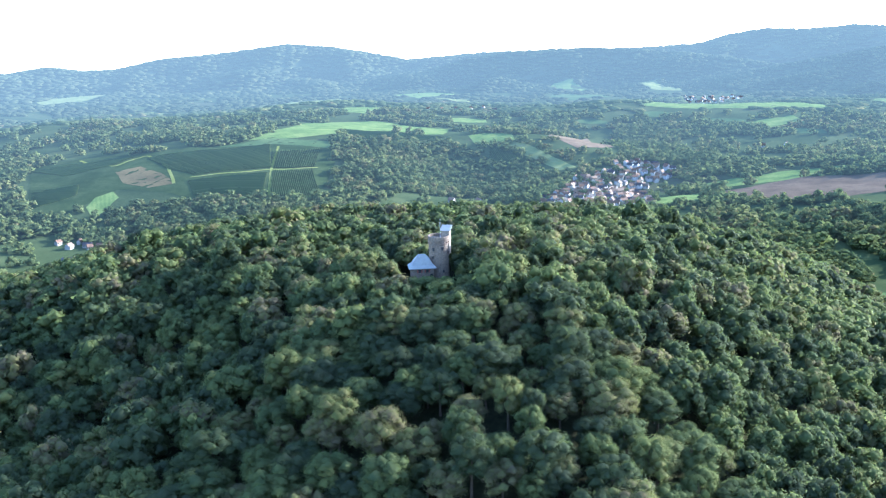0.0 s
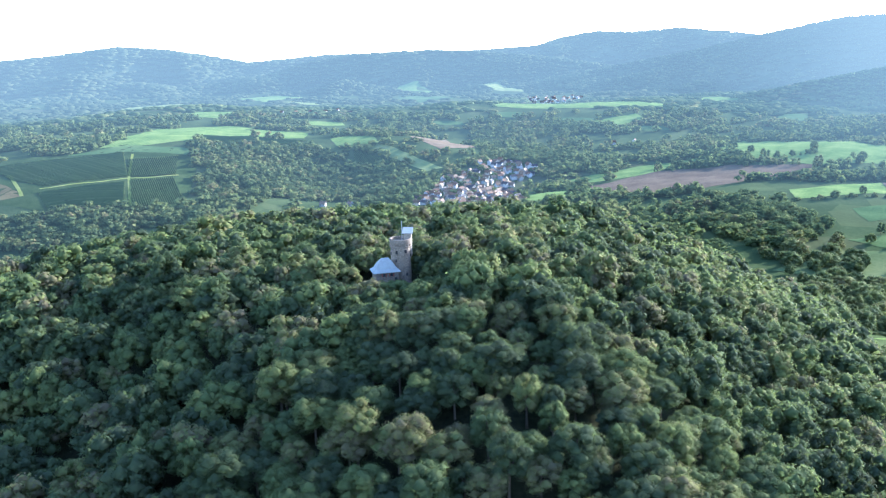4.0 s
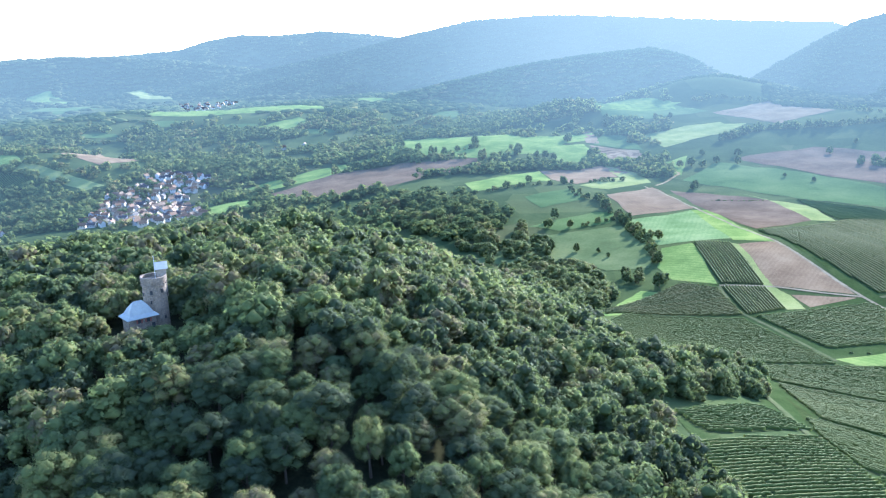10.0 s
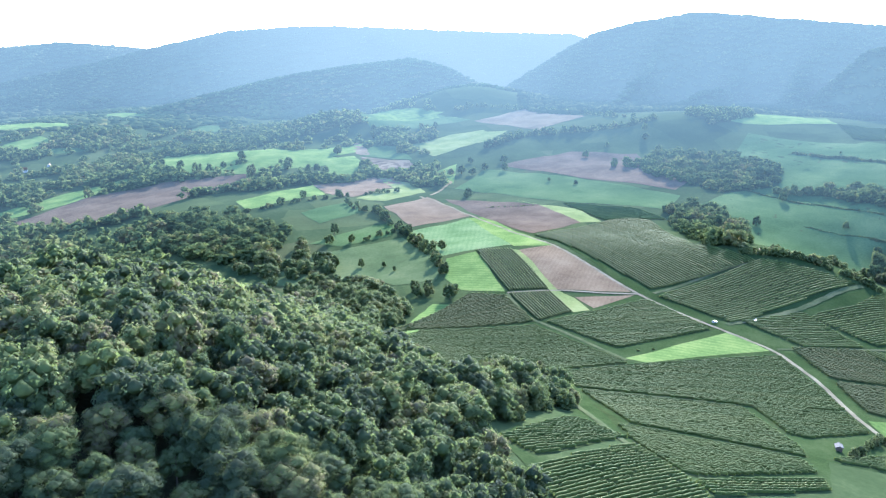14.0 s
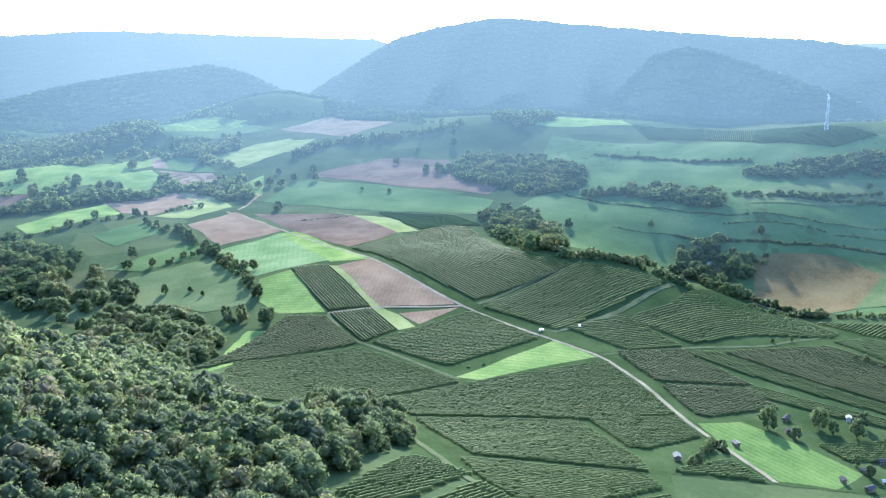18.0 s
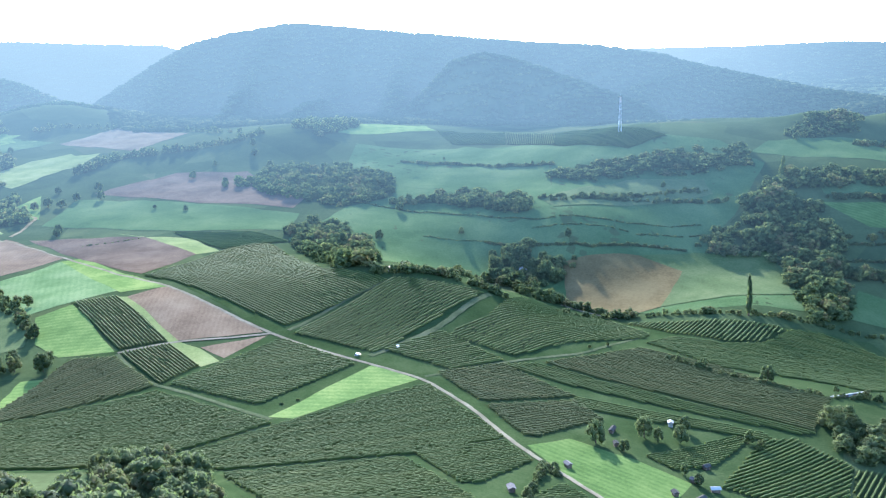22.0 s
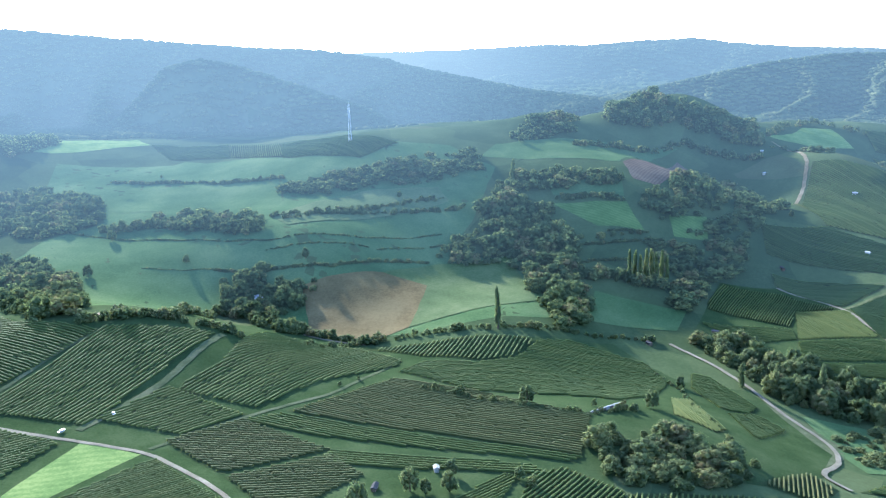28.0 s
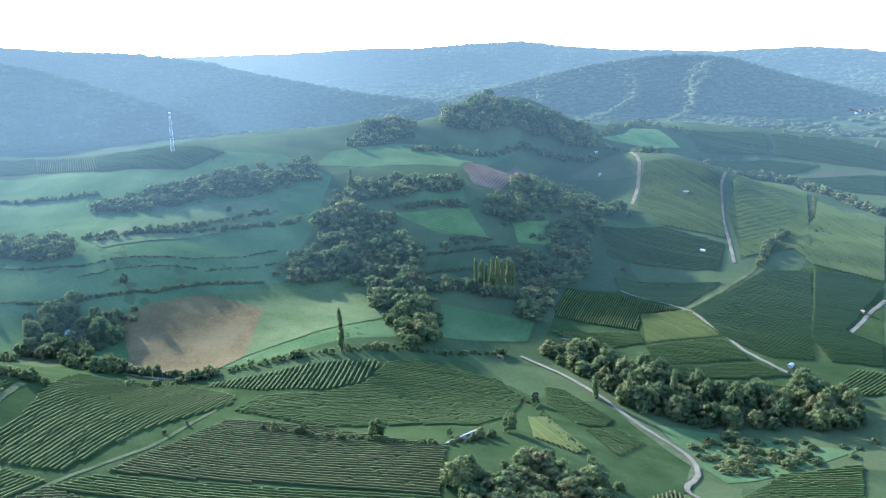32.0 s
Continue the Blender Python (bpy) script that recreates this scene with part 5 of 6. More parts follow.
wood("scrub", [(640, -141), (641, -176), (612, -228), (585, -206), (570, -148), (585, -137)], 5.5, (1.5, 4.5), "rough scrub on the brook meadow", seed=1, keep=0.55)
wood("copse", [(529, 48), (550, 32), (555, -14), (539, -29), (537, -66), (508, -51), (484, 0), (491, 43)], 7.5, (6, 10), "copse of small trees below the vineyards", seed=5, keep=1.0)
hedge([(631, 142), (618, 121), (596, 79), (578, 40), (593, 4)], 4, (2.5, 5), "hedge below the spur vineyard", gap=3.6, keep=0.95, name="hedge")
hedge([(728, 237), (772, 185), (770, 121), (769, 85), (784, 17), (810, -65)], 5, (2.5, 5.5), "hedge along the hollow lane", gap=4, keep=0.95, name="hedge")
wood("copse", [(851, 332), (920, 340), (930, 302), (891, 277), (901, 257), (878, 241), (860, 258), (773, 242), (797, 278)], 8, (8, 13), "dark trees around the farmstead", seed=8, keep=0.5)
hedge([(690, 367), (695, 347), (697, 322), (700, 297), (697, 278)], 7, (4, 7), "hedge of small trees on the crest", gap=4.2, keep=0.95, name="hedge")
hedge([(736, -39), (692, -54), (599, -47), (557, -46)], 4, (1.5, 3), "bushes along the vineyard edge", gap=4, keep=0.6, name="hedge")
wood("copse", [(1406, -393), (1405, -439), (1289, -431), (1456, -549), (1507, -543)], 10, (5, 9), "scattered trees on the far slope", seed=1, keep=0.35)
hedge([(1457, -599), (1397, -635), (1304, -689)], 12, (6, 10), "belt of trees on the far slope", gap=8, keep=0.95, name="hedge")
hedge([(583, 1316), (700, 1318), (781, 1256)], 9, (6, 11), "line of trees beside the ploughed field", gap=7, keep=0.8, name="hedge")
wood("copse", [(416, 1011), (450, 1048), (521, 1044), (542, 972), (537, 913), (529, 844), (488, 804), (436, 782), (416, 790), (414, 880), (401, 941)], 10.5, (9, 13), "broad belt of dark woodland below the hill", seed=9, keep=0.95)
wood("copse", [(315, 537), (379, 592), (412, 591), (405, 544), (373, 515), (339, 501), (302, 500)], 9.5, (9, 12), "rounded copse at the foot of the hill", seed=2, keep=1.0)
wood("copse", [(363, 640), (424, 687), (445, 667), (443, 616), (436, 588), (412, 578), (367, 594)], 9.5, (8, 12), "dark trees along the rough pasture", seed=3, keep=0.9)
wood("copse", [(336, 955), (370, 953), (383, 879), (381, 801), (384, 747), (355, 714), (342, 769), (334, 845), (316, 914)], 10, (7, 11), "scrubby trees on the shoulder of the hill", seed=12, keep=0.75)
wood("copse", [(416, 790), (449, 790), (453, 753), (499, 782), (497, 738), (457, 687), (427, 698), (409, 731), (403, 764)], 10, (8, 12), "trees along the hollow below the hill", seed=14, keep=0.8)
hedge([(682, 915), (654, 861), (668, 847), (619, 759), (555, 656), (499, 587)], 6, (5, 9), "hedge of round trees above the rough pasture", gap=7.5, keep=0.75)
hedge([(542, 753), (576, 755), (617, 752)], 4, (3, 6), "trees between the little meadows", gap=7, keep=0.7)
hedge([(557, 971), (688, 947), (787, 922)], 5, (3, 7), "hedge along the field edge", gap=6, keep=0.7, name="hedge")
hedge([(1392, 1329), (1461, 1274), (1502, 1112), (1419, 918)], 10, (6, 10), "trees along the valley lane", gap=8, keep=0.8, name="hedge")
hedge([(551, 1328), (625, 1329), (705, 1296)], 9, (6, 11), "line of trees above the ploughed field", gap=7, keep=0.95, name="hedge")
wood("copse", [(175, 300), (249, 360), (318, 393), (331, 382), (327, 358), (301, 326), (272, 306), (183, 285)], 8, (9, 12), "clump of trees in autumn colours at the vineyard edge", seed=13, keep=1.0)
wood("copse", [(-490, 1217), (-453, 1268), (-359, 1272), (-240, 1266), (-130, 1295), (-111, 1256), (-172, 1220), (-267, 1193), (-268, 1153), (-367, 1147), (-425, 1174)], 10, (8, 13), "dark woods in the valley below the vineyard hill", seed=21, keep=1.0)
wood("copse", [(-173, 1429), (-126, 1541), (11, 1565), (82, 1573), (170, 1468), (141, 1391), (5, 1412), (-114, 1315), (-159, 1308)], 10, (8, 13), "wooded slope beside the vineyard hill", seed=22, keep=0.9)
wood("copse", [(-131, 1636), (-49, 1686), (76, 1631), (83, 1584), (-49, 1583)], 10, (8, 12), "woods behind the vineyard hill", seed=23, keep=0.85)
hedge([(1374, -615), (1385, -660), (1349, -673), (1252, -676), (1079, -651)], 14, (7, 11), "dark belt of trees behind the vineyard crest", gap=6, keep=0.95, name="hedge")
hedge([(1441, -596), (1402, -624)], 10, (5, 8), "bushes on the second far slope", gap=5, keep=0.95, name="hedge")
hedge([(1493, -430), (1595, -496), (1631, -561), (1606, -594), (1558, -636)], 8, (6, 9), "trees along the far crest", gap=6, keep=0.8, name="hedge")
hedge([(2077, -1002), (1514, -798), (1445, -936)], 5, (4, 7), "bushes along the second far crest", gap=7, keep=0.6, name="hedge")
wood("scrub", [(622, -200), (606, -284), (575, -250), (590, -197)], 5.5, (1.2, 3.2), "rough scrub beside the brook", seed=16, keep=0.4)
hedge([(954, -398), (992, -431), (1032, -475)], 8, (4, 7), "bushes round a vineyard hut", gap=5, keep=0.8, name="hedge")
hedge([(724, -287), (711, -299), (693, -302)], 5, (4, 7), "bushes beside the concrete lane", gap=5, keep=0.8, name="hedge")

# ---- single trees ----
tree(956, 1226, 14, 15, "broad round tree in the sunlit valley fields", MIDDLE, 500, LEAF_FAR, "field trees")
tree(1095, 1280, 14, 15, "broad round tree in the sunlit valley fields", MIDDLE, 501, LEAF_FAR, "field trees")
tree(940, 994, 14, 15, "broad round tree in the sunlit valley fields", MIDDLE, 502, LEAF_FAR, "field trees")
tree(824, 827, 11, 12, "broad round tree in the sunlit valley fields", MIDDLE, 503, LEAF_FAR, "field trees")
tree(946, 919, 12, 15, "broad round tree in the sunlit valley fields", MIDDLE, 504, LEAF_FAR, "field trees")
tree(1041, 932, 12, 14, "broad round tree in the sunlit valley fields", MIDDLE, 505, LEAF_FAR, "field trees")
tree(742, 1188, 15, 17, "broad round tree in the sunlit valley fields", MIDDLE, 506, LEAF_FAR, "field trees")
tree(817, 1190, 14, 15, "broad round tree in the sunlit valley fields", MIDDLE, 507, LEAF_FAR, "field trees")
tree(806, 1298, 14, 15, "broad round tree in the sunlit valley fields", MIDDLE, 508, LEAF_FAR, "field trees")
tree(1116, 776, 10, 11, "broad round tree in the sunlit valley fields", MIDDLE, 509, LEAF_FAR, "field trees")
tree(1275, 811, 13, 14, "broad round tree in the sunlit valley fields", MIDDLE, 510, LEAF_FAR, "field trees")
tree(1219, 756, 13, 15, "broad round tree in the sunlit valley fields", MIDDLE, 511, LEAF_FAR, "field trees")
tree(839, 530, 15, 15, "broad round tree in the sunlit valley fields", MIDDLE, 512, LEAF_FAR, "field trees")
tree(867, 555, 13, 14, "broad round tree in the sunlit valley fields", MIDDLE, 513, LEAF_FAR, "field trees")
tree(743, 1381, 12, 14, "broad round tree in the sunlit valley fields", MIDDLE, 514, LEAF_FAR, "field trees")
tree(668, 1400, 12, 14, "broad round tree in the sunlit valley fields", MIDDLE, 515, LEAF_FAR, "field trees")
tree(477, 1370, 13, 15, "broad round tree in the sunlit valley fields", MIDDLE, 516, LEAF_FAR, "field trees")
tree(960, 1005, 13, 14, "broad round tree in the sunlit valley fields", MIDDLE, 517, LEAF_FAR, "field trees")
tree(1075, 1300, 12, 13, "broad round tree in the sunlit valley fields", MIDDLE, 518, LEAF_FAR, "field trees")
tree(564, 1356, 12, 14, "broad round tree in the sunlit valley fields", MIDDLE, 519, LEAF_FAR, "field trees")
tree(600, 1375, 10, 12, "broad round tree in the sunlit valley fields", MIDDLE, 520, LEAF_FAR, "field trees")
tree(500, 1380, 11, 12, "broad round tree in the sunlit valley fields", MIDDLE, 521, LEAF_FAR, "field trees")
tree(460, 543, 9, 10, "round dark tree in the hollow below the hill", MIDDLE, 560, LEAF_FAR, "field trees")
tree(456, 568, 10, 11, "round dark tree in the hollow below the hill", MIDDLE, 561, LEAF_FAR, "field trees")
tree(452, 580, 9, 10, "round dark tree in the hollow below the hill", MIDDLE, 562, LEAF_FAR, "field trees")
tree(476, 731, 12, 12, "round dark tree in the hollow below the hill", MIDDLE, 563, LEAF_FAR, "field trees")
tree(444, 625, 11, 12, "round dark tree in the hollow below the hill", MIDDLE, 564, LEAF_FAR, "field trees")
tree(563, 646, 9, 10, "round dark tree in the hollow below the hill", MIDDLE, 565, LEAF_FAR, "field trees")
tree(399, 705, 11, 12, "round dark tree in the hollow below the hill", MIDDLE, 566, LEAF_FAR, "field trees")
tree(390, 671, 11, 12, "round dark tree in the hollow below the hill", MIDDLE, 567, LEAF_FAR, "field trees")
tree(575, 668, 8, 9, "round dark tree in the hollow below the hill", MIDDLE, 568, LEAF_FAR, "field trees")
tree(590, 700, 9, 10, "round dark tree in the hollow below the hill", MIDDLE, 569, LEAF_FAR, "field trees")
tree(610, 735, 10, 11, "round dark tree in the hollow below the hill", MIDDLE, 570, LEAF_FAR, "field trees")
tree(530, 775, 11, 12, "round dark tree in the hollow below the hill", MIDDLE, 571, LEAF_FAR, "field trees")
tree(505, 790, 12, 13, "round dark tree in the hollow below the hill", MIDDLE, 572, LEAF_FAR, "field trees")
tree(560, 800, 11, 12, "round dark tree in the hollow below the hill", MIDDLE, 573, LEAF_FAR, "field trees")
tree(640, 800, 11, 12, "round dark tree in the hollow below the hill", MIDDLE, 574, LEAF_FAR, "field trees")
tree(945, 382, 8, 9, "small bushy tree on the grass terraces", MIDDLE, 410, LEAF_FAR, "field trees")
tree(908, 469, 6, 8, "small bushy tree on the grass terraces", MIDDLE, 411, LEAF_FAR, "field trees")
tree(1043, 490, 6, 7, "small bushy tree on the grass terraces", MIDDLE, 412, LEAF_FAR, "field trees")
tree(935, 259, 10, 9, "small bushy tree on the grass terraces", MIDDLE, 413, LEAF_FAR, "field trees")
tree(1052, 470, 5, 6, "small bushy tree on the grass terraces", MIDDLE, 414, LEAF_FAR, "field trees")
tree(939, 1209, 15, 15.4, "single broadleaf tree in the open meadow", MIDDLE, 219, LEAF_FAR, "field trees")
tree(798, 1169, 15, 15.4, "single broadleaf tree in the open meadow", MIDDLE, 220, LEAF_FAR, "field trees")
tree(728, 1168, 16, 16.7, "single broadleaf tree in the open meadow", MIDDLE, 221, LEAF_FAR, "field trees")
tree(904, 1004, 16, 16.7, "single broadleaf tree in the open meadow", MIDDLE, 222, LEAF_FAR, "field trees")
tree(1021, 1141, 14, 14.3, "single broadleaf tree in the open meadow", MIDDLE, 223, LEAF_FAR, "field trees")
tree(922, 980, 15, 15.4, "single broadleaf tree in the open meadow", MIDDLE, 224, LEAF_FAR, "field trees")
tree(981, 923, 12, 11.9, "single broadleaf tree in the open meadow", MIDDLE, 225, LEAF_FAR, "field trees")
tree(989, 891, 12, 11.9, "single broadleaf tree in the open meadow", MIDDLE, 226, LEAF_FAR, "field trees")
tree(930, 948, 12, 11.9, "single broadleaf tree in the open meadow", MIDDLE, 227, LEAF_FAR, "field trees")
tree(807, 816, 10, 10.6, "single broadleaf tree in the open meadow", MIDDLE, 228, LEAF_FAR, "field trees")
tree(891, 1100, 12, 11.9, "single broadleaf tree in the open meadow", MIDDLE, 229, LEAF_FAR, "field trees")
tree(790, 1273, 14, 14.3, "single broadleaf tree in the open meadow", MIDDLE, 230, LEAF_FAR, "field trees")
tree(591, 1331, 14, 14.3, "single broadleaf tree in the open meadow", MIDDLE, 231, LEAF_FAR, "field trees")
tree(708, 1331, 13, 13.0, "single broadleaf tree in the open meadow", MIDDLE, 232, LEAF_FAR, "field trees")
tree(1098, 767, 10, 10.6, "single broadleaf tree in the open meadow", MIDDLE, 233, LEAF_FAR, "field trees")
tree(1153, 851, 12, 11.9, "single broadleaf tree in the open meadow", MIDDLE, 234, LEAF_FAR, "field trees")
tree(1134, 1318, 13, 13.0, "single broadleaf tree in the open meadow", MIDDLE, 235, LEAF_FAR, "field trees")
tree(1009, 477, 12, 11.9, "single broadleaf tree in the open meadow", MIDDLE, 236, LEAF_FAR, "field trees")
tree(891, 462, 10, 10.6, "single broadleaf tree in the open meadow", MIDDLE, 237, LEAF_FAR, "field trees")
tree(957, 788, 6, 5.9, "single broadleaf tree in the open meadow", MIDDLE, 238, LEAF_FAR, "field trees")
tree(959, 745, 7, 7.1, "single broadleaf tree in the open meadow", MIDDLE, 239, LEAF_FAR, "field trees")
tree(1215, 1267, 12, 11.9, "single broadleaf tree in the open meadow", MIDDLE, 240, LEAF_FAR, "field trees")
tree(1239, 1251, 12, 11.9, "single broadleaf tree in the open meadow", MIDDLE, 241, LEAF_FAR, "field trees")
tree(811, 1137, 13, 13.0, "broadleaf tree standing in the valley fields", MIDDLE, 242, LEAF_FAR, "field trees")
tree(829, 1137, 13, 13.0, "broadleaf tree standing in the valley fields", MIDDLE, 243, LEAF_FAR, "field trees")
tree(828, 1115, 12, 11.9, "broadleaf tree standing in the valley fields", MIDDLE, 244, LEAF_FAR, "field trees")
tree(1103, 1356, 12, 11.9, "broadleaf tree standing in the valley fields", MIDDLE, 245, LEAF_FAR, "field trees")
tree(943, 938, 14, 14.3, "broadleaf tree standing in the valley fields", MIDDLE, 246, LEAF_FAR, "field trees")
tree(1011, 976, 10, 10.6, "broadleaf tree standing in the valley fields", MIDDLE, 247, LEAF_FAR, "field trees")
tree(1227, 855, 9, 9.5, "broadleaf tree standing in the valley fields", MIDDLE, 248, LEAF_FAR, "field trees")
tree(1318, 835, 12, 11.9, "broadleaf tree standing in the valley fields", MIDDLE, 249, LEAF_FAR, "field trees")
tree(1133, 742, 10, 10.6, "broadleaf tree standing in the valley fields", MIDDLE, 250, LEAF_FAR, "field trees")
tree(759, 1465, 13, 13.0, "broadleaf tree standing in the valley fields", MIDDLE, 251, LEAF_FAR, "field trees")
tree(694, 1416, 14, 14.3, "broadleaf tree standing in the valley fields", MIDDLE, 252, LEAF_FAR, "field trees")
tree(656, 1418, 10, 10.6, "broadleaf tree standing in the valley fields", MIDDLE, 253, LEAF_FAR, "field trees")
tree(665, 1258, 9, 9.5, "broadleaf tree standing in the valley fields", MIDDLE, 254, LEAF_FAR, "field trees")
tree(837, 1055, 12, 11.9, "broadleaf tree standing in the valley fields", MIDDLE, 255, LEAF_FAR, "field trees")
tree(703, 949, 12, 11.9, "broadleaf tree standing in the valley fields", MIDDLE, 256, LEAF_FAR, "field trees")
tree(662, 972, 10, 10.6, "broadleaf tree standing in the valley fields", MIDDLE, 257, LEAF_FAR, "field trees")
tree(1127, 1428, 10, 10.6, "broadleaf tree standing in the valley fields", MIDDLE, 258, LEAF_FAR, "field trees")
tree(488, 765, 10, 8.5, "round tree beside the rough pasture", MIDDLE, 259, LEAF_FAR, "field trees")
tree(462, 716, 10, 8.5, "round tree beside the rough pasture", MIDDLE, 260, LEAF_FAR, "field trees")
tree(476, 707, 12, 10.2, "round tree beside the rough pasture", MIDDLE, 261, LEAF_FAR, "field trees")
tree(547, 759, 10, 8.5, "round tree beside the rough pasture", MIDDLE, 262, LEAF_FAR, "field trees")
tree(492, 687, 9, 7.6, "round tree beside the rough pasture", MIDDLE, 263, LEAF_FAR, "field trees")
tree(501, 666, 6, 5.1, "round tree beside the rough pasture", MIDDLE, 264, LEAF_FAR, "field trees")
tree(494, 645, 5, 4.2, "round tree beside the rough pasture", MIDDLE, 265, LEAF_FAR, "field trees")
tree(421, 682, 10, 8.5, "round tree beside the rough pasture", MIDDLE, 266, LEAF_FAR, "field trees")
tree(431, 722, 10, 8.5, "round tree beside the rough pasture", MIDDLE, 267, LEAF_FAR, "field trees")
tree(446, 787, 11, 9.3, "round tree beside the rough pasture", MIDDLE, 268, LEAF_FAR, "field trees")
tree(437, 752, 10, 8.5, "round tree beside the rough pasture", MIDDLE, 269, LEAF_FAR, "field trees")
tree(602, 75, 14, 11.9, "round broadleaf tree among the vineyards", MIDDLE, 270, LEAF_FAR, "field trees")
tree(605, -9, 13, 11.0, "round broadleaf tree among the vineyards", MIDDLE, 271, LEAF_FAR, "field trees")
tree(698, -56, 10, 8.5, "round broadleaf tree among the vineyards", MIDDLE, 272, LEAF_FAR, "field trees")
tree(626, 135, 7, 6.0, "round broadleaf tree among the vineyards", MIDDLE, 273, LEAF_FAR, "field trees")
tree(619, 118, 8, 6.8, "round broadleaf tree among the vineyards", MIDDLE, 274, LEAF_FAR, "field trees")
tree(629, 200, 3.5, 3.0, "round broadleaf tree among the vineyards", MIDDLE, 275, LEAF_FAR, "field trees")
tree(644, 188, 3.5, 3.0, "round broadleaf tree among the vineyards", MIDDLE, 276, LEAF_FAR, "field trees")
tree(595, 32, 5, 4.2, "round broadleaf tree among the vineyards", MIDDLE, 277, LEAF_FAR, "field trees")
tree(1119, 166, 9, 7.6, "round broadleaf tree among the vineyards", MIDDLE, 278, LEAF_FAR, "field trees")
tree(1054, 245, 8, 6.8, "round broadleaf tree among the vineyards", MIDDLE, 279, LEAF_FAR, "field trees")
tree(1062, 212, 8, 6.8, "round broadleaf tree among the vineyards", MIDDLE, 280, LEAF_FAR, "field trees")
tree(1216, 349, 7, 6.0, "round broadleaf tree among the vineyards", MIDDLE, 281, LEAF_FAR, "field trees")
tree(1014, -60, 9, 7.6, "round broadleaf tree among the vineyards", MIDDLE, 282, LEAF_FAR, "field trees")
tree(1116, -316, 9, 7.6, "round broadleaf tree among the vineyards", MIDDLE, 283, LEAF_FAR, "field trees")
tree(1322, -6, 12, 10.2, "round broadleaf tree among the vineyards", MIDDLE, 284, LEAF_FAR, "field trees")
tree(774, 183, 6, 5.1, "round broadleaf tree among the vineyards", MIDDLE, 285, LEAF_FAR, "field trees")
tree(1287, 498, 5, 4.2, "round broadleaf tree among the vineyards", MIDDLE, 286, LEAF_FAR, "field trees")
tree(768, 79, 31, 8.4, "tall slender poplar in the hollow", SPIRE, 287, LEAF, "poplars")
tree(935, -72, 29, 7.5, "tall slender poplar in a row", SPIRE, 288, LEAF, "poplars")
tree(939, -79, 27, 7.0, "tall slender poplar in a row", SPIRE, 289, LEAF, "poplars")
tree(934, -83, 26, 6.8, "tall slender poplar in a row", SPIRE, 290, LEAF, "poplars")
tree(938, -90, 30, 7.8, "tall slender poplar in a row", SPIRE, 291, LEAF, "poplars")
tree(936, -95, 31, 8.1, "tall slender poplar in a row", SPIRE, 292, LEAF, "poplars")
tree(935, -100, 28, 7.3, "tall slender poplar in a row", SPIRE, 293, LEAF, "poplars")
tree(940, -107, 30, 7.8, "tall slender poplar in a row", SPIRE, 294, LEAF, "poplars")
tree(936, -111, 27, 7.0, "tall slender poplar in a row", SPIRE, 295, LEAF, "poplars")
tree(695, -130, 22, 9.2, "tall poplar beside the brook", SPIRE, 296, LEAF_FAR, "poplars")
tree(693, -166, 24, 10.1, "tall poplar beside the brook", SPIRE, 297, LEAF_FAR, "poplars")
tree(708, -108, 18, 7.6, "tall poplar beside the brook", SPIRE, 298, LEAF_FAR, "poplars")
tree(1160, 24, 24, 10.1, "tall poplar beside the brook", SPIRE, 299, LEAF_FAR, "poplars")
tree(472, 151, 14, 11.9, "bright green leafy tree in a garden plot", MIDDLE, 300, LEAF, "garden trees")
tree(493, 129, 9, 7.6, "bright green leafy tree in a garden plot", MIDDLE, 301, LEAF, "garden trees")
tree(449, 176, 15, 12.8, "dull brownish garden tree", MIDDLE, 302, LEAF_FAR, "garden trees")
tree(470, 143, 8, 6.8, "dull brownish garden tree", MIDDLE, 303, LEAF_FAR, "garden trees")
tree(473, 131, 12, 10.2, "dull brownish garden tree", MIDDLE, 304, LEAF_FAR, "garden trees")
tree(490, 93, 8, 6.8, "dull brownish garden tree", MIDDLE, 305, LEAF_FAR, "garden trees")
tree(481, 87, 7, 6.0, "dull brownish garden tree", MIDDLE, 306, LEAF_FAR, "garden trees")
tree(444, 160, 8, 6.8, "dull brownish garden tree", MIDDLE, 307, LEAF_FAR, "garden trees")
tree(414, 121, 7, 6.0, "dull brownish garden tree", MIDDLE, 308, LEAF_FAR, "garden trees")
tree(426, 128, 6, 5.1, "dull brownish garden tree", MIDDLE, 309, LEAF_FAR, "garden trees")

tree(438, 565, 11, 10.4, "round tree beside the bright meadow", MIDDLE, 640, LEAF_FAR, "field trees")
tree(444, 557, 11, 10.4, "round tree beside the bright meadow", MIDDLE, 662, LEAF_FAR, "field trees")
tree(444, 534, 14, 13.3, "round tree beside the bright meadow", MIDDLE, 700, LEAF_FAR, "field trees")
tree(499, 587, 10, 9.5, "round tree beside the bright meadow", MIDDLE, 690, LEAF_FAR, "field trees")

# ---- places of things ----
VILLAGE = [(140, 1298), (183, 1370), (218, 1442), (275, 1486), (305, 1516), (359, 1532), (403, 1463), (338, 1405), (312, 1376), (303, 1263), (299, 1178), (209, 1221)]
UPPER_VILLAGE = [(853, 3220), (1082, 3240), (959, 2822), (765, 2729)]
LEFT_HOUSES = [(-496, 1113), (-470, 1118), (-455, 1105), (-440, 1105), (-413, 1134), (-404, 1138), (-450, 1020), (-442, 1024), (-447, 1002), (40, 1459), (-449, 1096), (-475, 1096)]
FAR_TOWN = [(2120, -1372), (2101, -1381), (2126, -1412), (2101, -1419), (2127, -1455), (2056, -1409), (2023, -1352), (2081, -1357)]
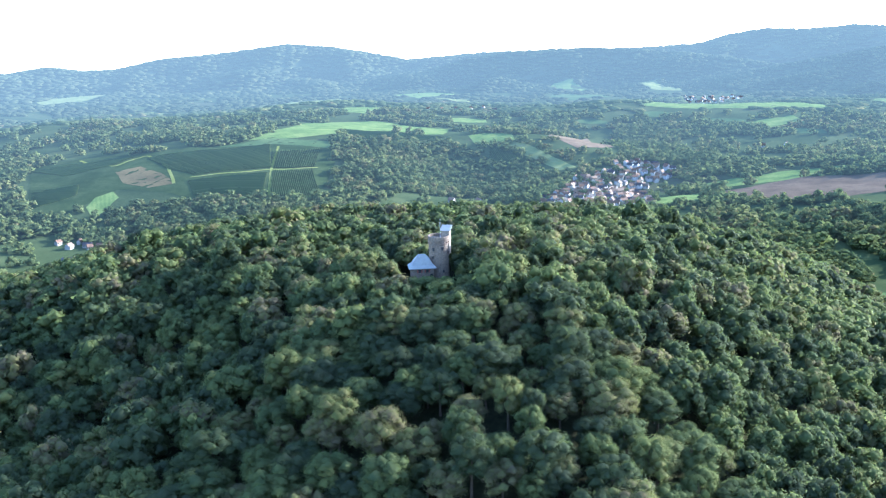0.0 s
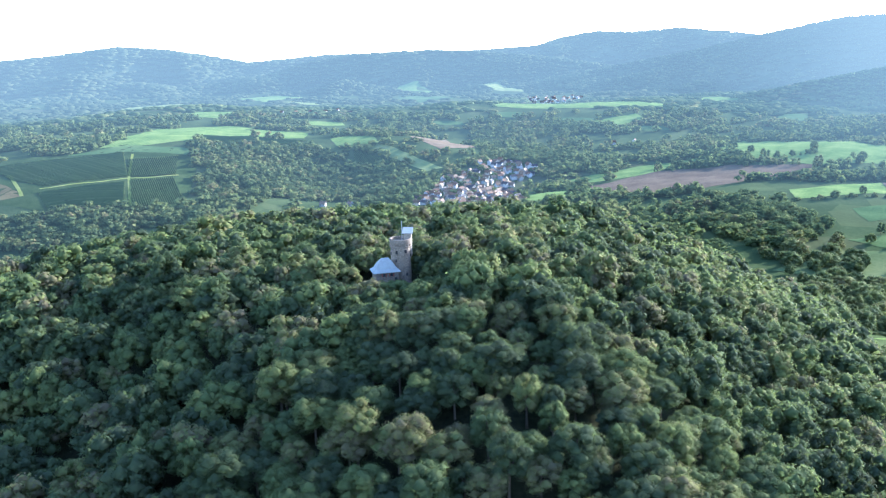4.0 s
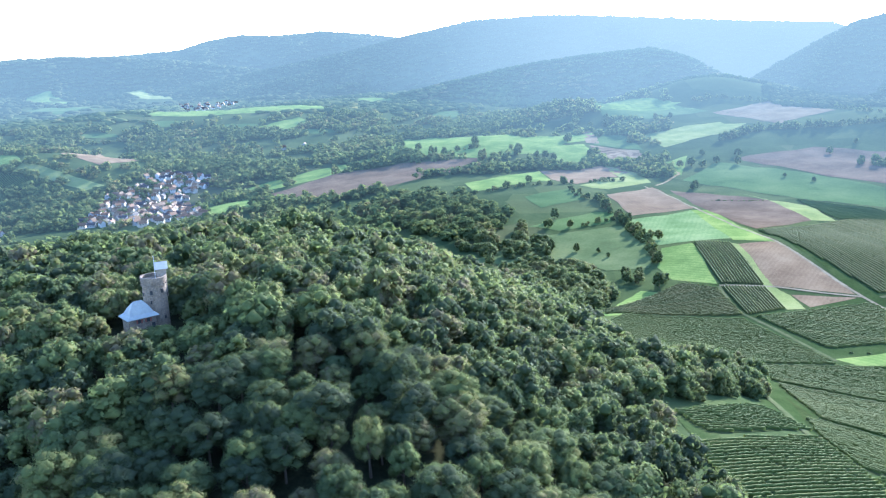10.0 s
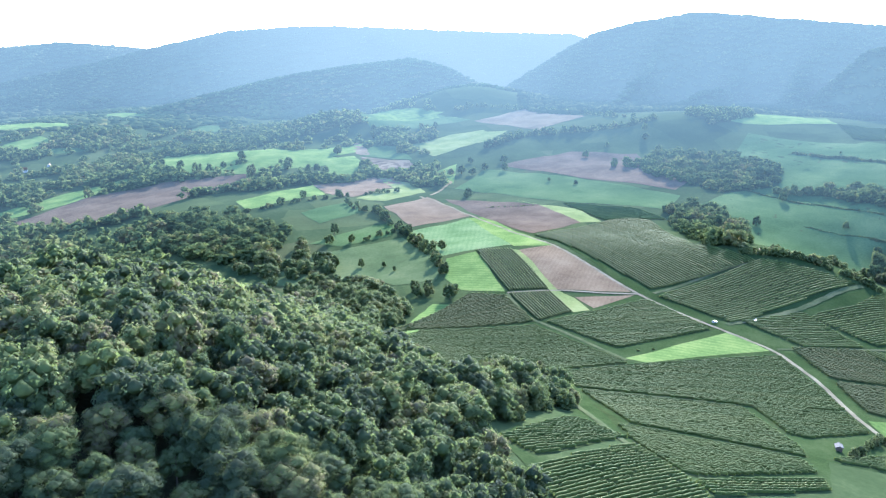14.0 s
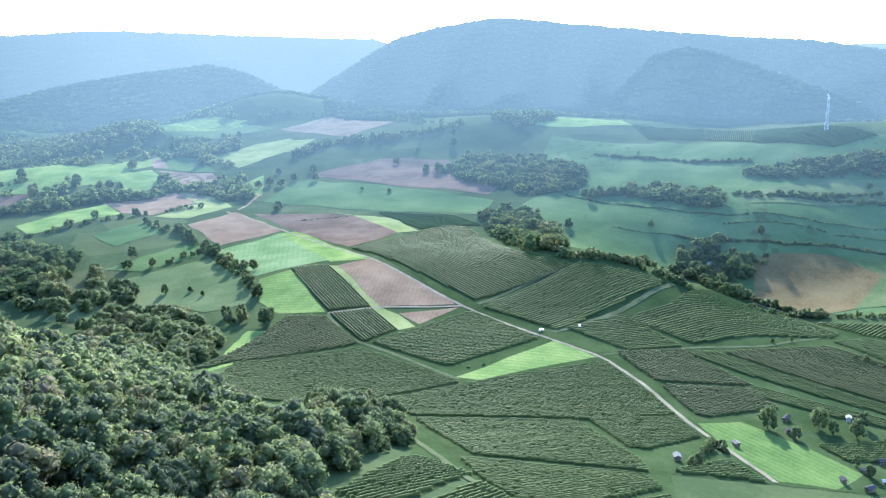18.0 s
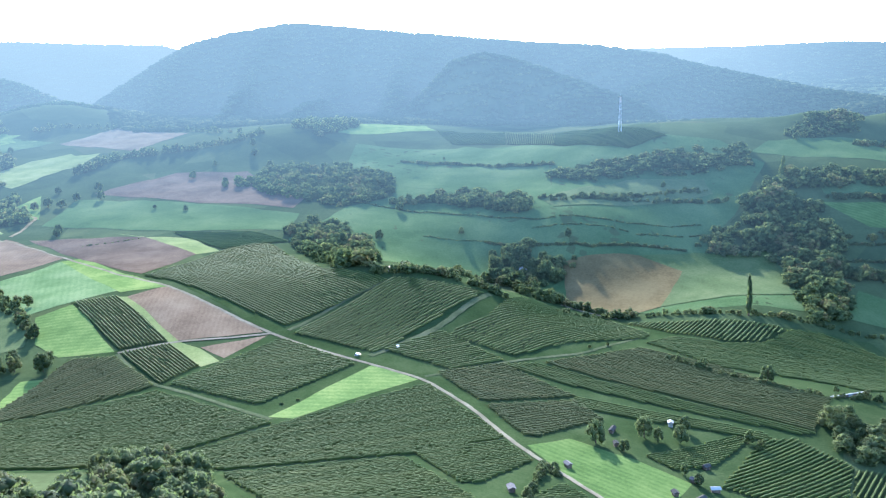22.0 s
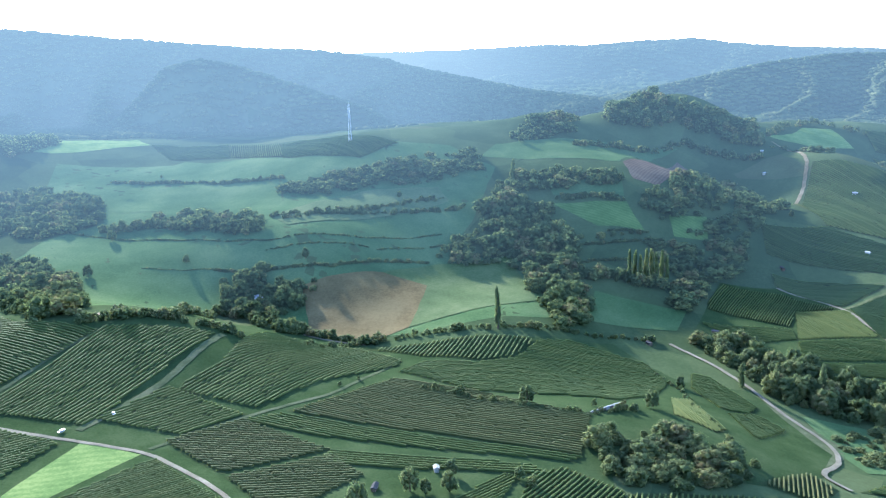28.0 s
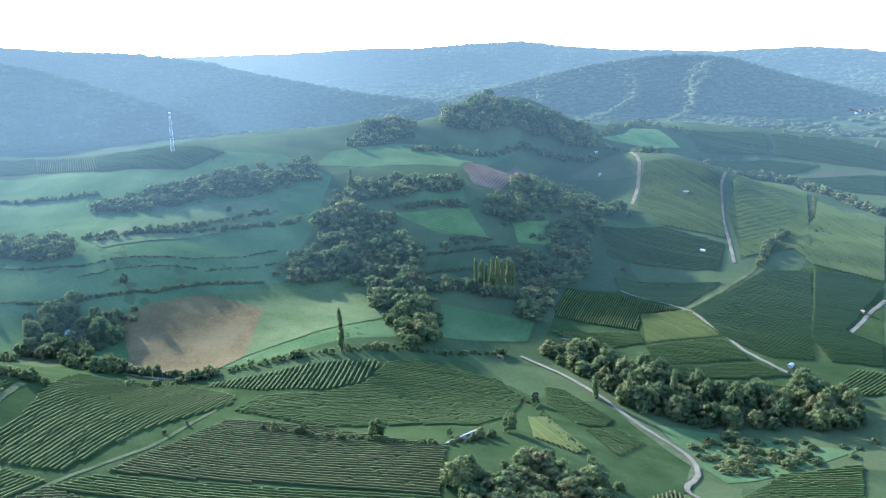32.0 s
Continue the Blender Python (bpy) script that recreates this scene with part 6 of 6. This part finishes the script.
CREST_BARNS = [(682, 376), (688, 365), (696, 353)]
FAR_HOUSES = [(5, 2228), (42, 2256), (80, 2277), (113, 2293), (51, 2175), (-29, 2195), (137, 2222), (649, 1655), (625, 1466), (609, 1664), (362, 1866), (386, 1779), (37, 1462), (15, 1329), (57, 1340), (620, 1479), (635, 1496)]
MAST = [(1319, 237)]
CARS = [(555, 327), (530, 348)]
SHEDS = [(403, 185), (353, 204), (472, 169), (450, 165), (498, 137), (440, 117)]
PLOT = [(393, 132), (417, 123), (410, 113), (392, 120)]
FARMSTEAD = [(876, 298), (911, 313)]
SLOPE_HUTS = [(1009, -263), (1009, -359), (1180, -425), (963, -407), (734, -293), (722, -292), (823, -429), (798, -58), (833, -129), (1384, -379), (1309, -355)]
WALL = [(580, 39), (594, 15)]


# ---- buildings ----
WALLS = [plain("white_render", (0.27, 0.26, 0.24), 0.9, vary=0.08), plain("cream_render", (0.4, 0.35, 0.28), 0.9, vary=0.1), plain("pale_grey_render", (0.34, 0.335, 0.325), 0.9, vary=0.1)]
ROOFS = [plain("red_clay_tiles", (0.13, 0.08, 0.055), 0.85, vary=0.3, scale=2.5), plain("brown_tiles", (0.11, 0.075, 0.052), 0.85, vary=0.3, scale=2.5), plain("dark_slate", (0.06, 0.056, 0.058), 0.9, vary=0.3, scale=2.5), plain("weathered_red_tiles", (0.15, 0.108, 0.078), 0.85, vary=0.3, scale=2.5)]
GLASS = plain("window_glass", (0.03, 0.035, 0.045), 0.15)
TIMBER = plain("weathered_timber", (0.085, 0.062, 0.045), 0.85, vary=0.3)
WHITE = plain("white_paint", (0.27, 0.27, 0.255), 0.6, vary=0.1)
GREYROOF = plain("grey_felt_roof", (0.05, 0.048, 0.045), 0.95, vary=0.3)


def gable(lx, ly, rise, over=0.5, thick=0.25):
    """A gabled roof of two slabs joined at the ridge, which runs along x."""
    bm = bmesh.new()
    x, y, drop = lx / 2 + over, ly / 2 + over, rise * over / (ly / 2)
    sec = [(-y, -drop), (0, rise), (y, -drop), (y, -drop + thick), (0, rise + thick * 1.3), (-y, -drop + thick)]
    ends = [[bm.verts.new((s * x, py, pz)) for py, pz in sec] for s in (-1, 1)]
    for k in range(6):
        bm.faces.new((ends[0][k], ends[0][(k + 1) % 6], ends[1][(k + 1) % 6], ends[1][k]))
    for e, quad in ((0, (0, 5, 4, 1)), (0, (1, 4, 3, 2)), (1, (1, 4, 5, 0)), (1, (2, 3, 4, 1))):
        bm.faces.new([ends[e][k] for k in quad])
    bmesh.ops.recalc_face_normals(bm, faces=bm.faces[:])
    return bm


def gabled_walls(lx, ly, h, rise):
    bm = bmesh.new()
    x, y = lx / 2, ly / 2
    ends = [[bm.verts.new((s * x, py, pz)) for py, pz in ((-y, -2.0), (y, -2.0), (y, h), (0, h + rise), (-y, h))] for s in (-1, 1)]
    for k in range(5):
        bm.faces.new((ends[0][k], ends[0][(k + 1) % 5], ends[1][(k + 1) % 5], ends[1][k]))
    bm.faces.new(ends[0])
    bm.faces.new(ends[1][::-1])
    bmesh.ops.recalc_face_normals(bm, faces=bm.faces[:])
    return bm


def house(lx, ly, h, rise, wall, roof, label, name="house", windows=True, chimney=True):
    ob = tagged(new(name), label, name.replace("_", " "))
    part("wall", gabled_walls(lx, ly, h, rise), wall, ob)
    part("roof", gable(lx, ly, rise), roof, ob).location = (0, 0, h)
    if chimney:
        part("chimney", box((0.6, 0.6, 1.8), (lx * 0.2, 0.6, h + rise + 0.2), 0, 0.04), ROOFS[1], ob)
    if windows:
        for s in (-1, 1):
            for k in range(max(2, int(lx / 3.5))):
                part("window", box((1.1, 0.14, 1.3), (-lx / 2 + lx * (k + 0.5) / max(2, int(lx / 3.5)), s * (ly / 2 + 0.02), h - 1.5)), GLASS, ob)
        part("door", box((0.14, 1.0, 2.1), (lx / 2 + 0.02, 0.8, 1.05)), TIMBER, ob)
    return ob


def village():
    rng = np.random.default_rng(5)
    kinds = []
    for k in range(9):
        lx, ly = 7 + (k * 37 % 45) / 10, 6.0 + (k * 53 % 16) / 10
        tone = ("white", "cream", "pale grey")[k % 3], ("red tiled", "brown tiled", "dark slate", "weathered red")[k % 4]
        kinds.append(house(lx, ly, 4.0 + 0.8 * (k % 3), 2.6 + 0.7 * (k % 2), WALLS[k % 3], ROOFS[k % 4], f"{tone[0]} rendered village house with a {tone[1]} roof"))
    used = set()

    def put(x, y, k, turn):
        m = pose(x, y, ground_at(x, y) + 0.2, 0, 0, turn)
        if k in used:
            copy_thing(kinds[k], m)
        else:
            kinds[k].matrix_world = m
            used.add(k)
        tagged(kinds[k], group="houses of the village")

    xs, ys = spread(VILLAGE, 16.5, rng, 0.36)
    for x, y in zip(xs, ys):
        put(x, y, int(rng.integers(0, 9)), rng.choice((20, 110, 55, 150)) + rng.uniform(-12, 12))
    for x, y in LEFT_HOUSES + FAR_HOUSES + FAR_TOWN:
        put(x, y, int(rng.choice((0, 3, 6, 5))), rng.uniform(0, 180))
    xs, ys = spread(UPPER_VILLAGE, 34, rng, 0.4)
    for x, y in list(zip(xs, ys))[:45]:
        put(x, y, int(rng.integers(0, 9)), rng.uniform(0, 180))


def shed(x, y, turn, size, roof, label, wall=None):
    ob = house(size[0], size[1], size[2], size[1] * 0.22, wall or TIMBER, roof, label, "shed", False, False)
    part("door", box((0.9, 0.1, size[2] * 0.8), (0, -size[1] / 2 - 0.03, size[2] * 0.4)), DARK, ob)
    ob.matrix_world = pose(x, y, ground_at(x, y) + 0.35, 0, 0, turn)
    return ob


def lattice_mast(x, y, hgt=52.0):
    mast = tagged(new("lattice_mast"), "tall slender galvanised steel lattice radio mast on the ridge", "mast")
    mast.matrix_world = pose(x, y, ground_at(x, y))
    half = lambda z: 2.3 - 1.5 * z / hgt
    corners = ((-1, -1), (1, -1), (1, 1), (-1, 1))
    for sx, sy in corners:
        bm = bmesh.new()
        beam(bm, (sx * half(0), sy * half(0), -1), (sx * half(hgt), sy * half(hgt), hgt), 0.16)
        part("leg", bm, STEEL, mast)
    levels = [hgt * k / 13 for k in range(14)]
    for a, b in zip(levels, levels[1:]):
        bm = bmesh.new()
        for k in range(4):
            (ax, ay), (bx, by) = corners[k], corners[(k + 1) % 4]
            beam(bm, (ax * half(a), ay * half(a), a), (bx * half(b), by * half(b), b), 0.07)
            beam(bm, (bx * half(a), by * half(a), a), (ax * half(b), ay * half(b), b), 0.07)
            beam(bm, (ax * half(b), ay * half(b), b), (bx * half(b), by * half(b), b), 0.07)
        part("bracing", bm, STEEL, mast)
    for z in (hgt * 0.86, hgt * 0.97):
        part("platform", lathe([(1.9, z), (1.9, z + 0.12)], 12), STEEL, mast)
        for k in range(6):
            a = k * 60 + 10
            part("antenna", box((0.3, 0.35, 2.4), (1.9 * math.cos(radians(a)), 1.9 * math.sin(radians(a)), z + 1.1), a, 0.04), WHITE, mast, "white panel antenna")
    bm = bmesh.new()
    beam(bm, (0, 0, hgt), (0, 0, hgt + 4), 0.07)
    part("lightning_rod", bm, STEEL, mast)
    return mast


def car(x, y, turn, paint, label):
    ob = tagged(new("car"), label, "car", "cars by the farm road")
    ob.matrix_world = pose(x, y, ground_at(x, y) + 0.5, 0, 0, turn)
    bm = box((4.4, 1.8, 0.62), (0, 0, 0.62))
    bmesh.ops.bevel(bm, geom=bm.edges[:], offset=0.14, segments=2, affect="EDGES")
    body = part("body", bm, paint, ob)
    bm = box((2.5, 1.6, 0.62), (-0.2, 0, 1.18))
    for v in bm.verts:
        if v.co.z > 1.2:
            v.co.x, v.co.y = v.co.x * 0.72 - 0.05, v.co.y * 0.86
    part("windows", bm, GLASS, ob, "dark tinted car windows")
    part("roof", box((1.72, 1.36, 0.06), (-0.2, 0, 1.5), 0, 0.02), paint, ob)
    for sx in (-1.35, 1.38):
        for sy in (-0.82, 0.82):
            bm = bmesh.new()
            bmesh.ops.create_cone(bm, cap_ends=True, segments=16, radius1=0.33, radius2=0.33, depth=0.22, matrix=pose(sx, sy, 0.33, 90, 0, 0))
            w = part("wheel", bm, DARK, ob)
            bm = bmesh.new()
            bmesh.ops.create_cone(bm, cap_ends=True, segments=12, radius1=0.2, radius2=0.17, depth=0.24, matrix=pose(sx, sy, 0.33, 90, 0, 0))
            part("rim", bm, STEEL, w)
    for sy in (-0.6, 0.6):
        part("headlight", box((0.1, 0.36, 0.16), (2.17, sy, 0.72), 0, 0.02), WHITE, ob)
        part("tail_light", box((0.1, 0.3, 0.18), (-2.17, sy, 0.76), 0, 0.02), SHUTTER, ob)
    return ob


village()
wood("garden_trees", VILLAGE, 17, (5, 9), "dark garden trees between the village houses", seed=31, wide=0.62, keep=0.6)
lattice_mast(*MAST[0])
car(*CARS[0], 30, plain("white_car_paint", (0.8, 0.8, 0.8), 0.25, vary=0.03), "white car parked beside the vineyard")
car(*CARS[1], -20, plain("silver_car_paint", (0.35, 0.36, 0.38), 0.3, 0.4, 0.03), "silver grey car parked on the farm road verge")
shed(*SHEDS[0], 40, (3.6, 2.4, 2.1), ROOFS[2], "small green trailer shed under bushes by the road")
shed(*SHEDS[1], 25, (3.8, 2.8, 2.2), ROOFS[2], "small timber shed in an allotment")
shed(*SHEDS[2], -12, (6, 2.2, 2.0), GREYROOF, "long garden shed with a pale sheet roof")
shed(*SHEDS[3], 20, (2.8, 2.2, 2.0), GREYROOF, "little garden hut with a pale roof")
shed(*SHEDS[4], 5, (3, 2.5, 2.6), WALLS[0], "tiny white garden hut", WALLS[0])
shed(*SHEDS[5], -50, (3.2, 2.4, 2.0), GREYROOF, "garden hut with a grey roof")
for k, (px, py) in enumerate(PLOT):
    shed(px, py, 25 + 40 * k, (3 + 0.6 * k, 2.3, 2.0), (GREYROOF, ROOFS[2], WHITE, GREYROOF)[k], ("pale roofed shed in a cluttered garden plot", "dark roofed shed in a cluttered garden plot", "white roofed shed in a cluttered garden plot", "grey roofed shed in a cluttered garden plot")[k])
shed(*FARMSTEAD[0], 15, (13, 8, 3.5), SHEET, "low farm building with a white sheet roof among trees", WALLS[0])
shed(*FARMSTEAD[1], 70, (8, 6, 3.2), ROOFS[2], "dark farm building among trees")
for k, (px, py) in enumerate(SLOPE_HUTS):
    shed(px, py, 30 * k, (4 + 3 * (k == 0) + k % 3, 2.8, 2.2), (GREYROOF, WHITE, WALLS[0], ROOFS[0], WHITE, WHITE, ROOFS[0], GREYROOF, ROOFS[2], WHITE, WHITE)[k], ("grey roofed", "white", "white", "red roofed", "white", "white", "red roofed", "grey roofed", "dark roofed", "white", "white")[k] + " vineyard hut on the slope", WALLS[0] if k in (1, 2, 4, 5, 9, 10) else None)

for k, (px, py) in enumerate(CREST_BARNS):
    shed(px, py, 20 + 15 * k, (5 + k, 3.2, 2.3), (ROOFS[0], ROOFS[1], GREYROOF)[k], ("low field barn with pale walls and red roof", "low field barn with pale walls and brown roof", "pale walled shed with a grey roof on the crest")[k], WALLS[1])


def retaining_wall():
    (ax, ay), (bx, by) = WALL
    turn, length = math.degrees(math.atan2(by - ay, bx - ax)), math.hypot(bx - ax, by - ay)
    ob = tagged(new("retaining_wall"), "long low pale stone retaining wall below the vineyard", "wall")
    ob.matrix_world = pose((ax + bx) / 2, (ay + by) / 2, ground_at((ax + bx) / 2, (ay + by) / 2), 0, 0, turn)
    for k in range(9):
        part("wall_section", box((length / 9 - 0.1, 0.8, 2.4 + 0.3 * (k % 2)), (-length / 2 + length * (k + 0.5) / 9, 0, 0.6), 0, 0.06), WALLS[2] if k % 2 else STONE, ob)
        part("coping", box((length / 9 - 0.3, 1.0, 0.2), (-length / 2 + length * (k + 0.5) / 9, 0, 1.95 + 0.15 * (k % 2)), 0, 0.04), WALLS[0], ob)
    return ob


retaining_wall()


# ---- the wooded hill ----
HILLWOOD = [(-330, 60), (-60, 30), (44, 60), (84, 120), (110, 185), (128, 215), (140, 243), (162, 276), (185, 292), (212, 310), (224, 335), (230, 363), (240, 395), (255, 425), (290, 462), (310, 540), (270, 640), (150, 760), (-50, 800), (-250, 720), (-400, 560), (-430, 300)]
CLEARING = [(-21, 346), (7, 346), (9, 368), (-19, 368)]
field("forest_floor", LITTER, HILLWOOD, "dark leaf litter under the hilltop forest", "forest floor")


def hill_wood():
    rng = np.random.default_rng(11)
    xs, ys = spread(HILLWOOD, 9.9, rng, 0.42)
    away = ~inside(xs, ys, CLEARING)
    away &= (ys > 45) & (xs > -0.62 * np.maximum(ys, 150) - 30)
    away &= ys < 715
    xs, ys = xs[away], ys[away]
    big = rng.random(len(xs)) ** 1.6
    hs = 11.0 + 7.0 * big + rng.uniform(-1, 1, len(xs)) + 3.5 * (rng.random(len(xs)) < 0.11)
    ws = 5.0 + 4.8 * big + rng.uniform(-0.5, 0.5, len(xs))
    low = (xs > -34) & (xs < 14) & (ys > 300) & (ys < 348)
    hs[low], ws[low] = np.clip(200 - (200 - 102.2) * ys[low] / 354 - land(xs[low], ys[low]), 5.0, 12), ws[low] * 0.85
    order = np.argsort(np.hypot(xs, (ys - 225) * 1.2) + 2000 * (ys < 150))
    for n in order[:210]:
        tree(xs[n], ys[n], hs[n], ws[n] * 2, "dense green broadleaf tree in the hilltop forest", FINE, int(n), LEAF, "trees of the hilltop forest")
    rows = np.c_[xs, ys, land(xs, ys) + hs * 0.3, ws, hs * 0.7 / 1.65, rng.uniform(0, 6.28, len(xs)), rng.integers(0, 8, len(xs)), rng.random(len(xs))]
    for shapes, pick in ((MIDDLE, order[210:950]), (COARSE, order[950:])):
        tagged(new("forest", gathered("forest", shapes, rows[pick], LEAF)), "dense mixed broadleaf forest in early autumn covering the hill", "forest", kind="stuff")


hill_wood()


# ---- distance ----
def lump(seed, lobes):
    """A far crown: a few rounded lobes, each open below where it meets the ground."""
    rng, (bv, bf) = np.random.default_rng(seed), blob_arrays()
    bf = bf[bv[bf].mean(1) @ np.array([0.0, 0.0, 1.0]) > -0.3]
    v, f = np.zeros((0, 3)), np.zeros((0, 3), int)
    for k in range(lobes):
        c = np.array([*(rng.normal(0, 0.4, 2) if k else (0, 0)), 0.75 + 0.25 * rng.random()])
        f = np.r_[f, bf + len(v)]
        v = np.r_[v, c + bv * (0.85 if k == 0 else 0.6) * rng.uniform(0.75, 1.2, (len(bv), 1))]
    d = v - (0, 0, 0.6)
    return v, f, d / np.linalg.norm(d, axis=1)[:, None]


def far_trees(name, near, far, gap, height, mat, lobes, label, woody, seed, span=(-41, 142)):
    """Woodland that nobody could count, in a ring of the land between two distances; woody: how much of the open land it covers."""
    rng = np.random.default_rng(seed)
    ring = [(far * math.sin(radians(a)), 100 + far * math.cos(radians(a))) for a in range(-40, 141, 6)] + [(near * math.sin(radians(a)), 100 + near * math.cos(radians(a))) for a in range(140, -41, -6)]
    xs, ys = spread(ring, gap, rng)
    z = land(xs, ys)
    slope = np.hypot(land(xs + 15, ys) - z, land(xs, ys + 15) - z) / 15
    mask = waves(xs, ys, 330, 21) + 0.7 * waves(xs, ys, 120, 22) + 2.2 * np.clip(slope - 0.1, 0, 0.5)
    mask = mask + 3.0 * (np.maximum.reduce([ridge_land(r, xs, ys, 0.48) for r in RIDGES]) > near_land(xs, ys) + 8)
    bearing, reach = np.degrees(np.arctan2(xs, ys - 100)), np.hypot(xs, ys - 100)
    lines = (np.abs(waves(xs, ys, 210, 23)) < 0.045) | (rng.random(len(xs)) < 0.03)
    keep = (mask > woody) | lines | ((near > 1500) & (bearing > 47) & (reach < 2100))
    keep &= (bearing > span[0]) & (bearing <= span[1])
    if near < 1000:
        keep &= ((bearing < 47) & (reach > 1180)) | ((bearing < 27) & ~inside(xs, ys, HILLWOOD)) | (lines & (rng.random(len(xs)) < 0.35) & (reach > 1250) & (bearing < 47))
    if near == 1660:
        keep &= (reach > 2050) | ((bearing > 53) & (bearing < 96) & (reach > 1780))
    for poly in FIELDS + [VILLAGE, UPPER_VILLAGE]:
        keep &= ~inside(xs, ys, poly)
    xs, ys, z = xs[keep], ys[keep], z[keep]
    hs = height * rng.uniform(0.6, 1.15, len(xs)) * (1.0 if near < 1000 else 0.75)
    # Broad tint waves put lighter and darker relief into the woods' leaf colour
    rows = np.c_[xs, ys, z - hs * (0.12 if near < 1000 else 0.4), gap * (0.72 if near < 1000 else 0.95) * rng.uniform(0.75, 1.25, len(xs)), hs / 1.5, rng.uniform(0, 6.28, len(xs)), rng.integers(0, 8, len(xs)), np.clip(0.5 + 0.45 * waves(xs, ys, 260, 41) + rng.normal(0, 0.12, len(xs)), 0, 0.999)]
    tagged(new(name, gathered(name, SCANT if near < 1000 else [lump(seed * 10 + k, lobes) for k in range(8)], rows, mat)), label, "woodland" if near < 1000 else "backdrop", kind="stuff")


far_trees("valley_woodland", 690, 2050, 14.0, 12.5, LEAF_VALLEY, 2, "dark woods, hedges and orchards across the valley", 0.18, 2)
far_trees("far_valley_woodland", 2050, 2950, 16.0, 13.0, LEAF_VALLEY, 2, "woods and hedges of the far valley", 0.3, 5, (-40, 51.6))
far_trees("spur_woodland", 1660, 2130, 13.0, 13.0, LEAF_HILL, 2, "wooded spur of the hazy hill", 0.1, 7, (51.6, 141))
far_trees("hill_woodland", 2130, 2950, 15.0, 13.0, LEAF_HILL, 2, "hazy woods on the distant hills", 0.1, 3, (51.6, 141))
far_trees("distant_woodland", 2950, 3850, 22.0, 15.0, LEAF_HILL, 1, "hazy woods across the far valley and its hills", 0.25, 6)
far_trees("mountain_woodland", 3850, 4500, 28.0, 17.0, LEAF_HILL, 1, "remote hazy mountain woods", 0.0, 4)
